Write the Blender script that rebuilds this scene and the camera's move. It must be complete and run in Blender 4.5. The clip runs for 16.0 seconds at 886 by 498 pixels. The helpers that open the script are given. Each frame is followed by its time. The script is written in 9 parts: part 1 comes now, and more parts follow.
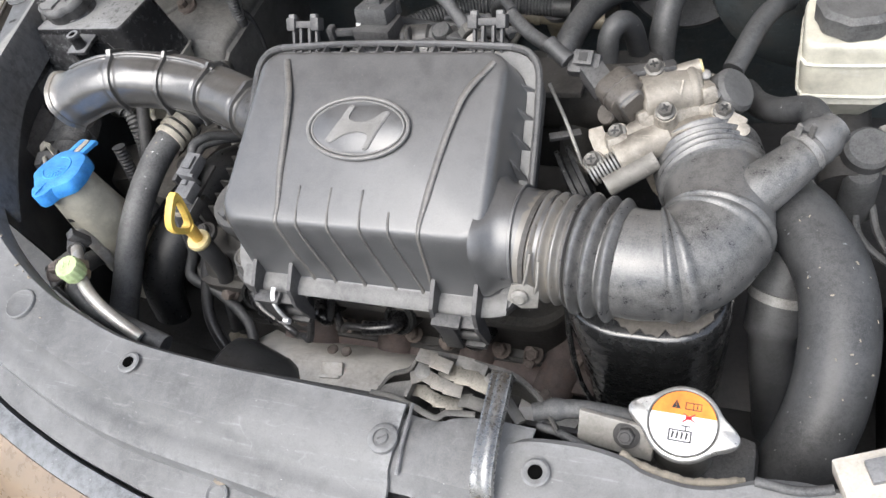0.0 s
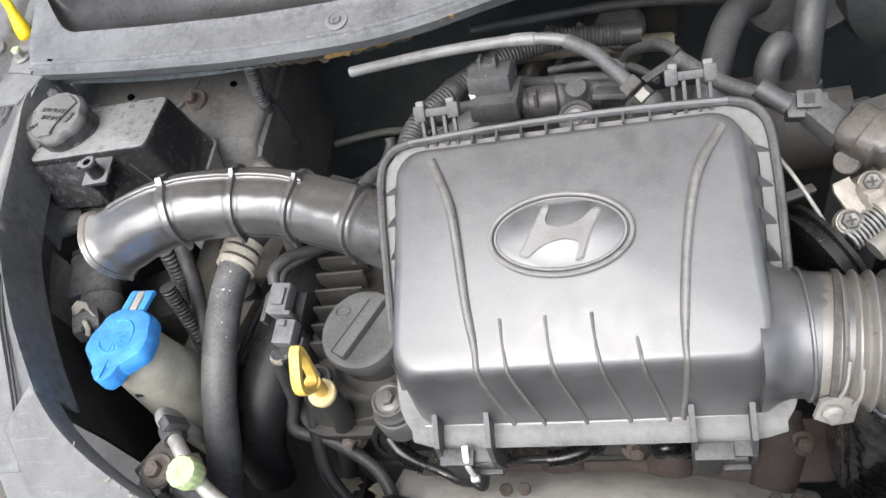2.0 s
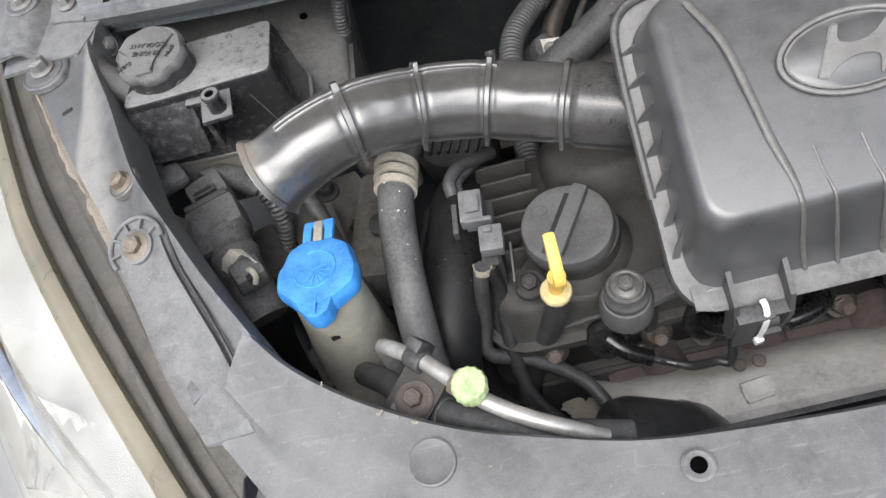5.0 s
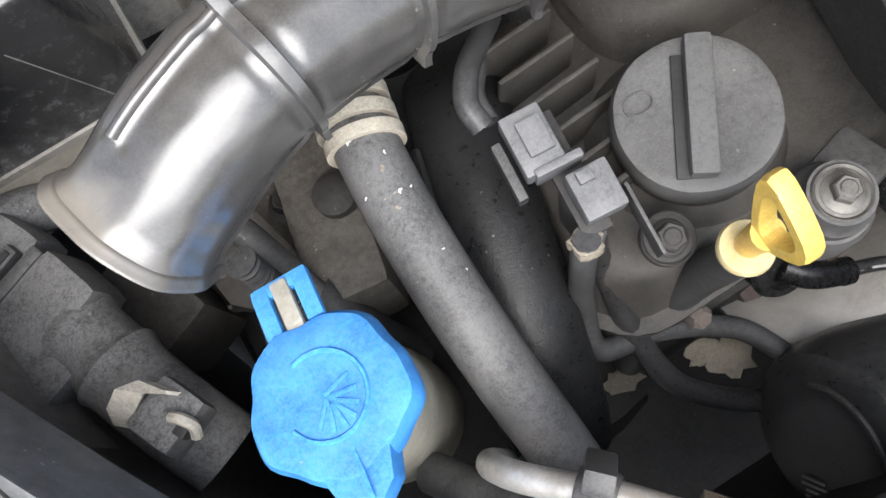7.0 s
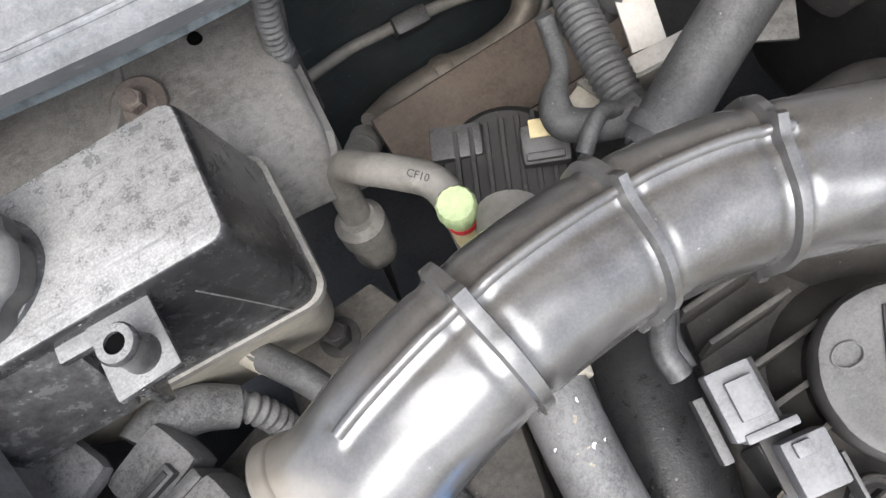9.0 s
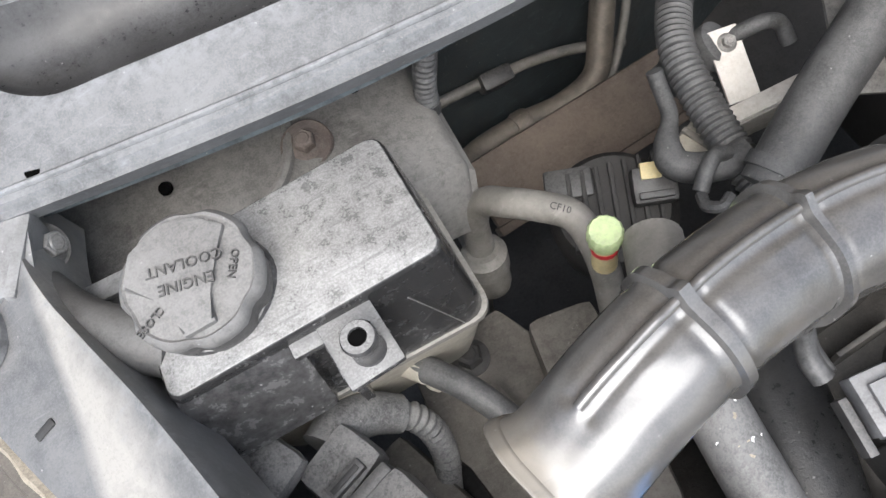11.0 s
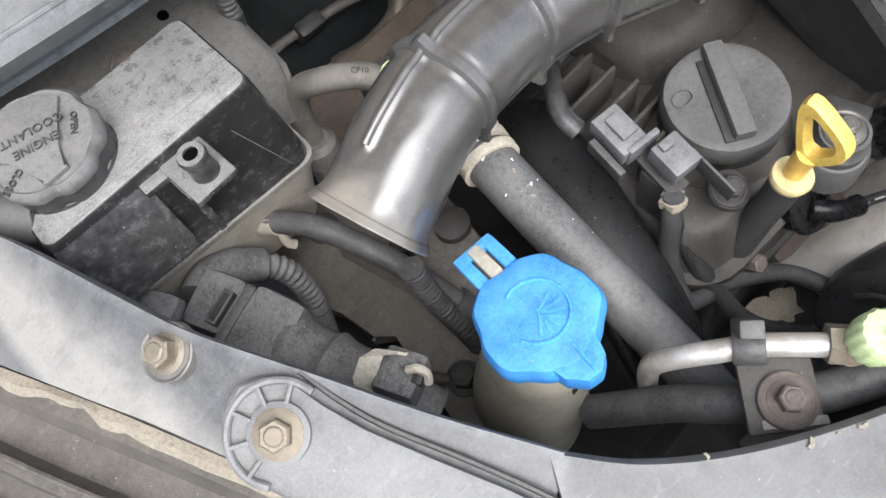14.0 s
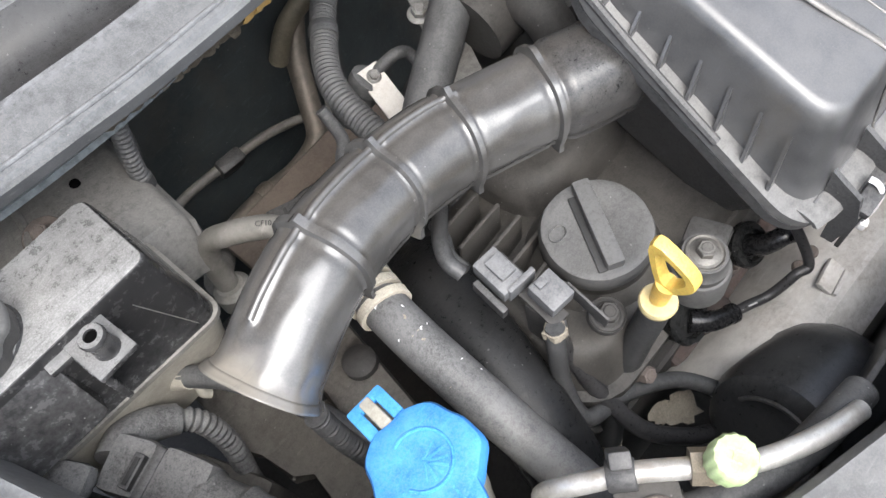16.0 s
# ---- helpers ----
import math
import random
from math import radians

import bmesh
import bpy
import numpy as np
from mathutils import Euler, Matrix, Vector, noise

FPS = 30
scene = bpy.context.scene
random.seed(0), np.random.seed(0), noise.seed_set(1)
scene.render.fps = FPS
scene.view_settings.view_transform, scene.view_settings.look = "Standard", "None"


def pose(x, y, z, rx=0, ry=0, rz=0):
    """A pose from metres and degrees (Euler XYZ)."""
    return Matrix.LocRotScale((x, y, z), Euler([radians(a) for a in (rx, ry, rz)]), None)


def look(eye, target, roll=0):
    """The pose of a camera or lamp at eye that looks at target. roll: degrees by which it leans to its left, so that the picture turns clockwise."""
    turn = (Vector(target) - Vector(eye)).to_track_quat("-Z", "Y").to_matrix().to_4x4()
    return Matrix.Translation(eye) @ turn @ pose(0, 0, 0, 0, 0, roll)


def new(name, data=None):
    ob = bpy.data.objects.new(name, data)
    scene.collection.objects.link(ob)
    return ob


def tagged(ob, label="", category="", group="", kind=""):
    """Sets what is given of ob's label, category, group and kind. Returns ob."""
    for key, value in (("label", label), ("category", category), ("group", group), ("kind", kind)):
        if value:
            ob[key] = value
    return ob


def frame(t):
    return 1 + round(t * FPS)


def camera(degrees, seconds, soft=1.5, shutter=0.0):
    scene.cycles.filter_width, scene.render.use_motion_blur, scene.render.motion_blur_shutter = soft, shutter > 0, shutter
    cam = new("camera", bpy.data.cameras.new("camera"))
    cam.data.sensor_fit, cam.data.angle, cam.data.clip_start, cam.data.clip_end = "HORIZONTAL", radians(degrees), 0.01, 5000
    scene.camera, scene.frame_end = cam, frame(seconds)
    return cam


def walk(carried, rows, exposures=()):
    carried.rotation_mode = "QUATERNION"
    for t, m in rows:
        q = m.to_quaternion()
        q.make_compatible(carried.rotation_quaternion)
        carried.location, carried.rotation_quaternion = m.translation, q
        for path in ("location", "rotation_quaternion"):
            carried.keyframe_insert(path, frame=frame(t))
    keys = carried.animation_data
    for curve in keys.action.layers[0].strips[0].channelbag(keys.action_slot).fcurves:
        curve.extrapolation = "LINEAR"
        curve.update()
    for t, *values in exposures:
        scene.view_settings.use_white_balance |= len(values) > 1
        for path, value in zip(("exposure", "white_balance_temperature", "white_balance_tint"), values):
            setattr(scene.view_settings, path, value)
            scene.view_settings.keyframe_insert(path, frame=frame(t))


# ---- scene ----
cam = camera(59.0, 16.0)
PATH = [
    (0, (0.274, 0.075, 1.219), (-0.466, 1.11, -0.325), -23.2),
    (0.5, (0.256, 0.065, 1.225), (-0.458, 1.12, -0.317), -23.2),
    (1, (0.215, 0.092, 1.199), (-0.449, 1.177, -0.344), -23.2),
    (1.5, (0.118, 0.132, 1.197), (-0.468, 1.254, -0.352), -23.3),
    (2, (0.051, 0.161, 1.212), (-0.477, 1.276, -0.362), -26.0),
    (2.5, (-0.028, 0.116, 1.238), (-0.384, 1.3, -0.334), -23.9),
    (3, (-0.078, 0.039, 1.265), (-0.25, 1.278, -0.295), -21.0),
    (3.5, (-0.078, 0.006, 1.283), (-0.129, 1.279, -0.259), -17.2),
    (4, (-0.119, -0.015, 1.278), (-0.164, 1.265, -0.258), -14.6),
    (4.5, (-0.164, -0.001, 1.251), (-0.259, 1.231, -0.322), -15.4),
    (5, (-0.208, 0.127, 1.19), (-0.392, 1.251, -0.454), -22.0),
    (5.2, (-0.226, 0.194, 1.164), (-0.448, 1.24, -0.526), -26.1),
    (7.5, (-0.283, 0.373, 1.009), (-0.25, 0.919, -0.914), -31.7),
    (8, (-0.284, 0.403, 1.005), (-0.305, 0.969, -0.912), -35.4),
    (8.5, (-0.289, 0.438, 1.017), (-0.307, 1.109, -0.867), -32.5),
    (10.8, (-0.351, 0.451, 1.072), (-0.263, 1.301, -0.736), -24.4),
    (11, (-0.364, 0.447, 1.077), (-0.278, 1.325, -0.718), -24.8),
    (11.5, (-0.404, 0.44, 1.109), (-0.304, 1.336, -0.677), -24.9),
    (12, (-0.421, 0.412, 1.111), (-0.303, 1.311, -0.672), -25.0),
    (12.5, (-0.436, 0.388, 1.107), (-0.28, 1.257, -0.687), -24.9),
    (13, (-0.423, 0.354, 1.095), (-0.195, 1.188, -0.709), -23.3),
    (13.5, (-0.398, 0.329, 1.09), (-0.119, 1.127, -0.722), -22.9),
    (14, (-0.399, 0.329, 1.095), (-0.07, 1.103, -0.72), -22.5),
    (14.5, (-0.396, 0.323, 1.098), (-0.019, 1.089, -0.711), -21.8),
    (15, (-0.385, 0.317, 1.107), (0.04, 1.093, -0.686), -21.4),
    (15.5, (-0.368, 0.318, 1.118), (0.119, 1.103, -0.656), -19.7),
    (16, (-0.357, 0.312, 1.129), (0.181, 1.133, -0.614), -18.0),
]
walk(cam, [(t, look(eye, target, roll)) for t, eye, target, roll in PATH], ((0, 0.97), (1, 1.02), (2, 1.12), (3.5, 0.98), (4, 0.92), (5, 0.75), (7.5, 1.26), (8.5, 1.48), (11, 1.34), (12, 1.07), (13, 1.02), (14.5, 1.18), (16, 1.29)))

# ---- light ----
world = bpy.data.worlds.new("overcast_sky")
scene.world = world
world.use_nodes = True
wn = world.node_tree
sky = wn.nodes.new("ShaderNodeTexSky")
sky.sky_type, sky.sun_disc = "NISHITA", False
sky.sun_elevation, sky.sun_rotation = radians(58), radians(200)
sky.air_density, sky.dust_density = 1.0, 4.0
pale = wn.nodes.new("ShaderNodeHueSaturation")
pale.inputs["Saturation"].default_value = 0.65
wn.links.new(sky.outputs[0], pale.inputs["Color"])
wn.links.new(pale.outputs[0], wn.nodes["Background"].inputs[0])
wn.nodes["Background"].inputs[1].default_value = 0.15
sun = new("sun", bpy.data.lights.new("sun", "SUN"))
sun.data.energy, sun.data.angle, sun.data.color = 1.5, radians(60), (0.945, 0.975, 1.0)
sun.matrix_basis = look((-0.5, -1.6, 4.0), (0, 0.4, 0.7))


# ---- materials ----
def ramp(nt, source, lo, hi):
    node = nt.nodes.new("ShaderNodeMapRange")
    node.inputs["From Min"].default_value, node.inputs["From Max"].default_value = lo, hi
    nt.links.new(source, node.inputs["Value"])
    return node.outputs[0]


def maths(nt, op, a, b=0.0):
    node = nt.nodes.new("ShaderNodeMath")
    node.operation, node.use_clamp = op, True
    for socket, value in zip(node.inputs, (a, b)):
        if isinstance(value, (int, float)):
            socket.default_value = value
        else:
            nt.links.new(value, socket)
    return node.outputs[0]


def blend(nt, factor, a, b):
    node = nt.nodes.new("ShaderNodeMix")
    node.data_type = "RGBA"
    if isinstance(factor, (int, float)):
        node.inputs[0].default_value = factor
    else:
        nt.links.new(factor, node.inputs[0])
    for socket, value in ((node.inputs[6], a), (node.inputs[7], b)):
        if isinstance(value, tuple):
            socket.default_value = (*value, 1)
        else:
            nt.links.new(value, socket)
    return node.outputs[2]


def noise_of(nt, coords, scale, detail=6, rough=0.6, stretch=None):
    if stretch:
        m = nt.nodes.new("ShaderNodeMapping")
        m.inputs["Scale"].default_value = stretch
        nt.links.new(coords, m.inputs[0])
        coords = m.outputs[0]
    node = nt.nodes.new("ShaderNodeTexNoise")
    node.inputs["Scale"].default_value, node.inputs["Detail"].default_value = scale, detail
    node.inputs["Roughness"].default_value = rough
    nt.links.new(coords, node.inputs["Vector"])
    return node.outputs[0]


def surface(name, base, rough=0.5, metal=0.0, dust=None, amount=0.5, settle=0.5, scale=45, specks=0.0, bump=0.15,
            grain=1100, spec=0.5, lie=-0.1, haze=0.08, sheen=1.5, scuff=0.28, grime=0.24, stain=None, stained=0.3, coat=0.0, stretch=None, calm=0.2, wave=False, drift=None):
    """A worn surface: base colour with two scales of variation, dust that settles on upward faces, specks and stains."""
    m = bpy.data.materials.new(name)
    m.use_nodes = True
    nt = m.node_tree
    bsdf = nt.nodes["Principled BSDF"]
    coords = nt.nodes.new("ShaderNodeTexCoord").outputs["Object"]
    big = noise_of(nt, coords, scale, 5, 0.62, stretch)
    fine = noise_of(nt, coords, scale * 9, 4, 0.7)
    tiny = noise_of(nt, coords, grain, 3, 0.6)
    dark = tuple(c * 0.72 for c in base)
    light = tuple(min(1, c * 1.22) for c in base)
    colour = blend(nt, ramp(nt, big, 0.35, 0.65), dark, light)
    if dust:
        mean = sum(dust) / 3
        dust = tuple(mean + (c - mean) * 0.62 for c in dust)
    mask = None
    if stain:
        spot = noise_of(nt, coords, scale * 0.6 + 7, 6, 0.7)
        colour = blend(nt, maths(nt, "MULTIPLY", ramp(nt, spot, 0.50, 0.66), stained), colour, stain)
    if dust:
        up = nt.nodes.new("ShaderNodeSeparateXYZ")
        nt.links.new(nt.nodes.new("ShaderNodeNewGeometry").outputs["Normal"], up.inputs[0])
        lying = ramp(nt, up.outputs[2], lie, 0.97)
        even = maths(nt, "ADD", maths(nt, "MULTIPLY", lying, settle), 1 - settle)
        soft = maths(nt, "ADD", maths(nt, "MULTIPLY", ramp(nt, big, 0.32, 0.68), 0.55), maths(nt, "MULTIPLY", ramp(nt, fine, 0.36, 0.64), 0.55))
        patch = maths(nt, "SUBTRACT", maths(nt, "ADD", soft, maths(nt, "MULTIPLY", ramp(nt, tiny, 0.42, 0.62), 0.40)), 0.20)
        patch = maths(nt, "ADD", maths(nt, "MULTIPLY", patch, 1 - calm), calm * 0.6)
        mask = maths(nt, "MULTIPLY", maths(nt, "MULTIPLY", even, patch), min(1.0, amount * 1.15))
        colour = blend(nt, mask, colour, dust)
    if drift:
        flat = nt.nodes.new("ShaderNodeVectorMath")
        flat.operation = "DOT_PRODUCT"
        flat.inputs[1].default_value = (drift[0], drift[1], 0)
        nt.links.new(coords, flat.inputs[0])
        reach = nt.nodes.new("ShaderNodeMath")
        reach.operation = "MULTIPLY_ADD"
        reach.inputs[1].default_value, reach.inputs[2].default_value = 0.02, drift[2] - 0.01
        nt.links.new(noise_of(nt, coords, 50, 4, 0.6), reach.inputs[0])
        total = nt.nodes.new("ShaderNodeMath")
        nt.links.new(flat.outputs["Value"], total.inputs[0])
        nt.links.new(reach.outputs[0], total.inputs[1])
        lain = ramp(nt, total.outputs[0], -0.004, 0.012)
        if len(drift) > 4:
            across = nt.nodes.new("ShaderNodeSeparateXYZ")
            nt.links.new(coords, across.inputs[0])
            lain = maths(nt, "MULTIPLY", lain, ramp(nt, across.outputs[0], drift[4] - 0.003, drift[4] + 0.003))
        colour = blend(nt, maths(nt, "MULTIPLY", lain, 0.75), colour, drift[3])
    streak = noise_of(nt, coords, 30, 3, 0.5, (1.0, 14.0, 6.0))
    scuffs = maths(nt, "MULTIPLY", ramp(nt, streak, 0.60, 0.72), ramp(nt, fine, 0.40, 0.62))
    colour = blend(nt, maths(nt, "MULTIPLY", scuffs, scuff), colour, tuple(min(0.8, c * 2.2 + 0.05) for c in base))
    contour = nt.nodes.new("ShaderNodeMath")
    contour.operation = "SUBTRACT"
    contour.inputs[1].default_value = 0.5
    nt.links.new(noise_of(nt, coords, 16, 2, 0.4, (1.0, 2.6, 1.7)), contour.inputs[0])
    size_of = nt.nodes.new("ShaderNodeMath")
    size_of.operation = "ABSOLUTE"
    nt.links.new(contour.outputs[0], size_of.inputs[0])
    hair = maths(nt, "MULTIPLY", ramp(nt, size_of.outputs[0], 0.0075, 0.002), ramp(nt, noise_of(nt, coords, 55, 3, 0.6), 0.50, 0.62))
    colour = blend(nt, maths(nt, "MULTIPLY", hair, scuff * 0.35), colour, tuple(min(0.8, c * 2.5 + 0.08) for c in base))
    edge = nt.nodes.new("ShaderNodeNewGeometry").outputs["Pointiness"]
    worn = maths(nt, "MULTIPLY", ramp(nt, edge, 0.525, 0.60), ramp(nt, fine, 0.36, 0.60))
    colour = blend(nt, maths(nt, "MULTIPLY", worn, scuff * 1.4), colour, tuple(min(0.8, c * 1.9 + 0.06) for c in base))
    blot = noise_of(nt, coords, scale * 3.3, 5, 0.75)
    colour = blend(nt, maths(nt, "MULTIPLY", ramp(nt, blot, 0.50, 0.74), grime), colour, tuple(c * 0.40 for c in base))
    pits = noise_of(nt, coords, 700, 4, 0.75)
    colour = blend(nt, maths(nt, "MULTIPLY", ramp(nt, pits, 0.50, 0.72), grime * 0.7), colour, tuple(c * 0.5 for c in base))
    if specks:
        wobble = nt.nodes.new("ShaderNodeVectorMath")
        wobble.operation = "ADD"
        jitter = nt.nodes.new("ShaderNodeTexNoise")
        jitter.inputs["Scale"].default_value = 900
        nt.links.new(coords, jitter.inputs["Vector"])
        small = nt.nodes.new("ShaderNodeVectorMath")
        small.operation = "SCALE"
        small.inputs["Scale"].default_value = 0.0016
        nt.links.new(jitter.outputs["Color"], small.inputs[0])
        nt.links.new(coords, wobble.inputs[0])
        nt.links.new(small.outputs[0], wobble.inputs[1])
        dots = nt.nodes.new("ShaderNodeTexVoronoi")
        dots.inputs["Scale"].default_value = 330
        nt.links.new(wobble.outputs[0], dots.inputs["Vector"])
        pick = nt.nodes.new("ShaderNodeSeparateColor")
        nt.links.new(dots.outputs["Color"], pick.inputs[0])
        where = noise_of(nt, coords, 22, 3, 0.6)
        size = maths(nt, "MULTIPLY", ramp(nt, dots.outputs["Distance"], 0.20, 0.08), ramp(nt, pick.outputs[0], 0.88, 0.97))
        thin = maths(nt, "MULTIPLY", size, ramp(nt, where, 0.42, 0.62))
        colour = blend(nt, maths(nt, "MULTIPLY", thin, specks * 0.8), colour, (0.48, 0.475, 0.465))
    nt.links.new(colour, bsdf.inputs["Base Color"])
    bsdf.inputs["Metallic"].default_value = metal
    bsdf.inputs["Specular IOR Level"].default_value = spec
    r = maths(nt, "ADD", maths(nt, "MULTIPLY", ramp(nt, fine, 0.3, 0.7), 0.24), max(0.03, rough - 0.13))
    if mask is not None:
        r = maths(nt, "ADD", r, maths(nt, "MULTIPLY", mask, 0.35))
    nt.links.new(r, bsdf.inputs["Roughness"])
    if coat:
        bsdf.inputs["Coat Weight"].default_value, bsdf.inputs["Coat Roughness"].default_value = coat, haze
        bsdf.inputs["Coat IOR"].default_value = sheen
    if bump:
        b = nt.nodes.new("ShaderNodeBump")
        b.inputs["Strength"].default_value, b.inputs["Distance"].default_value = bump, 0.0012
        height = noise_of(nt, coords, 30, 1, 0.4, (1.0, 2.0, 2.0)) if wave else maths(nt, "ADD", maths(nt, "MULTIPLY", tiny, 0.30), maths(nt, "ADD", maths(nt, "MULTIPLY", fine, 0.50), maths(nt, "MULTIPLY", big, 0.20)))
        nt.links.new(height, b.inputs["Height"])
        nt.links.new(b.outputs[0], bsdf.inputs["Normal"])
        if wave:
            b.inputs["Distance"].default_value = 0.006
            nt.links.new(b.outputs[0], bsdf.inputs["Coat Normal"])
    return m


DUST = (0.30, 0.285, 0.26)
GREY_DUST = (0.26, 0.26, 0.255)
lid_plastic = surface("grey_black_plastic", (0.036, 0.037, 0.040), 0.36, dust=(0.23, 0.227, 0.22), amount=0.42, settle=0.3, scale=9, bump=0.05, specks=0.35, spec=0.8, grime=0.05, scuff=0.3, coat=0.85, haze=0.29, sheen=1.55, calm=0.5)
lid_wear = surface("brown_worn_plastic_ridge", (0.075, 0.073, 0.070), 0.36, dust=(0.26, 0.235, 0.195), amount=0.45, settle=0.2, scale=30, bump=0.08, spec=0.7, grime=0.2, coat=0.4, haze=0.25)
flange_dust = surface("dust_covered_plastic_ledge", (0.09, 0.09, 0.09), 0.45, dust=(0.29, 0.282, 0.262), amount=0.65, settle=0.3, scale=18, bump=0.10, specks=0.3, grime=0.2, calm=0.4)
box_plastic = surface("dark_plastic", (0.028, 0.028, 0.030), 0.42, dust=(0.27, 0.262, 0.245), amount=0.38, scale=40, bump=0.15, specks=0.4)
black_plastic = surface("black_plastic", (0.018, 0.018, 0.019), 0.38, dust=DUST, amount=0.30, scale=60, bump=0.15, specks=0.3)
gloss_plastic = surface("glossy_black_plastic", (0.028, 0.028, 0.030), 0.40, dust=(0.24, 0.222, 0.19), amount=0.40, settle=0.1, scale=16, bump=0.36, specks=0.7, spec=0.35, coat=1.0, haze=0.21, sheen=1.80, grime=0.05, scuff=0.4, calm=0.55, wave=True, stretch=(1.0, 2.2, 2.2), drift=(-1.0, 0.0, -0.352, (0.30, 0.275, 0.235)))
sleeve_black = surface("matt_black_sleeve_plastic", (0.020, 0.020, 0.022), 0.34, dust=(0.22, 0.205, 0.18), amount=0.35, settle=0.2, scale=30, bump=0.2, specks=0.6, coat=0.6, haze=0.15, grime=0.3)
deep_black = surface("deep_black_plastic", (0.007, 0.0075, 0.008), 0.30, dust=(0.16, 0.16, 0.155), amount=0.10, settle=0.5, scale=40, bump=0.12, specks=1.0, spec=0.15, grime=0.0, calm=0.0, scuff=0.06)
cover_plastic = surface("sun_faded_cover_plastic", (0.112, 0.114, 0.116), 0.46, dust=(0.28, 0.277, 0.27), amount=0.45, settle=0.3, scale=12, bump=0.14, specks=0.8, grime=0.28, calm=0.35, scuff=0.5)
rail_paint = surface("dusty_grey_rail_paint", (0.10, 0.103, 0.107), 0.42, dust=(0.34, 0.336, 0.325), amount=0.55, settle=0.4, scale=13, bump=0.16, specks=1.0, calm=0.3, scuff=0.6, grime=0.32)
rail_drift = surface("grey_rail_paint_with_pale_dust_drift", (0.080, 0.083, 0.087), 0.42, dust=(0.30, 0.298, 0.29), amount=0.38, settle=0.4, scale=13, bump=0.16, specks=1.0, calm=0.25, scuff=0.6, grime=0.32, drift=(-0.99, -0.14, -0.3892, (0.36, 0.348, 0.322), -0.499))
cowl_plastic = surface("light_grey_dusty_plastic", (0.095, 0.101, 0.108), 0.42, dust=(0.27, 0.276, 0.28), amount=0.55, settle=0.5, scale=18, bump=0.16, specks=1.0, scuff=0.6, calm=0.25)
trough_black = surface("wet_black_plastic", (0.022, 0.023, 0.025), 0.36, dust=GREY_DUST, amount=0.14, scale=30, bump=0.05, specks=1.0, spec=0.4)
tower_metal = surface("dusty_grey_painted_metal", (0.10, 0.098, 0.093), 0.5, dust=(0.31, 0.294, 0.264), amount=0.6, settle=0.4, scale=22, bump=0.25, stain=(0.05, 0.047, 0.042), stained=0.75, specks=0.8, scuff=0.45)
wall_black = surface("blue_black_painted_metal", (0.026, 0.038, 0.044), 0.40, dust=(0.24, 0.225, 0.20), amount=0.20, settle=0.1, scale=16, bump=0.12, specks=1.0, scuff=0.7, stain=(0.07, 0.055, 0.04), stained=0.35, coat=0.2, haze=0.3)
bay_dark = surface("grimy_dark_metal", (0.020, 0.019, 0.0185), 0.6, dust=(0.095, 0.088, 0.08), amount=0.4, settle=0.4, scale=35, bump=0.4, specks=0.5, stain=(0.008, 0.008, 0.008), stained=0.7)
tank_gloss = surface("wet_looking_black_plastic", (0.010, 0.0105, 0.011), 0.25, dust=(0.20, 0.195, 0.185), amount=0.08, settle=0.6, scale=14, bump=0.3, specks=0.6, coat=0.9, haze=0.08, grime=0.0, wave=True, calm=0.5)
speckled_rubber = surface("dust_speckled_black_rubber", (0.040, 0.041, 0.043), 0.45, dust=(0.33, 0.328, 0.32), amount=0.5, settle=0.4, scale=45, bump=0.2, specks=1.0, grime=0.16, calm=0.25, scuff=0.7)
sensor_dust = surface("dust_covered_sensor_plastic", (0.050, 0.050, 0.051), 0.5, dust=(0.33, 0.325, 0.31), amount=0.62, settle=0.4, scale=50, bump=0.3, specks=1.0, grime=0.35, calm=0.1)
bronze_pipe = surface("brownish_dusty_metal_pipe", (0.22, 0.19, 0.155), 0.42, metal=0.35, dust=(0.27, 0.24, 0.20), amount=0.45, settle=0.4, scale=50, bump=0.15, stain=(0.09, 0.065, 0.05), stained=0.6)
rubber = surface("black_rubber", (0.030, 0.031, 0.033), 0.45, dust=(0.25, 0.248, 0.24), amount=0.26, settle=0.5, scale=40, bump=0.2, specks=1.0, grime=0.2)
dusty_rubber = surface("dust_covered_rubber", (0.046, 0.047, 0.049), 0.50, dust=(0.24, 0.238, 0.23), amount=0.40, settle=0.5, scale=60, bump=0.35, specks=0.9, grime=0.45)
bellows_rubber = surface("dusty_grey_rubber", (0.046, 0.047, 0.049), 0.34, dust=(0.31, 0.30, 0.275), amount=0.48, settle=0.3, scale=14, bump=0.10, specks=0.6, spec=0.7, grime=0.15, scuff=0.8, coat=0.6, haze=0.22, calm=0.05, drift=(-1.0, 0.0, 0.160, (0.19, 0.172, 0.145)))
cable_black = surface("black_cable_rubber", (0.016, 0.016, 0.018), 0.35, dust=DUST, amount=0.12, scale=60, bump=0.08)
cast_alu = surface("cast_aluminium", (0.34, 0.31, 0.265), 0.45, metal=0.35, dust=(0.29, 0.258, 0.21), amount=0.6, settle=0.1, scale=40, bump=0.4, stain=(0.08, 0.065, 0.05), stained=0.85, grime=0.5)
alu_pipe = surface("aluminium_pipe", (0.66, 0.655, 0.63), 0.36, metal=0.55, dust=(0.40, 0.34, 0.26), amount=0.35, settle=0.2, scale=70, bump=0.1, stain=(0.30, 0.22, 0.15), stained=0.4)
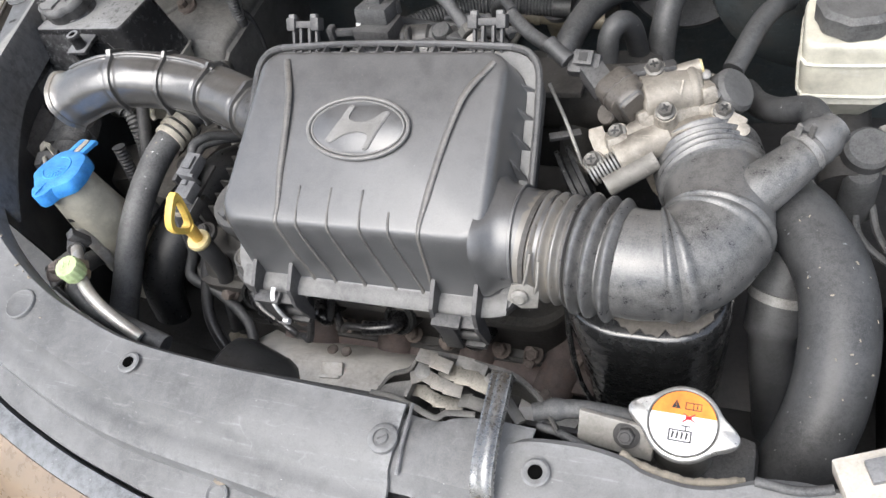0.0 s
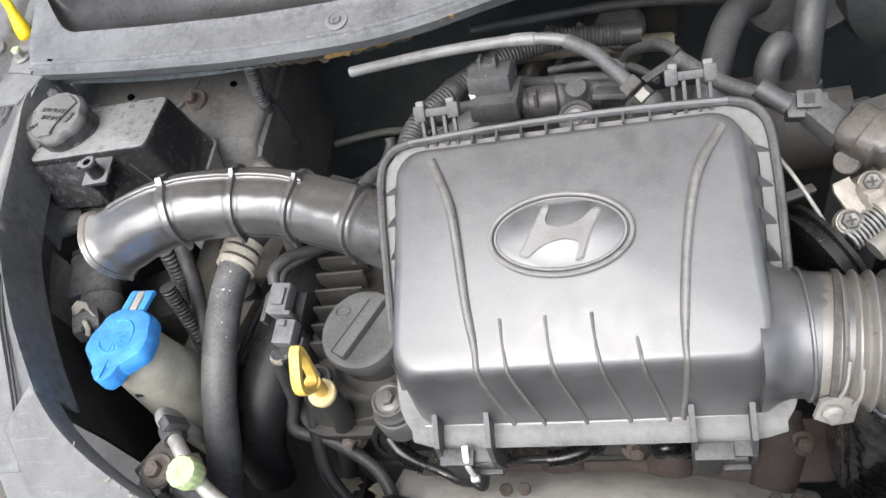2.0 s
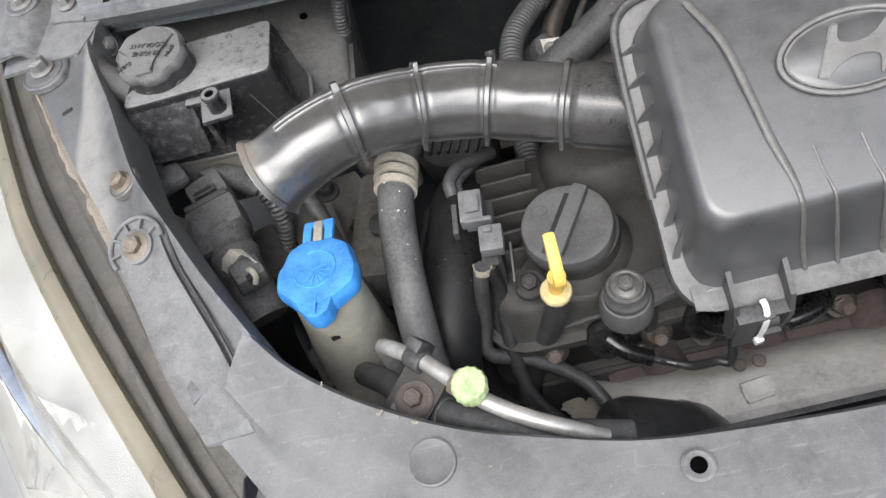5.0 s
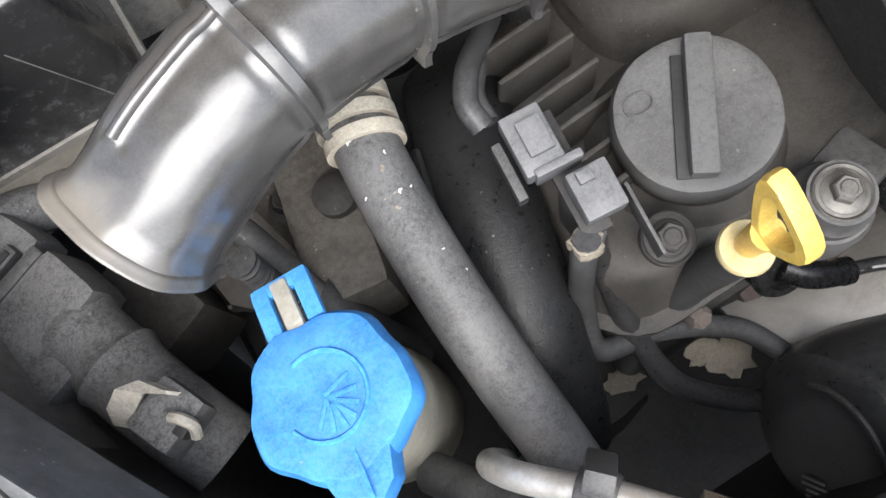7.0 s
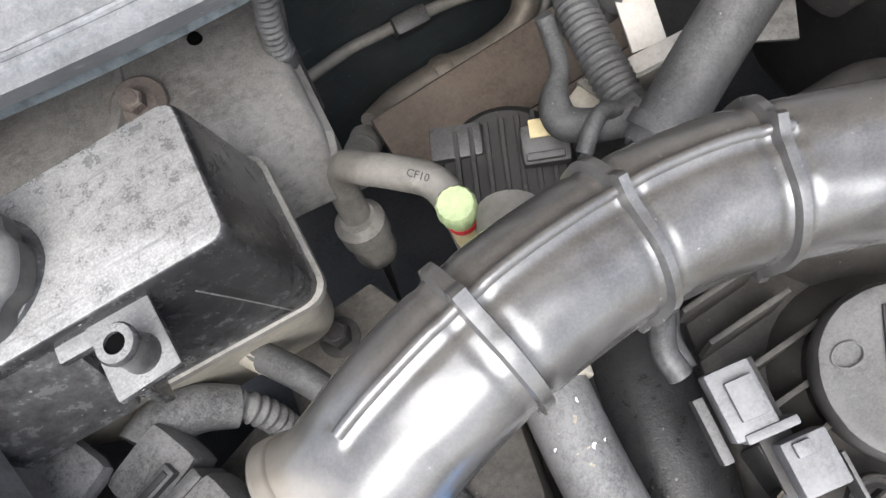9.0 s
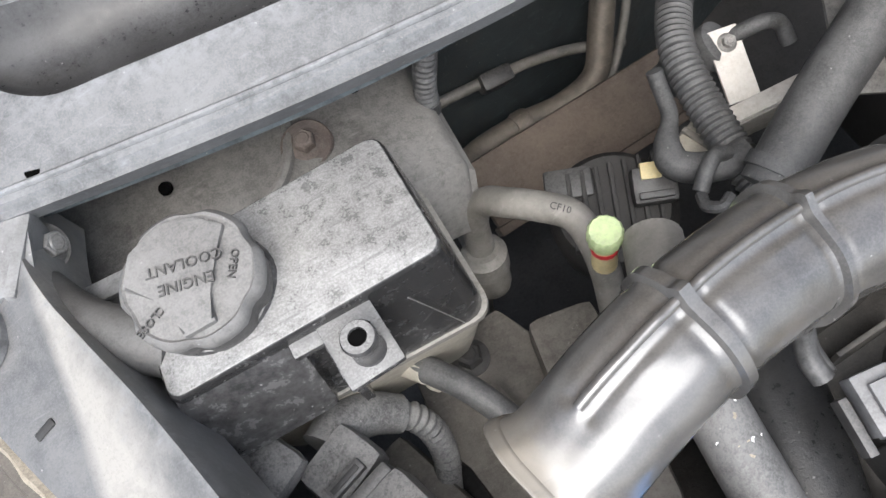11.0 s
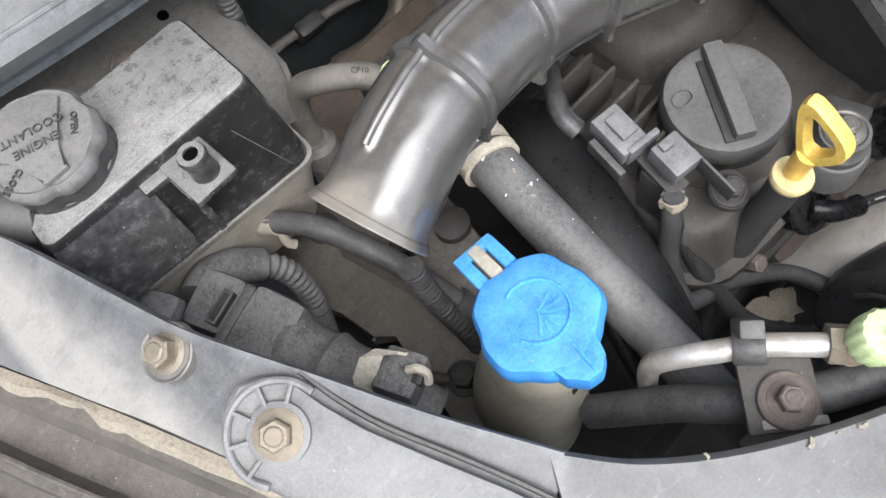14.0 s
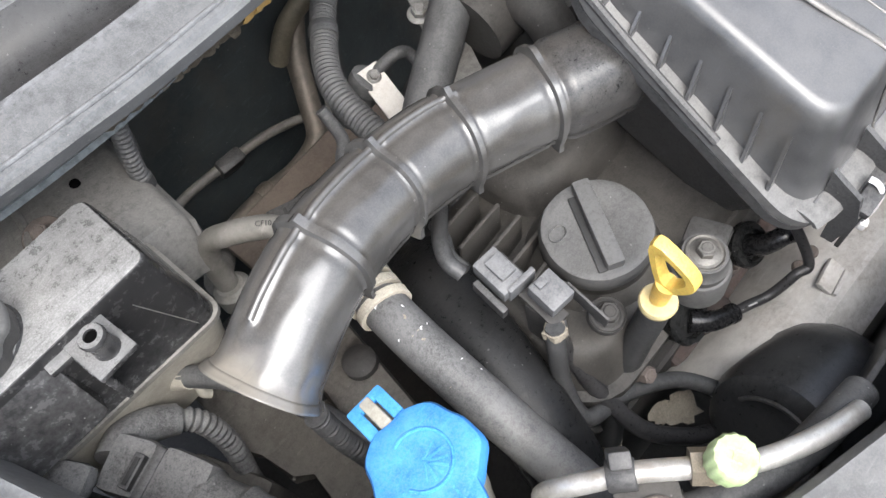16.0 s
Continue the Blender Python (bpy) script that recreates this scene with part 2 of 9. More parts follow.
dull_alu = surface("dull_dusty_aluminium", (0.24, 0.23, 0.21), 0.55, metal=0.25, dust=(0.27, 0.25, 0.22), amount=0.6, scale=55, bump=0.25, stain=(0.07, 0.06, 0.05), stained=0.5)
zinc = surface("zinc_plated_steel", (0.26, 0.255, 0.245), 0.45, metal=0.6, dust=DUST, amount=0.5, scale=120, bump=0.35, stain=(0.08, 0.07, 0.06), stained=0.5)
brass = surface("yellow_zinc_steel", (0.22, 0.185, 0.135), 0.45, metal=0.5, dust=(0.23, 0.215, 0.19), amount=0.5, scale=150, bump=0.35, stain=(0.12, 0.075, 0.05), stained=0.6)
rusty = surface("rusty_steel", (0.105, 0.082, 0.070), 0.75, metal=0.1, dust=(0.20, 0.175, 0.155), amount=0.55, scale=70, bump=0.5, stain=(0.05, 0.035, 0.03), stained=0.8)
head_dark = surface("oily_dark_cast_metal", (0.013, 0.0125, 0.0125), 0.5, dust=(0.07, 0.062, 0.055), amount=0.4, scale=50, bump=0.4, specks=0.4)
manifold_rust = surface("rusted_cast_iron", (0.072, 0.054, 0.050), 0.8, dust=(0.16, 0.13, 0.12), amount=0.5, scale=80, bump=0.6, stain=(0.13, 0.07, 0.05), stained=0.5)
shield_steel = surface("dusty_heat_shield_steel", (0.50, 0.475, 0.435), 0.55, metal=0.0, dust=(0.62, 0.58, 0.51), amount=0.65, settle=0.2, scale=28, bump=0.2, stain=(0.20, 0.14, 0.10), stained=0.5)
valve_plastic = surface("brown_grey_valve_cover", (0.030, 0.028, 0.025), 0.55, dust=(0.112, 0.101, 0.088), amount=0.65, settle=0.45, scale=35, bump=0.3, specks=0.6, stain=(0.02, 0.019, 0.018), stained=0.5)
cap_plastic = surface("dusty_black_cap", (0.042, 0.042, 0.042), 0.5, dust=(0.22, 0.216, 0.208), amount=0.55, settle=0.4, scale=40, bump=0.15, specks=0.8, scuff=0.6, calm=0.45, grime=0.14)
connector_grey = surface("grey_connector_plastic", (0.115, 0.119, 0.127), 0.45, dust=DUST, amount=0.35, scale=70, bump=0.12)
tank_black = surface("tank_black_plastic", (0.022, 0.022, 0.023), 0.22, dust=(0.50, 0.50, 0.49), amount=1.0, settle=0.97, lie=0.80, scale=15, bump=0.22, specks=1.0, grime=0.10, calm=0.48, scuff=0.8, stretch=(1.0, 0.35, 1.0))
cream = surface("milky_plastic", (0.58, 0.56, 0.465), 0.35, dust=(0.45, 0.41, 0.33), amount=0.3, settle=0.2, scale=30, bump=0.06)
grimy_cream = surface("grimy_milky_plastic", (0.40, 0.375, 0.315), 0.45, dust=(0.27, 0.245, 0.20), amount=0.5, settle=0.1, scale=26, bump=0.1)
blue = surface("blue_plastic", (0.020, 0.255, 0.76), 0.6, dust=(0.20, 0.42, 0.70), amount=0.32, scale=70, bump=0.15, specks=0.7, spec=0.35)
yellow = surface("yellow_plastic", (0.80, 0.47, 0.075), 0.40, dust=(0.62, 0.50, 0.22), amount=0.35, scale=90, bump=0.08, stain=(0.45, 0.25, 0.05), stained=0.35)
pale_yellow = surface("aged_yellow_plastic", (0.74, 0.60, 0.28), 0.45, dust=(0.40, 0.30, 0.14), amount=0.4, scale=120, bump=0.1)
bright_yellow = surface("bright_yellow_plastic", (0.90, 0.62, 0.02), 0.35, scale=60, bump=0.03, scuff=0.0, grime=0.0)
green = surface("pale_green_plastic", (0.47, 0.62, 0.29), 0.5, dust=(0.52, 0.50, 0.32), amount=0.35, scale=120, bump=0.15)
white = surface("white_plastic", (0.80, 0.80, 0.80), 0.4, scale=60, bump=0.05, scuff=0.0, grime=0.0)
orange = surface("orange_label", (0.86, 0.24, 0.03), 0.4, scale=60, bump=0.02, scuff=0.0, grime=0.0)
label_white = surface("white_label", (0.82, 0.82, 0.84), 0.4, scale=40, bump=0.02, scuff=0.0, grime=0.0)
red = surface("red_print", (0.72, 0.03, 0.04), 0.5, scale=60, bump=0.0, scuff=0.0, grime=0.0)
belt_black = surface("dust_filmed_black_rubber_cover", (0.012, 0.0125, 0.0135), 0.34, dust=(0.10, 0.10, 0.10), amount=0.14, settle=0.25, scale=30, bump=0.35, specks=0.9, spec=0.25, grime=0.2, scuff=0.12)
tank_cap_dust = surface("pale_dust_on_black_cap", (0.060, 0.060, 0.060), 0.5, dust=(0.34, 0.335, 0.32), amount=0.65, settle=0.4, scale=40, bump=0.3, specks=0.8, scuff=0.4, calm=0.55, grime=0.12)
# near-black: shade on the coolant cap skirt put into colour; also the arm joint
cap_dark = surface("shaded_skirt_and_joint_black", (0.016, 0.016, 0.017), 0.4, dust=DUST, amount=0.2, scale=40, bump=0.15)
lamp_grey = surface("pale_grey_lamp_plastic", (0.42, 0.42, 0.415), 0.4, scale=12, bump=0.02, scuff=0.05, grime=0.05)
# flat black for closed discs, the shade inside holes put into colour
hole_black = surface("hole_shade_black", (0.004, 0.004, 0.004), 0.9, scale=60, bump=0.0, spec=0.0, scuff=0.0, grime=0.0)
# dark print; also solid slot and window blocks, coloured as the shade inside them
print_slot_black = surface("dark_print_and_slot_shade", (0.03, 0.03, 0.03), 0.6, scale=60, bump=0.0, scuff=0.0, grime=0.0)
print_grey = surface("pale_print", (0.45, 0.45, 0.45), 0.6, scale=60, bump=0.0, scuff=0.0, grime=0.0)
tinplate = surface("brushed_tinplate", (0.60, 0.59, 0.56), 0.34, metal=0.8, dust=DUST, amount=0.35, scale=60, bump=0.1)
bumper_paint = surface("beige_brown_car_paint", (0.26, 0.185, 0.12), 0.30, dust=DUST, amount=0.08, scale=10, bump=0.0, coat=0.6, scuff=0.05, grime=0.0, calm=0.8)
gutter_paint = surface("dirty_brown_gutter", (0.070, 0.062, 0.053), 0.6, dust=(0.185, 0.163, 0.132), amount=0.6, settle=0.2, scale=30, bump=0.35, stain=(0.045, 0.04, 0.036), stained=0.85, specks=0.6)
putty = surface("dry_beige_mud", (0.26, 0.228, 0.178), 0.8, dust=(0.20, 0.178, 0.145), amount=0.6, scale=80, bump=0.6)
mount_metal = surface("brown_grey_mount_metal", (0.085, 0.077, 0.067), 0.55, dust=(0.185, 0.168, 0.145), amount=0.6, settle=0.3, scale=26, bump=0.35, stain=(0.04, 0.036, 0.032), stained=0.85, specks=0.7, grime=0.5)
chrome = surface("chrome_reflector", (0.86, 0.86, 0.86), 0.10, metal=1.0, scale=30, bump=0.0, scuff=0.0, grime=0.0)
crumbly = surface("crumbling_foil_insulation", (0.10, 0.08, 0.055), 0.45, metal=0.2, dust=(0.32, 0.28, 0.21), amount=0.6, settle=0.1, scale=220, bump=1.0, stain=(0.04, 0.035, 0.03), stained=0.95, specks=0.6)
rack_brown = surface("dusty_brown_steel", (0.11, 0.082, 0.062), 0.7, dust=(0.20, 0.165, 0.13), amount=0.5, scale=40, bump=0.3)
hose_brown = surface("faded_brown_rubber", (0.22, 0.13, 0.085), 0.6, dust=DUST, amount=0.4, scale=60, bump=0.2)
ledge_dust = surface("brown_grey_dusty_sheet_metal", (0.075, 0.072, 0.068), 0.55, dust=(0.20, 0.19, 0.172), amount=0.6, settle=0.3, scale=20, bump=0.2, specks=0.6)
asphalt = surface("asphalt", (0.05, 0.05, 0.05), 0.9, dust=(0.12, 0.115, 0.105), amount=0.5, scale=8, bump=0.5, grain=200)


def clear_lens():
    m = bpy.data.materials.new("clear_lens_plastic")
    m.use_nodes = True
    nt = m.node_tree
    out = nt.nodes["Material Output"]
    glossy, clear = nt.nodes.new("ShaderNodeBsdfGlossy"), nt.nodes.new("ShaderNodeBsdfTransparent")
    haze, first = nt.nodes.new("ShaderNodeBsdfDiffuse"), nt.nodes.new("ShaderNodeMixShader")
    glossy.inputs["Roughness"].default_value = 0.06
    clear.inputs["Color"].default_value = (0.93, 0.92, 0.88, 1)
    haze.inputs["Color"].default_value = (0.82, 0.82, 0.80, 1)
    coords = nt.nodes.new("ShaderNodeTexCoord").outputs["Object"]
    nt.links.new(maths(nt, "ADD", maths(nt, "MULTIPLY", ramp(nt, noise_of(nt, coords, 12), 0.4, 0.7), 0.2), 0.12), first.inputs[0])
    nt.links.new(clear.outputs[0], first.inputs[1])
    nt.links.new(haze.outputs[0], first.inputs[2])
    mix = nt.nodes.new("ShaderNodeMixShader")
    mix.inputs[0].default_value = 0.07
    nt.links.new(first.outputs[0], mix.inputs[1])
    nt.links.new(glossy.outputs[0], mix.inputs[2])
    nt.links.new(mix.outputs[0], out.inputs[0])
    return m


lens_clear = clear_lens()
lens_edge = surface("yellowed_lens_edge", (0.20, 0.175, 0.115), 0.28, dust=(0.33, 0.305, 0.225), amount=0.45, settle=0.2, scale=9, bump=0.02, coat=0.5, calm=0.7, grime=0.08, scuff=0.1)
glass = surface("dark_windscreen_glass", (0.01, 0.011, 0.012), 0.05, scale=10, bump=0.0, coat=1.0, scuff=0.0, grime=0.0)


# ---- building helpers ----
def part(name, bm, material, parent=None, label="", angle=38):
    """Links bm as one mesh object, under a thing or a part of it."""
    bmesh.ops.recalc_face_normals(bm, faces=bm.faces)
    me = bpy.data.meshes.new(name)
    bm.to_mesh(me)
    bm.free()
    me.materials.append(material)
    for p in me.polygons:
        p.use_smooth = True
    me.set_sharp_from_angle(angle=radians(angle))
    ob = new(name, me)
    if parent is not None:
        ob.parent = parent
        ob.matrix_parent_inverse = parent.matrix_basis.inverted()
    if label:
        tagged(ob, label)
    return ob


def thing(name, at, label, category, group="", kind=""):
    ob = new(name)
    ob.location = at
    ob.empty_display_size = 0.02
    ob.matrix_basis = Matrix.Translation(at)
    return tagged(ob, label, category, group, kind)


def spline(points, steps=8):
    """Points of a smooth curve through the given ones, and the share of the way at each."""
    p = [Vector(q) for q in points]
    p = [2 * p[0] - p[1]] + p + [2 * p[-1] - p[-2]]
    out = []
    for i in range(1, len(p) - 2):
        a, b, c, d = p[i - 1:i + 3]
        for k in range(steps):
            t = k / steps
            out.append(0.5 * (2 * b + (c - a) * t + (2 * a - 5 * b + 4 * c - d) * t * t + (3 * b - a - 3 * c + d) * t ** 3))
    return out + [p[-2]]


def along(curve):
    s = [0.0]
    for a, b in zip(curve, curve[1:]):
        s.append(s[-1] + (b - a).length)
    return s


def rings_of(curve, radius, seg, squash=1.0):
    """Rings across a curve, carried along it without twist; radius: a function of the metres along it."""
    s = along(curve)
    n = len(curve)
    tang = [(curve[min(i + 1, n - 1)] - curve[max(i - 1, 0)]).normalized() for i in range(n)]
    side = tang[0].cross(Vector((0, 0, 1)))
    if side.length < 0.1:
        side = tang[0].cross(Vector((0, 1, 0)))
    side.normalize()
    out = []
    for i in range(n):
        side = (side - tang[i] * side.dot(tang[i])).normalized()
        upw = side.cross(tang[i])
        r = radius(s[i], s[-1])
        out.append([curve[i] + side * (r * math.cos(2 * math.pi * k / seg)) + upw * (r * squash * math.sin(2 * math.pi * k / seg)) for k in range(seg)])
    return out


def loft(rings, cap=True, close=True, bm=None):
    bm = bm or bmesh.new()
    vs = [[bm.verts.new(p) for p in ring] for ring in rings]
    n = len(rings[0])
    for a, b in zip(vs, vs[1:]):
        for k in range(n if close else n - 1):
            bm.faces.new((a[k], a[(k + 1) % n], b[(k + 1) % n], b[k]))
    if cap and close:
        bm.faces.new(vs[0][::-1])
        bm.faces.new(vs[-1])
    return bm


def tube(points, radius, seg=14, steps=8, bm=None, wall=0.0, squash=1.0, cap=True):
    """A round tube along a smooth curve; radius: a number or a function; wall: its thickness, where it is open."""
    curve = spline(points, steps)
    f = radius if callable(radius) else (lambda s, total: radius)
    rings = rings_of(curve, f, seg, squash)
    if wall:
        inner = rings_of(curve, lambda s, total: f(s, total) - wall, seg, squash)
        rings = rings + inner[::-1]
        return loft(rings, False, True, bm)
    return loft(rings, cap, True, bm)


def ribbed(base, high, pitch, sharp=1.0):
    """A corrugated radius."""
    return lambda s, total: base + high * (0.5 + 0.5 * math.cos(2 * math.pi * s / pitch)) ** sharp


def axes(axis, spin=0.0):
    z = Vector(axis).normalized()
    return z.to_track_quat("Z", "Y").to_matrix().to_4x4() @ Matrix.Rotation(radians(spin), 4, "Z")


def lathe(profile, at, axis=(0, 0, 1), seg=28, bm=None, spin=0.0, wave=None):
    """Turns a profile of (radius, height) about an axis. wave: radius factor by angle and height."""
    m = Matrix.Translation(at) @ axes(axis, spin)
    rings = []
    for r, h in profile:
        ring = []
        for k in range(seg):
            a = 2 * math.pi * k / seg
            q = r * (wave(a, h) if wave else 1)
            ring.append(m @ Vector((q * math.cos(a), q * math.sin(a), h)))
        rings.append(ring)
    return loft(rings, True, True, bm)


def block(size, m, bevel=0.002, bm=None, taper=1.0):
    """A box with rounded edges; m: its pose, at its middle; taper: size of the top against the bottom."""
    own = bmesh.new()
    bmesh.ops.create_cube(own, size=1.0)
    for v in own.verts:
        f = taper if v.co.z > 0 else 1.0
        v.co = Vector((v.co.x * size[0] * f, v.co.y * size[1] * f, v.co.z * size[2]))
    if bevel:
        bmesh.ops.bevel(own, geom=list(own.edges), offset=bevel, segments=2, affect="EDGES", profile=0.6)
    own.transform(m if isinstance(m, Matrix) else Matrix.Translation(m))
    if bm is None:
        return own
    join(bm, own)
    return bm


def join(bm, other):
    table = {v: bm.verts.new(v.co) for v in other.verts}
    for f in other.faces:
        bm.faces.new([table[v] for v in f.verts])
    other.free()
    return bm


def rrect(hx, hy, r, n=5):
    """A rectangle with round corners, in the plane."""
    out = []
    for cx, cy, a0 in ((hx - r, hy - r, 0), (-hx + r, hy - r, 90), (-hx + r, -hy + r, 180), (hx - r, -hy + r, 270)):
        for k in range(n + 1):
            a = radians(a0 + 90 * k / n)
            out.append((cx + r * math.cos(a), cy + r * math.sin(a)))
    return out


def dome(bottom, top, rounding=0.15, inset=0.08, bm=None):
    """A hollow-looking moulding: straight walls from a bottom loop to a top loop, with a rounded upper edge."""
    mid = sum(top, Vector()) / len(top)
    rings = [bottom]
    for f in (0.3, 0.6):
        rings.append([b.lerp(t, f) for b, t in zip(bottom, top)])
    wall = [b.lerp(t, 1 - rounding) for b, t in zip(bottom, top)]
    inner = [t.lerp(mid, inset) for t in top]
    for k in range(6):
        f = k / 5
        rings.append([w * (1 - f) ** 2 + t * 2 * f * (1 - f) + i * f * f for w, t, i in zip(wall, top, inner)])
    return loft(rings, True, True, bm)


def prism(poly, z0, z1, m=None, bevel=0.0, bm=None):
    own = bmesh.new()
    low = [own.verts.new((x, y, z0)) for x, y in poly]
    high = [own.verts.new((x, y, z1)) for x, y in poly]
    n = len(poly)
    own.faces.new(low[::-1])
    own.faces.new(high)
    for k in range(n):
        own.faces.new((low[k], low[(k + 1) % n], high[(k + 1) % n], high[k]))
    if bevel:
        bmesh.ops.bevel(own, geom=list(own.edges), offset=bevel, segments=2, affect="EDGES", profile=0.6)
    if m is not None:
        own.transform(m)
    if bm is None:
        return own
    return join(bm, own)


def sheet(rows, thick=0.003, bm=None):
    """A curved plate through rows of points, with thickness below it."""
    own = bmesh.new()
    rows = [[Vector(p) for p in row] for row in rows]
    h, w = len(rows), len(rows[0])

    def normal(i, j):
        a = rows[min(i + 1, h - 1)][j] - rows[max(i - 1, 0)][j]
        b = rows[i][min(j + 1, w - 1)] - rows[i][max(j - 1, 0)]
        n = a.cross(b)
        n.normalize()
        return n if n.z >= -0.02 else -n

    top = [[own.verts.new(rows[i][j]) for j in range(w)] for i in range(h)]
    low = [[own.verts.new(rows[i][j] - normal(i, j) * thick) for j in range(w)] for i in range(h)]
    for i in range(h - 1):
        for j in range(w - 1):
            own.faces.new((top[i][j], top[i][j + 1], top[i + 1][j + 1], top[i + 1][j]))
            own.faces.new((low[i][j], low[i + 1][j], low[i + 1][j + 1], low[i][j + 1]))
    for i in range(h - 1):
        for j in (0, w - 1):
            own.faces.new((top[i][j], top[i + 1][j], low[i + 1][j], low[i][j]))
    for j in range(w - 1):
        for i in (0, h - 1):
            own.faces.new((top[i][j], low[i][j], low[i][j + 1], top[i][j + 1]))
    if bm is None:
        return own
    return join(bm, own)


def rail_rows(lines, steps=6):
    """Smooth rows through several long edges that run side by side, with rounded ways between them."""
    return [spline(line, steps) for line in lines]


pad_grey = surface("dusty_grey_washer_steel", (0.17, 0.165, 0.155), 0.45, metal=0.4, dust=(0.25, 0.24, 0.22), amount=0.5, scale=90, bump=0.2)


def put_bolt(parent, at, axis=(0, 0, 1), hexa=0.0065, head=0.006, flange=0.010, washer=0.0, material=None, name="bolt", label="", spin=10):
    """A hexagon bolt with its flange, and a washer under it where there is one."""
    m = material or brass
    bm = lathe([(flange, 0), (flange, 0.0012), (hexa * 1.08, 0.0024)], at, axis, 24)
    top = Vector(at) + Vector(axis).normalized() * 0.002
    lathe([(hexa, 0), (hexa, head * 0.85), (hexa * 0.86, head)], top, axis, 6, bm, spin)
    lathe([(hexa * 0.62, 0), (hexa * 0.5, 0.0006)], Vector(at) + Vector(axis).normalized() * (0.002 + head), axis, 16, bm)
    ob = part(name, bm, m, parent, label, 30)
    if washer:
        part("washer", lathe([(washer * 1.02, -0.003), (washer, 0.0008), (washer * 0.95, 0.0014), (washer * 0.86, 0.0006), (flange * 1.05, 0.0008)], at, axis, 32), pad_grey if m is brass else m, ob)
    return ob


def lettering(text, size, m, material, parent, depth=0.0004):
    """Raised letters in the built-in font, as one mesh."""
    curve = bpy.data.curves.new("lettering", "FONT")
    curve.body, curve.size, curve.extrude, curve.align_x, curve.align_y = text, size, depth, "CENTER", "CENTER"
    curve.resolution_u = 2
    flat = new("lettering", curve)
    me = bpy.data.meshes.new_from_object(flat.evaluated_get(bpy.context.evaluated_depsgraph_get()))
    bpy.data.objects.remove(flat)
    bm = bmesh.new()
    bm.from_mesh(me)
    bm.transform(m)
    bpy.data.meshes.remove(me)
    return part("lettering", bm, material, parent)


def mark(size, m, material, parent, name="print_bar"):
    return part(name, block((size[0], size[1], 0.0004), m, 0), material, parent)


def pulses(base, spots, high, width):
    """A radius with raised bands at given metres along the way."""
    return lambda s, total: base + high * max([0.0] + [max(0.0, 1 - ((s - c) / width) ** 2) for c in spots])


def clamp_ring(parent, at, axis, r, width=0.008, material=None, name="hose_clamp", label=""):
    bm = lathe([(r, -width / 2), (r + 0.0012, -width / 2), (r + 0.0012, width / 2), (r, width / 2)], at, axis, 28)
    return part(name, bm, material or zinc, parent, label)


# ---- ground and car body ----
bm = bmesh.new()
for x, y in ((-60, -60), (60, -60), (60, 60), (-60, 60)):
    bm.verts.new((x, y, 0))
bm.faces.new(bm.verts)
tagged(part("ground", bm, asphalt), "grey asphalt under the parked car", "ground", kind="structure")

# front panel cover: inner edge, crown, crease, outer edge, rolled lip
INNER = [(0.0765, 0.249, 0.781), (-0.006, 0.251, 0.780), (-0.081, 0.253, 0.780), (-0.162, 0.260, 0.779), (-0.215, 0.273, 0.780),
         (-0.265, 0.289, 0.783), (-0.316, 0.315, 0.790), (-0.352, 0.341, 0.800), (-0.375, 0.367, 0.810)]
OUTER = [(0.0765, 0.172, 0.765), (0.000, 0.178, 0.765), (-0.085, 0.185, 0.765), (-0.145, 0.191, 0.765), (-0.211, 0.205, 0.765),
         (-0.285, 0.227, 0.766), (-0.335, 0.245, 0.768), (-0.372, 0.268, 0.770), (-0.405, 0.315, 0.786)]


def between(a, b, f, lift=0.0):
    return [(p[0] + (q[0] - p[0]) * f, p[1] + (q[1] - p[1]) * f, p[2] + (q[2] - p[2]) * f + lift) for p, q in zip(a, b)]


def moved(a, dx, dy, dz):
    return [(p[0] + dx, p[1] + dy, p[2] + dz) for p in a]


cover = thing("radiator_cover", (-0.14, 0.22, 0.75), "sun-faded black plastic radiator top cover, dusty and scratched", "engine cover")
lines = [moved(INNER, 0, 0.002, -0.022), moved(INNER, 0, 0.001, -0.004), between(INNER, OUTER, 0.03, 0.001), between(INNER, OUTER, 0.12, 0.002), between(INNER, OUTER, 0.35, 0.004),
         between(INNER, OUTER, 0.58, 0.004), between(INNER, OUTER, 0.66, -0.0015), between(INNER, OUTER, 0.74, -0.0035), between(INNER, OUTER, 0.82, -0.002),
         between(INNER, OUTER, 0.94, -0.002), moved(OUTER, 0, -0.001, -0.005), moved(OUTER, -0.001, -0.003, -0.022)]
part("cover_panel", sheet(rail_rows(lines), 0.003), cover_plastic, cover)


def push_clip(parent, at, r=0.0098, axis=(0, 0, 1)):
    ob = part("push_clip", lathe([(r, -0.002), (r, 0.0012), (r * 0.86, 0.002), (r * 0.62, 0.002), (r * 0.60, 0.0008), (r * 0.42, 0.0008), (r * 0.38, 0.0022), (r * 0.2, 0.0024)],
              at, axis, 26), cover_plastic, parent, "dusty grey plastic push clip")
    part("clip_slot", block((r * 0.6, 0.0014, 0.0008), Matrix.Translation(Vector(at) + Vector((0, 0, 0.0022))) @ Matrix.Rotation(0.6, 4, "Z"), 0), cap_plastic, ob)


push_clip(cover, (0.069, 0.222, 0.7815))
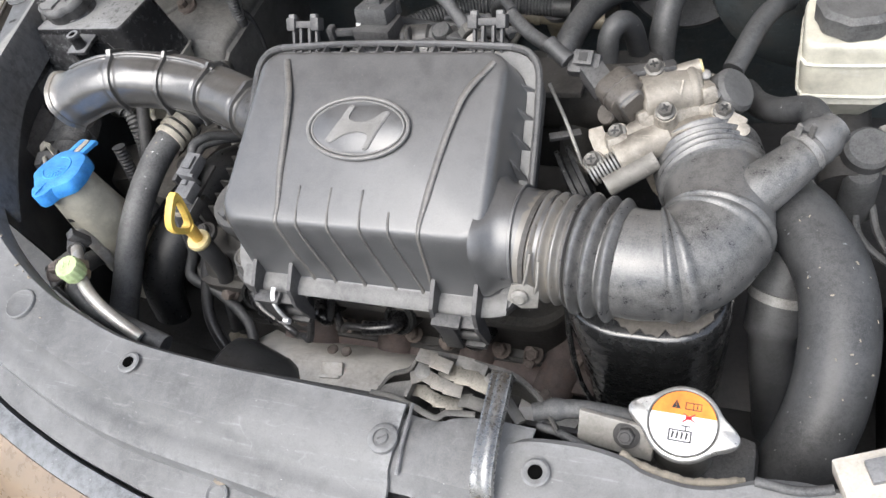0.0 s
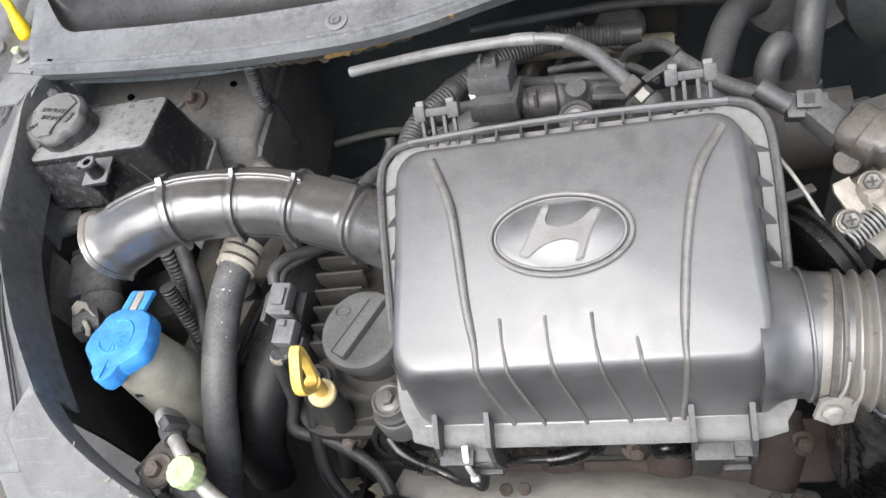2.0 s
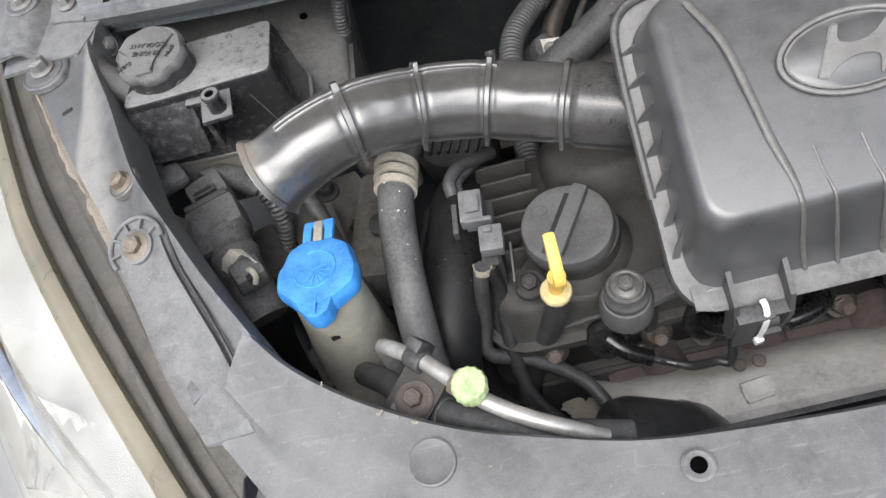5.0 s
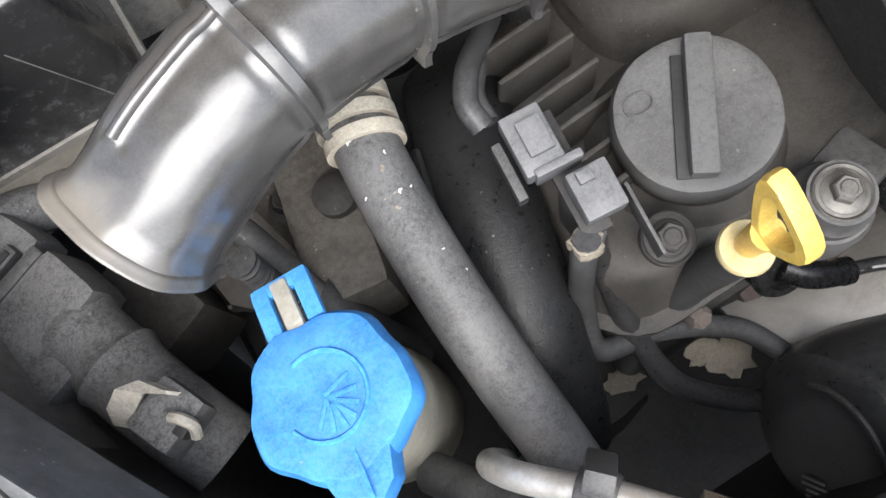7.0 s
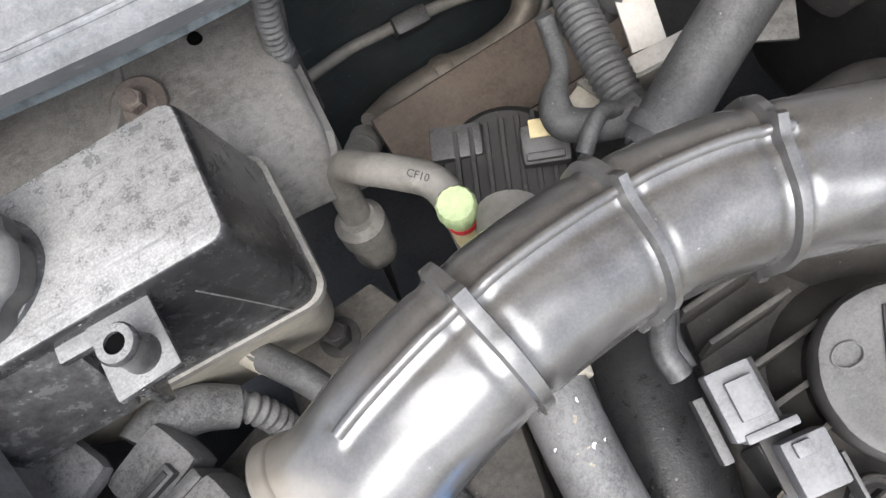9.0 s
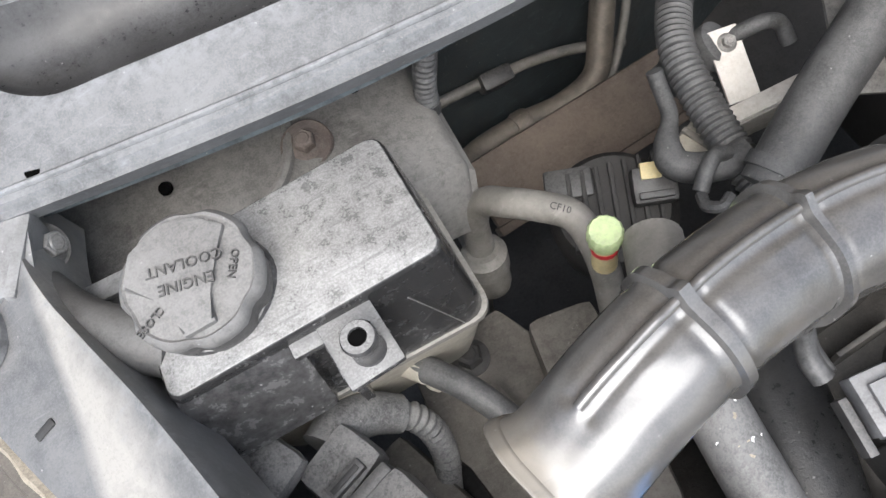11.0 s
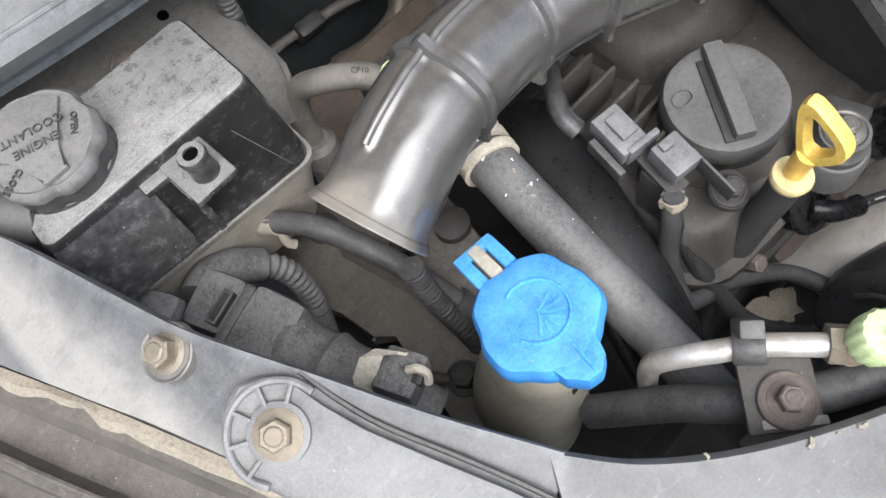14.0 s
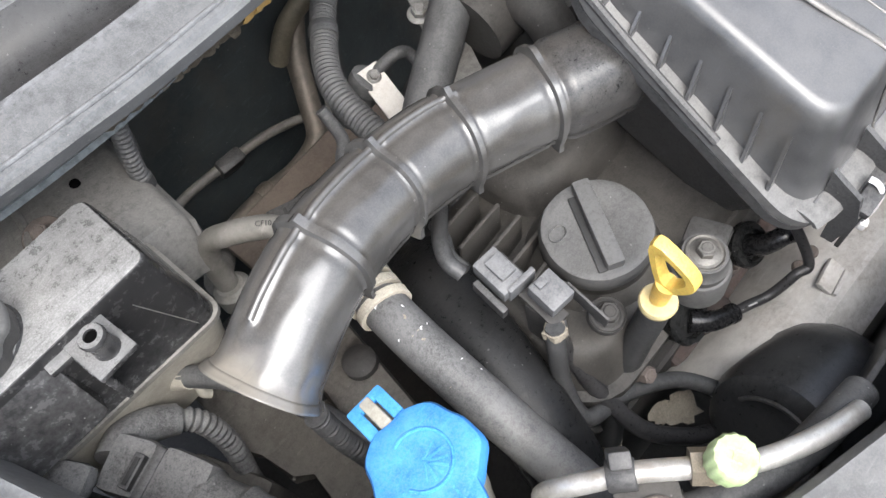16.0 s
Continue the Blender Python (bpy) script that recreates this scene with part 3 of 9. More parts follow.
for at, axis in (((-0.365, 0.331, 0.7950), (-0.1, -0.25, 1)), ((-0.281, 0.272, 0.7835), (0, -0.1, 1))):
    part("embossed_disc", lathe([(0.0135, -0.002), (0.0132, 0.0006), (0.0122, 0.0012), (0.0112, 0.0006), (0.006, 0.0006)], at, axis, 30), cover_plastic, cover, "faint embossed round boss")


def open_hole(parent, at, r=0.0045):
    """An empty fixing hole: a pressed rim round a black disc, coloured as the shade in the bore."""
    ob = part("fixing_hole", lathe([(r * 1.9, -0.0004), (r * 1.6, 0.0005), (r, 0.0002), (r * 0.96, -0.008)], at, (0, 0, 1), 26), cover_plastic, parent)
    part("bore", lathe([(r * 0.97, -0.002), (r * 0.95, 0.0006), (r * 0.5, 0.0006)], at, (0, 0, 1), 22), hole_black, ob)


open_hole(cover, (-0.147, 0.240, 0.7825))
for k, (x, y, z, r) in enumerate(((-0.2866, 0.2950, 0.7868, 0.0016), (-0.3049, 0.3040, 0.7893, 0.0018), (-0.3354, 0.3270, 0.7955, 0.0011), (-0.295, 0.2995, 0.788, 0.0007), (-0.25, 0.262, 0.785, 0.0008))):
    part("paint_fleck", lathe([(r, -0.0004), (r * 0.8, 0.0003)], (x, y, z), (0, -0.2, 1), 9, None, 50 * k, lambda a, h: 1 + 0.5 * math.cos(2 * a + 0.7) + 0.25 * math.cos(3 * a)), putty, cover)

# right half of the cover, past the latch
COVER_R_IN = [(0.148, 0.237, 0.778), (0.162, 0.241, 0.780), (0.191, 0.243, 0.780), (0.214, 0.240, 0.780), (0.228, 0.234, 0.780), (0.252, 0.231, 0.780), (0.270, 0.234, 0.781), (0.288, 0.241, 0.782), (0.305, 0.243, 0.783), (0.345, 0.247, 0.785), (0.420, 0.285, 0.800)]
COVER_R_OUT = [(0.130, 0.176, 0.765), (0.150, 0.174, 0.765), (0.180, 0.172, 0.765), (0.206, 0.173, 0.765), (0.226, 0.174, 0.765), (0.250, 0.176, 0.765), (0.270, 0.178, 0.765), (0.290, 0.181, 0.765), (0.310, 0.185, 0.765), (0.350, 0.192, 0.765), (0.440, 0.220, 0.770)]
cover_r = thing("radiator_cover", (0.26, 0.21, 0.75), "dusty black plastic radiator top cover beside the latch", "engine cover")
lines = [moved(COVER_R_IN, 0, 0.002, -0.022), moved(COVER_R_IN, 0, 0.001, -0.003), between(COVER_R_IN, COVER_R_OUT, 0.04, 0.001), between(COVER_R_IN, COVER_R_OUT, 0.35, 0.003),
         between(COVER_R_IN, COVER_R_OUT, 0.8, 0.002), moved(COVER_R_OUT, 0, -0.001, -0.005), moved(COVER_R_OUT, 0, -0.003, -0.022)]
part("cover_panel", sheet(rail_rows(lines), 0.003), cover_plastic, cover_r)
open_hole(cover_r, (0.168, 0.220, 0.7825))
part("foam_edge", tube([(0.212, 0.2435, 0.772), (0.224, 0.2385, 0.772), (0.238, 0.2355, 0.773), (0.252, 0.2345, 0.772), (0.268, 0.2375, 0.772), (0.280, 0.2410, 0.771)], lambda s, t: 0.0036 + 0.0006 * math.sin(s * 700) * math.sin(s * 311), 10, 8), putty, cover_r, "crumbling beige foam edge")

# grille panel in front of the covers, the gap, the bumper
GAP = [(0.44, 0.165, 0.742), (0.30, 0.150, 0.740), (0.10, 0.146, 0.740), (-0.02, 0.150, 0.740), (-0.088, 0.158, 0.740), (-0.144, 0.167, 0.740), (-0.207, 0.180, 0.740),
       (-0.280, 0.201, 0.741), (-0.330, 0.222, 0.742), (-0.372, 0.247, 0.745), (-0.400, 0.272, 0.750)]
BACK = [(0.44, 0.24, 0.750), (0.30, 0.205, 0.748), (0.10, 0.195, 0.748), (-0.02, 0.200, 0.748), (-0.088, 0.205, 0.748), (-0.144, 0.212, 0.748), (-0.207, 0.225, 0.748),
        (-0.280, 0.245, 0.748), (-0.325, 0.268, 0.750), (-0.360, 0.290, 0.753), (-0.385, 0.31, 0.756)]
grille_top = thing("grille_panel", (-0.1, 0.18, 0.70), "grey plastic grille top panel with bolts and a slot", "grille panel")
lines = [BACK, between(BACK, GAP, 0.45, 0.001), between(BACK, GAP, 0.85, 0.0), moved(GAP, 0, 0.001, -0.003), moved(GAP, 0, 0.002, -0.025)]
part("panel", sheet(rail_rows(lines), 0.003), cover_plastic, grille_top)
put_bolt(grille_top, (-0.331, 0.243, 0.751), (0.05, -0.1, 1), 0.0052, 0.005, 0.0085, material=zinc)
part("recess", lathe([(0.009, 0.0), (0.0088, 0.0014), (0.0075, 0.002), (0.006, 0.0005)], (-0.052, 0.172, 0.7455), (0, -0.2, 1), 24), cover_plastic, grille_top)
put_bolt(grille_top, (-0.052, 0.185, 0.749), (0, -0.15, 1), 0.0045, 0.004, 0.007, material=brass)

bumper = thing("front_bumper", (-0.1, 0.12, 0.25), "beige brown painted front bumper edge with a pale lip", "bumper")
B0 = moved(GAP, -0.001, -0.0025, -0.004)
lines = [moved(B0, 0, 0.003, -0.02), B0, moved(B0, -0.003, -0.008, -0.000), moved(B0, -0.005, -0.016, -0.004)]
part("lip", sheet(rail_rows(lines), 0.002), cowl_plastic, bumper, "pale grey plastic bumper lip")
lines = [moved(B0, -0.005, -0.0165, -0.0035), moved(B0, -0.010, -0.034, -0.014), moved(B0, -0.018, -0.060, -0.040), moved(B0, -0.024, -0.080, -0.10), moved(B0, -0.026, -0.085, -0.30)]
part("skin", sheet(rail_rows(lines), 0.003), bumper_paint, bumper)

# fender rail
RAIL_IN = [(-0.372, 0.362, 0.810), (-0.396, 0.402, 0.822), (-0.417, 0.442, 0.831), (-0.438, 0.483, 0.835), (-0.449, 0.512, 0.835), (-0.468, 0.569, 0.831), (-0.484, 0.610, 0.827),
           (-0.495, 0.640, 0.825), (-0.501, 0.668, 0.821), (-0.500, 0.705, 0.812)]
RAIL_OUT = [(-0.415, 0.335, 0.796), (-0.432, 0.390, 0.808), (-0.457, 0.442, 0.817), (-0.475, 0.482, 0.819), (-0.488, 0.508, 0.819), (-0.517, 0.568, 0.817), (-0.537, 0.612, 0.815),
            (-0.551, 0.645, 0.815), (-0.563, 0.675, 0.815), (-0.578, 0.715, 0.812)]
rail = thing("fender_rail", (-0.46, 0.5, 0.76), "dusty grey painted fender rail with bolts and pale dust", "fender rail")
lines = [moved(RAIL_IN, 0.004, 0.001, -0.045), moved(RAIL_IN, 0.002, 0.0, -0.006), RAIL_IN, between(RAIL_IN, RAIL_OUT, 0.10, -0.001), between(RAIL_IN, RAIL_OUT, 0.5, -0.006),
         between(RAIL_IN, RAIL_OUT, 0.92, -0.003), moved(RAIL_OUT, -0.001, 0, -0.004), moved(RAIL_OUT, -0.001, 0, -0.016)]
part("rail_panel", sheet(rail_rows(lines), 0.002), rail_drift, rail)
put_bolt(rail, (-0.4510, 0.4895, 0.8292), (-0.30, -0.05, 1), 0.0062, 0.0060, 0.0086, 0.0118, brass, label="brass-coloured hexagon bolt with a washer")
put_bolt(rail, (-0.5385, 0.644, 0.8200), (-0.05, 0.0, 1), 0.0072, 0.0085, 0.0100, 0.0, zinc, label="bright zinc hexagon bolt")
part("bolt_collar", lathe([(0.0205, -0.004), (0.0200, 0.0), (0.0188, 0.0010), (0.0178, 0.0), (0.0158, 0.0002), (0.0150, 0.0012), (0.011, 0.0014)], (-0.5375, 0.643, 0.8180), (-0.05, 0, 1), 32), rail_drift, rail)
part("slot", block((0.009, 0.004, 0.003), pose(-0.5135, 0.592, 0.8145, 0, -6, 20), 0.001), print_slot_black, rail)
# arm of the front panel that is bolted on the rail
ARM = [(-0.4395, 0.4585), (-0.449, 0.4565), (-0.4565, 0.449), (-0.4590, 0.438), (-0.4565, 0.427), (-0.450, 0.412), (-0.442, 0.388), (-0.434, 0.362), (-0.424, 0.335), (-0.412, 0.312), (-0.380, 0.312), (-0.384, 0.340), (-0.394, 0.366),
       (-0.406, 0.392), (-0.4165, 0.416), (-0.4215, 0.432), (-0.4245, 0.446), (-0.431, 0.455)]
arm = bmesh.new()


def arm_level(x, y):
    return 0.8210 + (y - 0.434) * 0.31 + (x + 0.438) * 0.14 - max(0.0, 0.348 - y) * 0.2


loop_low = [Vector((x, y, arm_level(x, y) - 0.006)) for x, y in ARM]
centre = sum(loop_low, Vector()) / len(loop_low)
loft([loop_low, [p + Vector((0, 0, 0.0085)) for p in loop_low], [p.lerp(centre, 0.03) + Vector((0, 0, 0.0100)) for p in loop_low], [p.lerp(centre, 0.10) + Vector((0, 0, 0.0094)) for p in loop_low]], True, True, arm)
arm_ob = part("mounting_arm", arm, rail_paint, rail, "grey plastic mounting arm bolted to the rail")
HUB = Vector((-0.4395, 0.4360, arm_level(-0.4395, 0.436) + 0.0036))
HUB_UP = Vector((-0.14, -0.31, 1)).normalized()
put_bolt(arm_ob, HUB + HUB_UP * 0.0016, HUB_UP, 0.0062, 0.0048, 0.0095, 0.0, brass)
hub_turn = axes(HUB_UP)
for a in (55, 95, 135, 175, 215):
    part("rib", block((0.0080, 0.0016, 0.0040), Matrix.Translation(HUB) @ hub_turn @ Matrix.Rotation(radians(a), 4, "Z") @ pose(0.0148, 0, 0.0006), 0.0004), rail_paint, arm_ob)
part("raised_ring", tube([HUB + hub_turn.to_3x3() @ Vector((0.0190 * math.cos(radians(a)), 0.0190 * math.sin(radians(a)), 0.0012)) for a in range(30, 241, 15)], 0.0016, 8, 2), rail_paint, arm_ob)
part("boss", lathe([(0.0118, -0.003), (0.0116, 0.0020), (0.0102, 0.0026)], HUB, HUB_UP, 30), rail_paint, arm_ob)
part("dark_groove_strip", tube([Vector((x, y, arm_level(x, y) + 0.0032)) for x, y in ((-0.4195, 0.446), (-0.4165, 0.430), (-0.411, 0.412), (-0.400, 0.388), (-0.388, 0.360), (-0.379, 0.334))], 0.0012, 6, 4), cap_dark, arm_ob, "dark joint beside the arm")

# gutter between rail and lamp
EDGE = [(-0.400, 0.230, 0.752), (-0.433, 0.290, 0.766), (-0.482, 0.378, 0.778), (-0.520, 0.450, 0.786), (-0.552, 0.515, 0.789), (-0.570, 0.560, 0.790), (-0.588, 0.610, 0.791), (-0.606, 0.664, 0.792), (-0.63, 0.74, 0.795)]
RO = [(-0.393, 0.292, 0.780), (-0.418, 0.340, 0.791), (-0.448, 0.420, 0.805), (-0.475, 0.482, 0.812), (-0.493, 0.520, 0.812), (-0.517, 0.568, 0.810), (-0.537, 0.612, 0.808), (-0.553, 0.652, 0.808), (-0.575, 0.72, 0.810)]
gutter = thing("fender_gutter", (-0.5, 0.5, 0.75), "dirty brown fender gutter caked with dry mud", "fender gutter")
lines = [moved(RO, 0.006, 0.004, -0.006), between(RO, EDGE, 0.02, -0.006), between(RO, EDGE, 0.22, -0.002), between(RO, EDGE, 0.30, -0.008), between(RO, EDGE, 0.55, -0.006), between(RO, EDGE, 0.60, 0.0),
         between(RO, EDGE, 0.72, 0.001), between(RO, EDGE, 0.76, -0.006), between(RO, EDGE, 0.97, -0.008)]
part("gutter_panel", sheet(rail_rows(lines), 0.002), gutter_paint, gutter)
bead = [Vector(p) for p in spline(between(RO, EDGE, 0.63, 0.002), 6)]
part("sealing_strip", tube(bead[3::4], 0.0017, 8, 3), gutter_paint, gutter, "flaking grey sealing strip")
random.seed(4)
C0, C1 = spline(between(RO, EDGE, 0.04, -0.001), 8), spline(between(RO, EDGE, 0.30, -0.003), 8)
rows = [[], [], []]
for i in range(14, len(C0) - 6):
    w = 0.45 + 0.5 * noise.noise(Vector((i * 0.35, 3.1, 0)))
    rows[0].append(C0[i] + Vector((0, 0, -0.001)))
    rows[1].append(C0[i].lerp(C1[i], w * 0.5) + Vector((0, 0, 0.002)))
    rows[2].append(C0[i].lerp(C1[i], w) + Vector((0, 0, -0.001)))
part("mud_crust", sheet(rows, 0.002), putty, gutter, "beige dry mud crust")

# headlamp
lamp = thing("headlamp", (-0.48, 0.3, 0.55), "clear plastic headlamp with yellowed edge and chrome reflectors", "headlamp")
rim_lines = [moved(EDGE, 0.003, 0.002, -0.010), moved(EDGE, 0.001, 0.001, 0.001), moved(EDGE, -0.004, -0.002, 0.002), moved(EDGE, -0.009, -0.005, -0.001), moved(EDGE, -0.013, -0.008, -0.006)]
part("lens_rim", sheet(rail_rows(rim_lines), 0.002), lens_edge, lamp, "yellowed plastic lens rim")
lens_lines = [moved(EDGE, -0.012, -0.007, -0.005), moved(EDGE, -0.035, -0.022, -0.018), moved(EDGE, -0.070, -0.045, -0.048), moved(EDGE, -0.105, -0.068, -0.105), moved(EDGE, -0.125, -0.08, -0.20)]
lens = part("lens", sheet(rail_rows(lens_lines), 0.003), lens_clear, lamp)
lens.visible_shadow = False
bowl_lines = [moved(EDGE, -0.010, -0.006, -0.022), moved(EDGE, -0.025, -0.015, -0.055), moved(EDGE, -0.050, -0.030, -0.070), moved(EDGE, -0.095, -0.060, -0.095), moved(EDGE, -0.150, -0.095, -0.16), moved(EDGE, -0.20, -0.125, -0.30)]
part("housing", sheet(rail_rows(bowl_lines, 4), 0.002), lamp_grey, lamp, "pale grey lamp housing")
for k in range(9):
    u0, u1 = k / 9, (k + 1) / 9
    rows = []
    for f in (0.0, 0.25, 0.5, 0.75, 1.0):
        a0 = Vector((-0.610, 0.432, 0.724)).lerp(Vector((-0.470, 0.338, 0.720)), u0 + 0.01)
        a1 = Vector((-0.610, 0.432, 0.724)).lerp(Vector((-0.470, 0.338, 0.720)), u1 - 0.01)
        b0 = Vector((-0.590, 0.350, 0.702)).lerp(Vector((-0.500, 0.318, 0.706)), u0 + 0.01)
        b1 = Vector((-0.590, 0.350, 0.702)).lerp(Vector((-0.500, 0.318, 0.706)), u1 - 0.01)
        sag = Vector((0, 0, -0.016 * math.sin(math.pi * f) + 0.004 * math.sin(5.0 * k + 3 * f)))
        p, q = a0.lerp(b0, f) + sag, a1.lerp(b1, f) + sag
        rows.append([p, p.lerp(q, 0.5) + Vector((0, 0, -0.004 - 0.002 * (k % 2))), q])
    part("reflector_facet", sheet(rows, 0.0015), chrome, lamp, "chrome facet of the reflector")
part("bezel", tube([(-0.625, 0.50, 0.757), (-0.585, 0.425, 0.750), (-0.545, 0.365, 0.742), (-0.500, 0.305, 0.732), (-0.465, 0.25, 0.72)], 0.007, 10, 6, squash=0.4), chrome, lamp, "chrome bezel strip")
part("bulb_cover", lathe([(0.012, 0), (0.011, 0.008), (0.006, 0.012)], (-0.462, 0.262, 0.705), (-0.5, -0.3, 0.8), 16), orange, lamp, "orange lamp bulb")

# cowl
CF = [(-0.560, 0.703, 0.828), (-0.505, 0.686, 0.828), (-0.400, 0.667, 0.829), (-0.327, 0.659, 0.828), (-0.265, 0.658, 0.824), (-0.150, 0.665, 0.818), (-0.050, 0.690, 0.817), (0.040, 0.715, 0.818), (0.20, 0.765, 0.825), (0.48, 0.80, 0.83)]
cowl = thing("cowl_panel", (-0.2, 0.72, 0.76), "light grey dusty plastic cowl panel under the windscreen", "cowl panel")
smooth_cf = spline(CF, 8)


LEVEL = [(0.0, -0.003), (0.002, 0.001), (0.010, 0.003), (0.024, 0.009), (0.036, 0.012), (0.060, 0.013), (0.087, 0.020), (0.112, 0.022), (0.118, 0.016), (0.13, 0.010)]


def cowl_point(p, back, sink=0.0):
    """A point of the cowl, so far behind its front edge; sink: depth of the trough there."""
    level = -0.012 if back < 0 else 0.016
    for (b0, u0), (b1, u1) in zip(LEVEL, LEVEL[1:]):
        if b0 <= back <= b1:
            level = u0 + (u1 - u0) * (back - b0) / (b1 - b0)
    left = max(0.0, min(1.0, (-0.440 - p.x) / 0.065))
    b = max(back, 0.003 if back < 0 else 0.0)
    return p + Vector((b * (0.22 - 0.39 * left), b, level - sink))


front_rows, trough_rows, rear_rows = [[] for k in range(6)], [[] for k in range(9)], [[] for k in range(6)]
for p in spline(CF, 20)[20:]:
    end = max(0.0, min(1.0, (-0.455 - p.x) / 0.045))
    front, rear = 0.036 + 0.0600 * end ** 2.2, 0.0865 + 0.0097 * end
    for row, back in zip(front_rows, (-0.01, 0.0, 0.002, 0.010, 0.024, front)):
        row.append(cowl_point(p, min(back, front)))
    for k, row in enumerate(trough_rows):
        f = k / 8
        row.append(cowl_point(p, front + (rear - front) * f, 0.016 * math.sin(math.pi * f) ** 0.6 * min(1.0, (rear - front) / 0.03)))
    for k, row in enumerate(rear_rows):
        row.append(cowl_point(p, (rear, rear + 0.002, 0.105, 0.112, 0.118, 0.124)[k]))
part("panel", sheet(front_rows, 0.003), cowl_plastic, cowl)
part("rear_panel", sheet(rear_rows, 0.003), cowl_plastic, cowl)
part("front_bead", tube([cowl_point(p, 0.0065) + Vector((0, 0, 0.0004)) for p in spline(CF, 20)[21::6]], 0.0017, 8, 2), cowl_plastic, cowl)
part("trough", sheet(trough_rows, 0.002), trough_black, cowl, "black wet-looking cowl trough")
# metal end beside the cowl, over the rail
lines = [[(-0.578, 0.655, 0.816), (-0.545, 0.652, 0.819), (-0.522, 0.650, 0.821), (-0.499, 0.655, 0.818)], [(-0.572, 0.706, 0.822), (-0.540, 0.699, 0.8245), (-0.515, 0.692, 0.8255), (-0.492, 0.687, 0.8245)], [(-0.574, 0.735, 0.826), (-0.545, 0.732, 0.828), (-0.522, 0.732, 0.829), (-0.500, 0.731, 0.829)],
         [(-0.578, 0.79, 0.832), (-0.548, 0.788, 0.834), (-0.528, 0.785, 0.835), (-0.500, 0.785, 0.834)], [(-0.586, 0.87, 0.838), (-0.55, 0.87, 0.840), (-0.53, 0.868, 0.841), (-0.49, 0.868, 0.841)]]
end_panel = thing("hinge_panel", (-0.535, 0.74, 0.78), "dusty grey painted metal panel beside the cowl end", "metal panel")
part("end_plate", sheet(rail_rows(lines, 4), 0.003), rail_paint, end_panel)
strip = [[(-0.583, 0.66, 0.826), (-0.570, 0.66, 0.829), (-0.556, 0.66, 0.829), (-0.548, 0.66, 0.820)], [(-0.581, 0.71, 0.833), (-0.567, 0.71, 0.836), (-0.545, 0.71, 0.836), (-0.534, 0.71, 0.826)], [(-0.586, 0.77, 0.838), (-0.572, 0.77, 0.841), (-0.553, 0.77, 0.841), (-0.543, 0.77, 0.831)], [(-0.60, 0.87, 0.845), (-0.584, 0.87, 0.848), (-0.565, 0.87, 0.848), (-0.555, 0.87, 0.838)]]
part("raised_strip", sheet(rail_rows(strip, 4), 0.003), rail_paint, end_panel)
part("bolt_collar", lathe([(0.0150, -0.003), (0.0150, 0.001), (0.0130, 0.0018), (0.0110, 0.0008)], (-0.556, 0.714, 0.8365), (0, -0.1, 1), 28), rail_paint, end_panel)
put_bolt(end_panel, (-0.556, 0.714, 0.8372), (0, -0.1, 1), 0.0064, 0.0062, 0.0095, 0.0, zinc, label="dull zinc hexagon bolt")
part("tab", sheet(rail_rows([[(-0.532, 0.690, 0.827), (-0.518, 0.686, 0.828), (-0.503, 0.682, 0.827)], [(-0.534, 0.708, 0.829), (-0.519, 0.705, 0.830), (-0.501, 0.700, 0.829)], [(-0.530, 0.722, 0.830), (-0.518, 0.720, 0.831), (-0.503, 0.716, 0.830)]], 4), 0.002), rail_paint, end_panel)
put_bolt(end_panel, (-0.518, 0.703, 0.831), (0, -0.05, 1), 0.0050, 0.0070, 0.0078, material=zinc, label="small bolt with a green threaded tip").name = "bolt"
part("green_tip", lathe([(0.0042, 0), (0.0042, 0.0022), (0.0030, 0.0030)], (-0.518, 0.703, 0.8400), (0, -0.05, 1), 18), green, end_panel, "pale green bolt tip")
part("fixing_hole", lathe([(0.0036, -0.001), (0.0034, 0.0012), (0.0015, 0.0012)], (-0.481, 0.692, 0.8305), (0, -0.15, 1), 18), hole_black, cowl)
push_clip(cowl, (-0.190, 0.679, 0.826), 0.010, (0, -0.3, 1))
for x in (-0.13, -0.03):
    slot = [(x + 0.045 * math.cos(radians(a)) * (1 if abs(math.cos(radians(a))) > 0.2 else 1), 0.0075 * math.sin(radians(a))) for a in range(0, 360, 20)]
    pts = [Vector((p[0], 0.735 + (x + 0.13) * 0.24 + p[1] + (p[0] - x) * 0.2, 0.8125)) for p in slot]
    part("embossed_loop", tube(pts + pts[:1], 0.0010, 6, 3, cap=False), cowl_plastic, cowl)
seal = [(p[0] + 0.034, p[1] + 0.126, p[2] + 0.024) for p in CF]
ws = thing("windscreen_seal", (-0.2, 0.8, 0.80), "black rubber seal below the windscreen", "rubber seal")
part("seal_tube", tube(seal, 0.009, 12, 5), cable_black, ws)
part("seal_lip", tube(moved(seal, 0, 0.022, 0.010), 0.006, 10, 5), rubber, ws)
screen = thing("windscreen", (-0.1, 0.9, 0.84), "dark tinted lower edge of the windscreen glass", "windscreen")
part("glass", sheet(rail_rows([moved(seal, 0, 0.02, 0.006), moved(seal, 0, 0.12, 0.07), moved(seal, 0.0, 0.42, 0.30)]), 0.004), glass, screen)

# prop rod
rod = thing("bonnet_prop", (-0.535, 0.746, 0.812), "bonnet prop rod with a bright yellow plastic end", "prop rod")
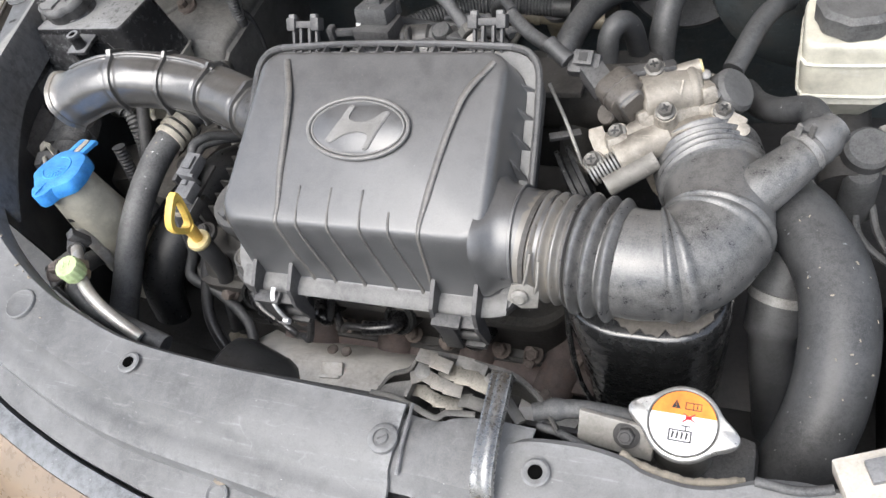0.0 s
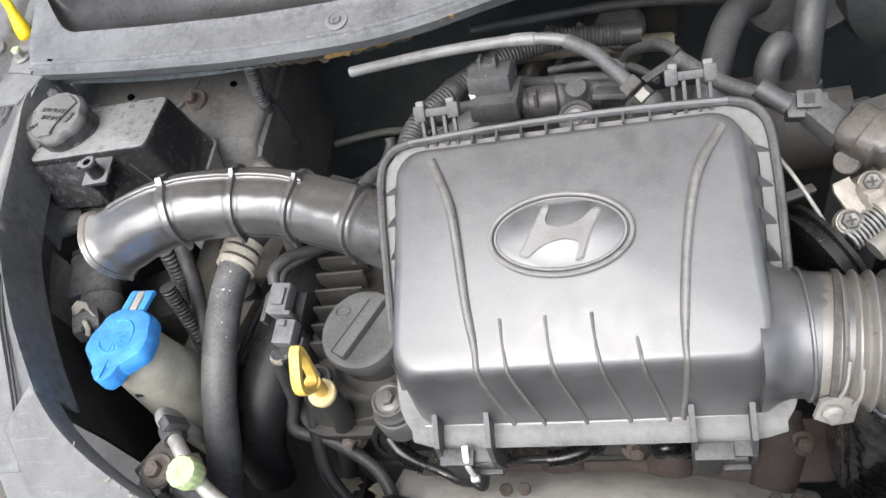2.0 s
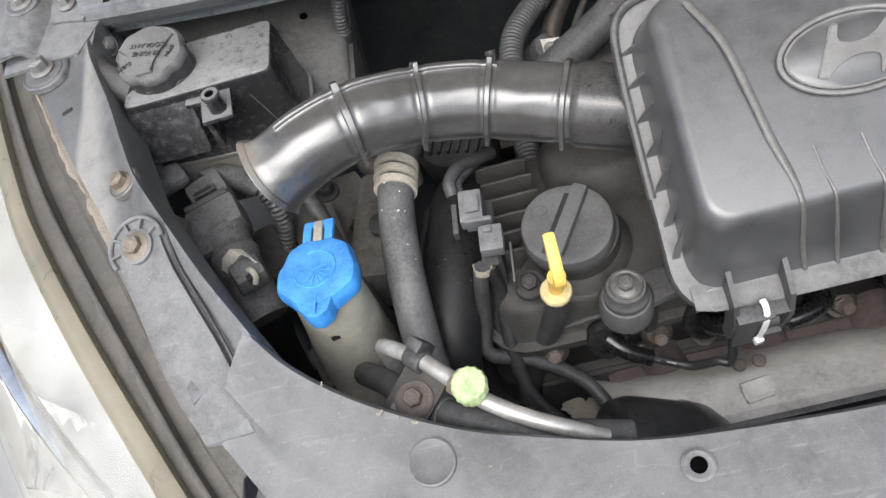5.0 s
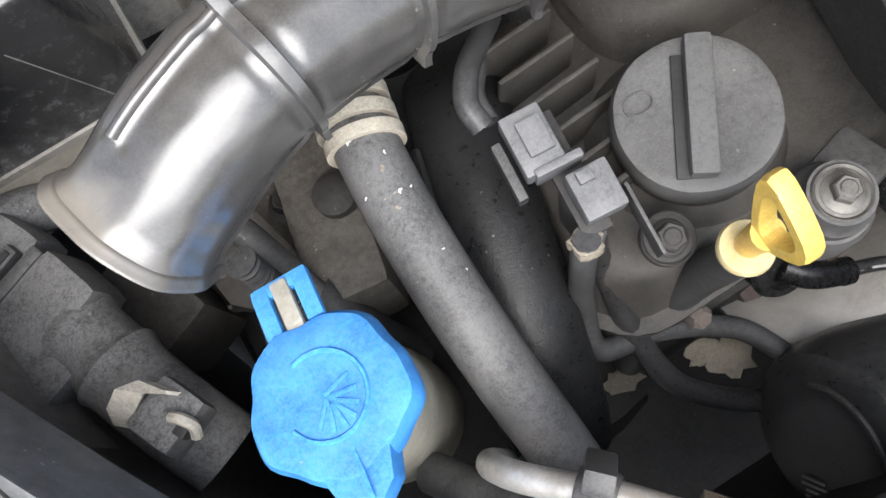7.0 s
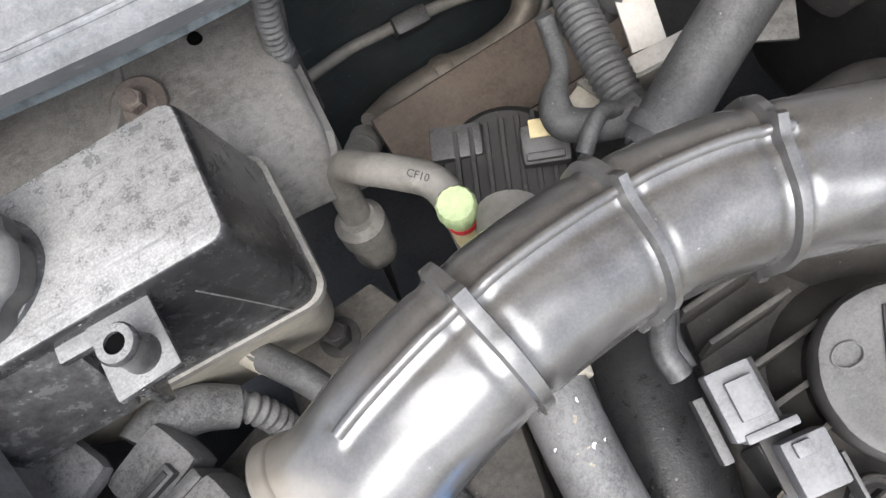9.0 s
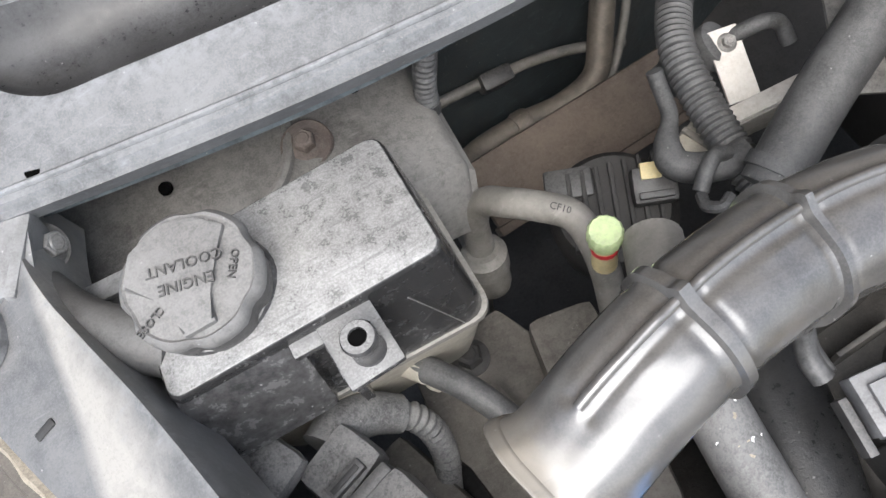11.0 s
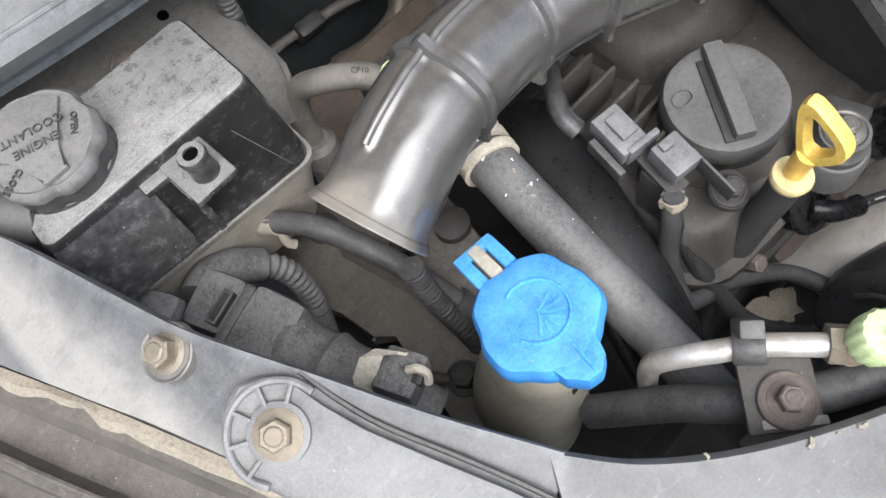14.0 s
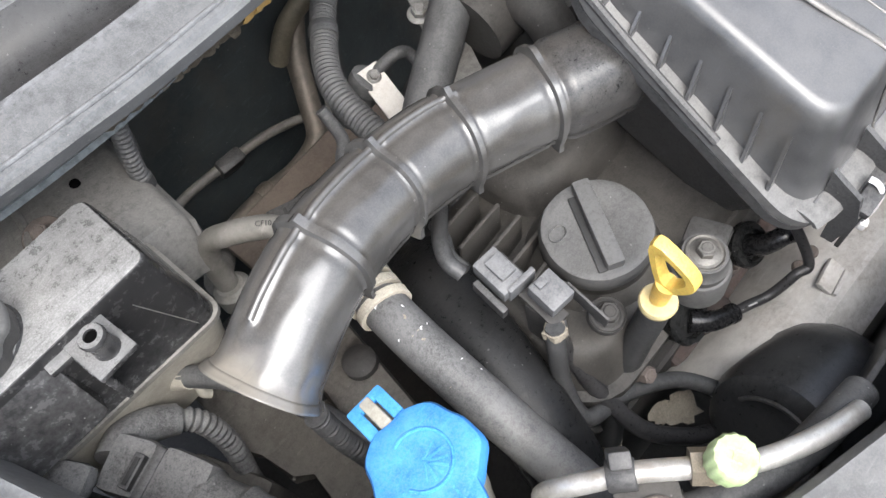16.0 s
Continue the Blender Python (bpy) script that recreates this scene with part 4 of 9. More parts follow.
part("grip", tube([(-0.5300, 0.737, 0.8265), (-0.5305, 0.7385, 0.831), (-0.5310, 0.7415, 0.838), (-0.5330, 0.750, 0.857), (-0.5350, 0.757, 0.872)], lambda s, t: 0.0078 * min(1.0, (0.3 + s / 0.006)) ** 0.5 - 0.0030 * min(1, max(0, s - 0.012) / 0.018), 16, 6), bright_yellow, rod, "bright yellow plastic grip")
part("rod", tube([(-0.535, 0.756, 0.868), (-0.545, 0.775, 1.00), (-0.58, 0.74, 1.30), (-0.58, 0.62, 1.55)], 0.0032, 8, 4), wall_black, rod)

# raised bonnet, out of view, that shades the back of the bay
hood = thing("bonnet", (0, 0.92, 0.93), "raised bonnet of the car", "bonnet")
lines = [[(-0.66 + 0.33 * k, 0.93 + 0.02 * abs(k - 2), 0.93) for k in range(5)], [(-0.66 + 0.33 * k, 0.75, 1.32 + 0.02 * (k % 2)) for k in range(5)], [(-0.62 + 0.31 * k, 0.50, 1.74) for k in range(5)]]
part("bonnet_skin", sheet(rail_rows(lines, 4), 0.02), bumper_paint, hood)

# walls that close the bay
fw = thing("firewall", (0, 0.74, 0.4), "black painted steel firewall behind the engine", "firewall", kind="structure")
lines = [[(p[0], p[1] + 0.014, 0.802) for p in CF], [(p[0], p[1] + 0.05, 0.785) for p in CF], [(p[0], p[1] + 0.17, 0.75) for p in CF], [(p[0], p[1] + 0.20, 0.60) for p in CF], [(p[0], p[1] + 0.18, 0.30) for p in CF]]
part("wall_panel", sheet(rail_rows(lines), 0.004), wall_black, fw)
part("pressed_bead", tube([(-0.36, 0.862, 0.475), (-0.28, 0.858, 0.495), (-0.2, 0.862, 0.50), (-0.1, 0.87, 0.52)], 0.005, 8, 4), wall_black, fw)
tray = thing("bay_floor", (0, 0.45, 0.3), "dark grimy underside of the engine bay", "underside", kind="structure")
part("floor_plate", block((1.3, 0.85, 0.02), pose(0, 0.55, 0.31), 0.004), bay_dark, tray)
apron_l = thing("inner_fender", (-0.52, 0.55, 0.4), "dark dusty inner fender wall", "inner fender", kind="structure")
lines = [moved(RAIL_IN, -0.012, 0, -0.02), moved(RAIL_IN, -0.012, 0, -0.10), moved(RAIL_IN, -0.02, 0, -0.28), moved(RAIL_IN, -0.02, 0, -0.50)]
part("apron_wall", sheet(rail_rows(lines), 0.003), box_plastic, apron_l)
ledge_l = thing("fender_ledge", (-0.47, 0.53, 0.74), "dusty brown-grey folded ledge below the fender rail", "fender ledge")
part("upper_step", sheet([[(-0.520, 0.600, 0.786), (-0.490, 0.590, 0.782), (-0.468, 0.572, 0.776), (-0.464, 0.566, 0.760)], [(-0.500, 0.555, 0.784), (-0.485, 0.548, 0.780), (-0.468, 0.538, 0.774), (-0.463, 0.534, 0.755)], [(-0.490, 0.515, 0.778), (-0.480, 0.512, 0.774), (-0.468, 0.508, 0.768), (-0.464, 0.506, 0.745)]], 0.003), ledge_dust, ledge_l)
part("lower_step", sheet([[(-0.478, 0.527, 0.764), (-0.462, 0.520, 0.760), (-0.444, 0.508, 0.756), (-0.440, 0.505, 0.730)], [(-0.460, 0.480, 0.768), (-0.452, 0.478, 0.764), (-0.441, 0.474, 0.760), (-0.437, 0.472, 0.730)], [(-0.444, 0.440, 0.772), (-0.438, 0.438, 0.768), (-0.428, 0.434, 0.764), (-0.424, 0.432, 0.730)]], 0.003), ledge_dust, ledge_l)
apron_r = thing("inner_fender", (0.47, 0.5, 0.4), "dark inner fender wall beside the battery", "inner fender", kind="structure")
part("apron_wall", block((0.01, 0.62, 0.45), pose(0.475, 0.52, 0.55), 0.003), wall_black, apron_r)


# ---- air filter box ----
def on_rim(x, y):
    """Height of the slanted joint of the air filter box."""
    return 0.750 + (y - 0.347) * 0.67


def on_top(x, y):
    return 0.8205 + (y - 0.357) * 0.40 - 0.9 * max(0.0, y - 0.44) ** 1.6


airbox = thing("air_filter_box", (0, 0.42, 0.62), "grey-black dusty plastic air filter box with an oval badge", "air filter box")
rim = [Vector((x, y + 0.4185, on_rim(x, y + 0.4185))) for x, y in rrect(0.112, 0.0715, 0.020, 6)]
crown = []
for (x, y), b in zip(rrect(0.107, 0.0665, 0.016, 6), rim):
    yy = y + 0.4180
    narrow = 1.0 - 0.06 * (yy - 0.36) / 0.12
    crown.append(Vector((x * narrow, yy, on_top(x, yy))))
lid = part("lid", dome(rim, crown, 0.20, 0.06), lid_plastic, airbox, "smooth grey-black lid")
flange = bmesh.new()
outer = [Vector((x, y + 0.4185, on_rim(x, y + 0.4185))) for x, y in rrect(0.1215, 0.0805, 0.026, 6)]
lowered = Vector((0, 0.003, -0.0065))
loft([[p + lowered for p in rim], [p + lowered for p in outer], outer, [p + Vector((0, 0, 0.001)) for p in rim]], False, True, flange)
part("rim_flange", flange, flange_dust, airbox, "dusty pale flange")
ledge = []
for dy, dz in ((0.004, 0.0015), (-0.004, 0.0005), (-0.011, -0.0025), (-0.0135, -0.0060)):
    ledge.append([Vector((x, 0.3475 + dy + 0.006 * max(0.0, (abs(x) - 0.085) / 0.03) ** 2, 0.7535 + dz)) for x in [-0.113 + 0.0113 * k for k in range(21)]])
part("front_ledge", sheet(ledge, 0.003), flange_dust, airbox, "dusty pale ledge under the lid")
part("lower_rim", loft([[p + lowered * 2.2 for p in rim], [p + lowered * 2.2 for p in outer], [p + lowered * 1.15 for p in outer], [p + lowered * 1.15 for p in rim]], False), box_plastic, airbox)
base_loop = [Vector((x, y + 0.440, 0.700 + 0.45 * y)) for x, y in rrect(0.094, 0.052, 0.02, 6)]
part("lower_box", loft([base_loop, [p.lerp(q + lowered * 1.5, 0.5) for p, q in zip(base_loop, rim)], [q + lowered * 1.5 for q in rim]]), black_plastic, airbox, "black lower half of the filter box")
# raised rear strip with small webs
part("rear_strip", tube([(-0.098, 0.4995, 0.8555), (-0.05, 0.5005, 0.8575), (0.0, 0.501, 0.858), (0.05, 0.5005, 0.8575), (0.098, 0.4995, 0.8555)], 0.0026, 8, 4), lid_plastic, airbox)
for k in range(8):
    x = -0.055 + 0.0155 * k
    part("web", block((0.0014, 0.009, 0.008), pose(x, 0.4955, 0.8545), 0.0003), lid_plastic, lid)
for side in (-1, 1):
    hoop = [(side * 0.098, 0.4995, 0.8555), (side * 0.110, 0.4965, 0.853), (side * 0.1185, 0.487, 0.8465), (side * 0.121, 0.465, 0.832), (side * 0.1215, 0.44, 0.8145), (side * 0.1215, 0.40, 0.787)]
    part("rim_hoop", tube(hoop, 0.0028, 8, 5), box_plastic, airbox)
    for y in (0.475, 0.458, 0.440, 0.422, 0.404, 0.386, 0.369):
        if side > 0 and y < 0.42:
            continue
        top = on_top(0, y)
        x0 = side * 0.1185
        x1 = side * 0.1065 * (1.0 - 0.06 * (y - 0.36) / 0.12)
        web = bmesh.new()
        z0 = on_rim(0, y)
        lift = 0.30 + 0.35 * (0.475 - y) / 0.1
        tri = [Vector((x0, y, z0)), Vector((x1 + side * 0.006, y, z0 + (top - z0) * lift)), Vector((x1 + side * 0.008, y, z0 - 0.001))]
        loft([[p - Vector((0, 0.0009, 0)) for p in tri], [p + Vector((0, 0.0009, 0)) for p in tri]], True, True, web)
        part("web", web, lid_plastic, lid)
# flowing ridges of the lid
for ridge in (((-0.079, 0.476), (-0.068, 0.447), (-0.0635, 0.420), (-0.060, 0.390), (-0.0555, 0.366)), ((0.092, 0.475), (0.077, 0.452), (0.070, 0.43), (0.0645, 0.40), (0.0605, 0.366))):
    pts = [Vector((x, y, on_top(x, y) - 0.0004)) for x, y in ridge]
    end = -0.046 if ridge[0][0] < 0 else 0.056
    x = ridge[-1][0]
    pts += [Vector((x + (end - x) * 0.06, 0.3553, 0.8197)), Vector((x + (end - x) * 0.12, 0.3519, 0.8152)), Vector((x + (end - x) * 0.25, 0.3502, 0.804)), Vector((x + (end - x) * 0.55, 0.3486, 0.780)), Vector((end, 0.3472, 0.757)), Vector((end + 0.002, 0.3405, 0.7475))]
    part("lid_ridge", tube(pts, lambda s, t: 0.0027 - 0.0012 * min(1.0, max(0.0, s - 0.11) / 0.03), 10, 6, squash=0.55), lid_wear, lid)
for i, x in enumerate((-0.036, -0.010, 0.016, 0.0385)):
    pts = [Vector((x - 0.004, 0.380, on_top(x, 0.380) - 0.001))] if i < 3 else []
    pts += [Vector((x - 0.003, 0.366, on_top(x, 0.366) - 0.001)), Vector((x - 0.0015, 0.3553, 0.8197)), Vector((x - 0.0008, 0.3519, 0.8152)), Vector((x + 0.001, 0.3502, 0.804)), Vector((x + 0.005, 0.3486, 0.780)), Vector((x + 0.009, 0.3472, 0.757)), Vector((x + 0.0105, 0.3405, 0.7475))]
    part("lid_rib", tube(pts, lambda s, t: 0.0011 + 0.0005 * (s / t) ** 2, 8, 6), lid_wear, lid)
part("rim_bead", tube([(-0.104, 0.3480, 0.7530), (-0.05, 0.3470, 0.7530), (0.0, 0.3468, 0.7530), (0.05, 0.3470, 0.7530), (0.100, 0.3480, 0.7530)], 0.0017, 8, 4), lid_plastic, airbox)
# oval badge
BADGE = Matrix.Translation((-0.0025, 0.4225, on_top(0, 0.4225) + 0.0002)) @ Matrix.Rotation(math.atan(0.385), 4, "X")
badge_wear = surface("worn_raised_badge_edge", (0.115, 0.115, 0.116), 0.36, dust=(0.34, 0.315, 0.27), amount=0.5, scale=30, bump=0.1, calm=0.7)


def oval(a, b, n=44):
    return [Vector((a * math.cos(2 * math.pi * k / n), b * math.sin(2 * math.pi * k / n), 0)) for k in range(n + 1)]


badge = part("badge", tube([BADGE @ p for p in oval(0.0408, 0.0237)], 0.0016, 8, 2, cap=False), badge_wear, airbox, "raised oval badge in the lid")
part("badge_rim", tube([BADGE @ p for p in oval(0.0375, 0.0208)], 0.0009, 6, 2, cap=False), badge_wear, badge)
plate_pts = [p.copy() for p in oval(0.037, 0.0203)[:-1]]
part("badge_field", loft([[BADGE @ p for p in plate_pts], [BADGE @ (p * 0.97 + Vector((0, 0, 0.0005))) for p in plate_pts]]), lid_plastic, badge)


BADGE_MARK = [(-0.0235, -0.0110), (-0.0185, -0.0020), (-0.0125, 0.0090), (-0.0085, 0.0162), (-0.0050, 0.0160), (-0.0078, 0.0095), (-0.0072, 0.0060), (-0.0005, 0.0036), (0.0075, 0.0046), (0.0140, 0.0075), (0.0200, 0.0125), (0.0245, 0.0118),
              (0.0205, 0.0045), (0.0165, -0.0040), (0.0125, -0.0155), (0.0088, -0.0165), (0.0112, -0.0095), (0.0105, -0.0055), (0.0030, -0.0032), (-0.0060, -0.0046), (-0.0135, -0.0082), (-0.0190, -0.0125)]
mark_loop = [Vector((x, y, 0)) for x, y in BADGE_MARK]
mark_mid = Vector((0.0005, -0.0002, 0))
part("badge_mark", loft([[BADGE @ (p + Vector((0, 0, 0.0002))) for p in mark_loop], [BADGE @ (p + Vector((0, 0, 0.0014))) for p in mark_loop], [BADGE @ (p.lerp(mark_mid, 0.03) + Vector((0, 0, 0.0019))) for p in mark_loop]]), badge_wear, badge)
part("badge_mark_edge", tube([BADGE @ (p + Vector((0, 0, 0.0011))) for p in mark_loop + mark_loop[:1]], 0.0006, 6, 2, cap=False), badge_wear, badge)

# wire-type latches at the back: two plates joined by uprights
for x in (-0.0765, 0.0785):
    lat = part("rear_latch", block((0.027, 0.006, 0.004), pose(x, 0.502, 0.8535, -35), 0.001), box_plastic, airbox, "black plastic latch at the back of the box")
    for dx in (-0.0105, -0.0040, 0.0040, 0.0105):
        part("latch_bar", block((0.0024, 0.0045, 0.024), pose(x + dx, 0.5065, 0.8595, -42), 0.0006), box_plastic, lat)
    part("latch_head", block((0.028, 0.008, 0.0055), pose(x, 0.5135, 0.8670, -40), 0.0012), box_plastic, lat)
    for dx in (-0.0110, 0.0110):
        part("latch_ear", block((0.0075, 0.0095, 0.010), pose(x + dx, 0.5125, 0.8680, -40), 0.0012), box_plastic, lat)
        part("latch_tip", block((0.0055, 0.005, 0.004), pose(x + dx * 0.9, 0.5150, 0.8735, -40), 0.001), flange_dust, lat)
# hinge clips at the front
for x in (-0.0765, 0.0770):
    clip = part("front_clip", block((0.036, 0.014, 0.004), pose(x, 0.3330, 0.7455, 14), 0.001), box_plastic, airbox, "black plastic hinge clip at the front of the box")
    for dx in (-0.0165, 0.0165):
        arm_pts = [(0.012, 0.028), (-0.006, 0.016), (-0.010, -0.002), (-0.004, -0.030), (0.003, -0.030), (0.003, -0.006), (0.012, 0.004)]
        part("clip_arm", prism([(y, z) for y, z in arm_pts], -0.0016, 0.0016, Matrix(((0, 0, 1, x + dx), (1, 0, 0, 0.3355), (0, 1, 0, 0.7440), (0, 0, 0, 1)))), box_plastic, clip)
    part("clip_tongue", block((0.014, 0.003, 0.040), pose(x - 0.009, 0.3275, 0.7285, 4), 0.001), box_plastic, clip)
    part("clip_head", block((0.022, 0.010, 0.005), pose(x - 0.006, 0.3275, 0.7490, 10), 0.001), box_plastic, clip)
    part("clip_roller", lathe([(0.0045, -0.014), (0.0045, 0.014)], (x, 0.3340, 0.7220), (1, 0, 0), 14), box_plastic, clip)
    part("clip_hook", block((0.016, 0.007, 0.006), pose(x + 0.008, 0.3320, 0.7125, 10), 0.0012), box_plastic, clip)
tie = thing("cable_tie", (-0.0770, 0.326, 0.722), "white plastic cable tie hanging from the box clip", "cable tie")
part("band", tube([(-0.0765, 0.3325, 0.7560), (-0.0760, 0.3275, 0.7545), (-0.0762, 0.3235, 0.7480), (-0.0768, 0.3230, 0.7360), (-0.0775, 0.3245, 0.7230)], 0.0021, 8, 5, squash=0.6), white, tie)
part("tie_head", block((0.0055, 0.0045, 0.0065), pose(-0.0778, 0.3240, 0.7190, 10, 0, 10), 0.001), white, tie)
# outlet neck
neck_rings = []
for k in range(13):
    f = k / 12
    c = Vector((0.098 + 0.048 * f, 0.3845 - 0.0075 * f, 0.7885 - 0.0035 * f))
    g = min(1.0, f / 0.45)
    g = g * g * (3 - 2 * g)
    box = rrect(0.0385 + 0.003 * (1 - f), 0.0395 - 0.004 * (1 - f), 0.016 + 0.0225 * g, 7)
    neck_rings.append([c + Vector((0, y, z)).lerp(Vector((0, y, z)).normalized() * 0.0362, g) for y, z in box])
part("outlet_neck", loft(neck_rings), lid_plastic, airbox)
part("neck_seam", tube([Vector((0.1235, 0.3805 + 0.0370 * math.cos(a), 0.7868 + 0.0370 * math.sin(a))) for a in [radians(-30 + 14 * k) for k in range(19)]], 0.0011, 6, 2), lid_plastic, airbox)

# ---- intake hose from box to throttle ----
hose = thing("intake_hose", (0.22, 0.39, 0.74), "dusty grey ribbed rubber intake elbow hose", "intake hose")
ELBOW = [(0.130, 0.3785, 0.7850), (0.150, 0.376, 0.785), (0.170, 0.3735, 0.785), (0.190, 0.3705, 0.785), (0.211, 0.369, 0.785), (0.231, 0.374, 0.785), (0.2455, 0.390, 0.785), (0.2495, 0.412, 0.783),
         (0.246, 0.435, 0.780), (0.240, 0.455, 0.777), (0.235, 0.472, 0.775)]


def elbow_radius(s, total):
    r = 0.0372
    if s < 0.010:
        r = 0.0372
    elif s < 0.034:
        r = 0.0370 + 0.0020 * math.cos(2 * math.pi * (s - 0.010) / 0.008)
    elif s < 0.066:
        r = 0.0345 + 0.0076 * (0.5 - 0.5 * math.cos(2 * math.pi * (s - 0.034) / 0.0107)) ** 0.7
    else:
        r = 0.0368 - 0.0020 * min(1, (s - 0.066) / 0.08)
    for c, h in ((0.093, 0.0020), (0.099, 0.0024), (0.131, 0.0020), (0.137, 0.0024)):
        r += h * max(0.0, 1 - ((s - c) / 0.0026) ** 2)
    if total - 0.030 < s:
        r = 0.0352 + 0.0030 * (0.5 + 0.5 * math.cos(2 * math.pi * (total - s) / 0.0062)) ** 0.6
    return r


part("bellows", tube(ELBOW, elbow_radius, 40, 22), bellows_rubber, hose)
c1 = clamp_ring(hose, (0.138, 0.3772, 0.7850), (1, -0.17, 0.02), 0.0380, 0.0035, valve_plastic, label="dirty steel worm clamp")
ear_plate = part("clamp_ear", prism([(-0.012, -0.003), (-0.008, 0.009), (0.003, 0.010), (0.011, 0.004), (0.008, -0.010), (-0.003, -0.010)], -0.0015, 0.0015, pose(0.1335, 0.3365, 0.7835, 68, 0, 8), 0.0006), dull_alu, c1, "dirty steel clamp ear")
part("clamp_bolt", lathe([(0.0058, 0), (0.0058, 0.002), (0.0036, 0.004)], (0.131, 0.3345, 0.7845), (0.1, -0.9, 0.35), 14), dull_alu, ear_plate)
part("clamp_wire", tube([(0.134, 0.3385, 0.793), (0.137, 0.3415, 0.803), (0.139, 0.350, 0.813)], 0.0010, 8, 4), dull_alu, c1)
part("clamp_wire", tube([(0.141, 0.3365, 0.787), (0.144, 0.3385, 0.797), (0.145, 0.347, 0.810)], 0.0010, 8, 4), dull_alu, c1)
side_tube = part("side_tube", tube([(0.250, 0.412, 0.788), (0.270, 0.426, 0.797), (0.290, 0.444, 0.804), (0.304, 0.460, 0.807)], lambda s, t: 0.0205 - 0.0075 * s / t, 20, 6), bellows_rubber, hose)
part("tube_end", lathe([(0.0150, 0), (0.0158, 0.003), (0.0150, 0.012), (0.0120, 0.018), (0.0118, 0.022)], (0.300, 0.458, 0.807), (0.62, 0.72, 0.1), 20), bellows_rubber, side_tube)
spring_clip = clamp_ring(hose, (0.296, 0.4535, 0.8065), (0.62, 0.72, 0.1), 0.0148, 0.005, zinc, label="spring hose clip")
for dx in (-0.004, 0.004):
    part("clip_tang", block((0.002, 0.004, 0.010), pose(0.296 + dx, 0.4545, 0.826, 0, 10, 30), 0.0004), zinc, spring_clip)
part("white_scratch", tube([(0.2415, 0.3985, 0.8188), (0.2440, 0.3960, 0.8192), (0.2445, 0.3930, 0.8188), (0.2470, 0.3920, 0.8182)], 0.0005, 6, 3), white, hose)
breather = thing("breather_hose", (0.31, 0.49, 0.78), "black rubber breather hose", "hose")
part("hose_body", tube([(0.306, 0.464, 0.808), (0.300, 0.492, 0.806), (0.280, 0.508, 0.79), (0.265, 0.535, 0.77), (0.255, 0.57, 0.75)], 0.0095, 14, 6), rubber, breather)

reson = thing("resonator", (0.215, 0.37, 0.62), "glossy black plastic resonator under the intake hose", "resonator")
low = [Vector((0.2060 + x, 0.376 + y, 0.605)) for x, y in rrect(0.050, 0.040, 0.030, 6)]
mid = [Vector((0.2065 + x, 0.380 + y, 0.749)) for x, y in rrect(0.059, 0.049, 0.043, 6)]
part("shell", dome(low, mid, 0.16, 0.12), tank_gloss, reson)
part("side_rib", tube([(0.1490, 0.372, 0.742), (0.1510, 0.352, 0.700), (0.1560, 0.342, 0.650), (0.1680, 0.337, 0.612)], 0.0024, 8, 6), tank_gloss, reson)
patch_loop = [Vector((0.2150 + 0.040 * math.cos(a) * (1 + 0.18 * noise.noise(Vector((4 * math.cos(a), 4 * math.sin(a), 1)))), 0.362 + 0.024 * math.sin(a) * (1 + 0.35 * noise.noise(Vector((7 * math.cos(a), 7 * math.sin(a), 4)))), 0.7495)) for a in [2 * math.pi * k / 60 for k in range(60)]]
part("dust_cake", loft([patch_loop, [p + Vector((0, 0, 0.0012)) for p in patch_loop]]), gutter_paint, reson, "caked beige dust")

# ---- throttle body ----
sensor_brown = surface("brownish_black_sensor_plastic", (0.050, 0.043, 0.037), 0.36, dust=(0.24, 0.215, 0.18), amount=0.4, settle=0.3, scale=40, bump=0.15, coat=0.3, haze=0.25)
tb = thing("throttle_housing", (0.21, 0.50, 0.75), "dirty beige cast aluminium throttle housing with sensor and screws", "throttle")
TN = Vector((0.045, -0.472, 0.880)).normalized()
TU = Vector((0.82, 0.50, 0.226))
TU = (TU - TN * TU.dot(TN)).normalized()
TV = TN.cross(TU)


def on_throttle(p, drop=0.0, turn=0.0):
    """A pose lying in the slanted face of the housing, turned in it."""
    m = Matrix((TU, TV, TN)).transposed().to_4x4()
    return Matrix.Translation(Vector(p) - TN * drop) @ m @ Matrix.Rotation(radians(turn), 4, "Z")


part("bore_ring", lathe([(0.038, 0), (0.039, 0.004), (0.039, 0.014), (0.036, 0.018), (0.034, 0.045), (0.036, 0.050), (0.036, 0.07)], (0.232, 0.466, 0.7720), (-0.26, 1, -0.13), 32), cast_alu, tb)
screw_steel = surface("dusty_dark_screw_steel", (0.13, 0.125, 0.115), 0.42, metal=0.6, dust=DUST, amount=0.4, scale=120, bump=0.15)
TA = Vector((0.036, 0.013, 0.0)).normalized()
part("casting", block((0.056, 0.044, 0.042), pose(0.2090, 0.4930, 0.7900, -18, 0, 20), 0.010), cast_alu, tb)
part("housing_barrel", tube([Vector((0.2080, 0.4985, 0.8120)) + TA * d for d in (-0.0215, -0.0205, -0.010, 0.006, 0.0185, 0.0205, 0.0212)], lambda s, t: 0.0180 - 0.0012 * s / t - 0.0050 * max(0.0, 1 - min(s, t - s) / 0.0025) ** 2, 32, 5), cast_alu, tb, "beige cast barrel of the housing")
part("barrel_rim", tube([Vector((0.2080, 0.4985, 0.8120)) + TA * d for d in (0.012, 0.015, 0.018)], lambda s, t: 0.0186 - 0.0014 * abs(2 * s / t - 1) ** 2, 32, 4), cast_alu, tb)
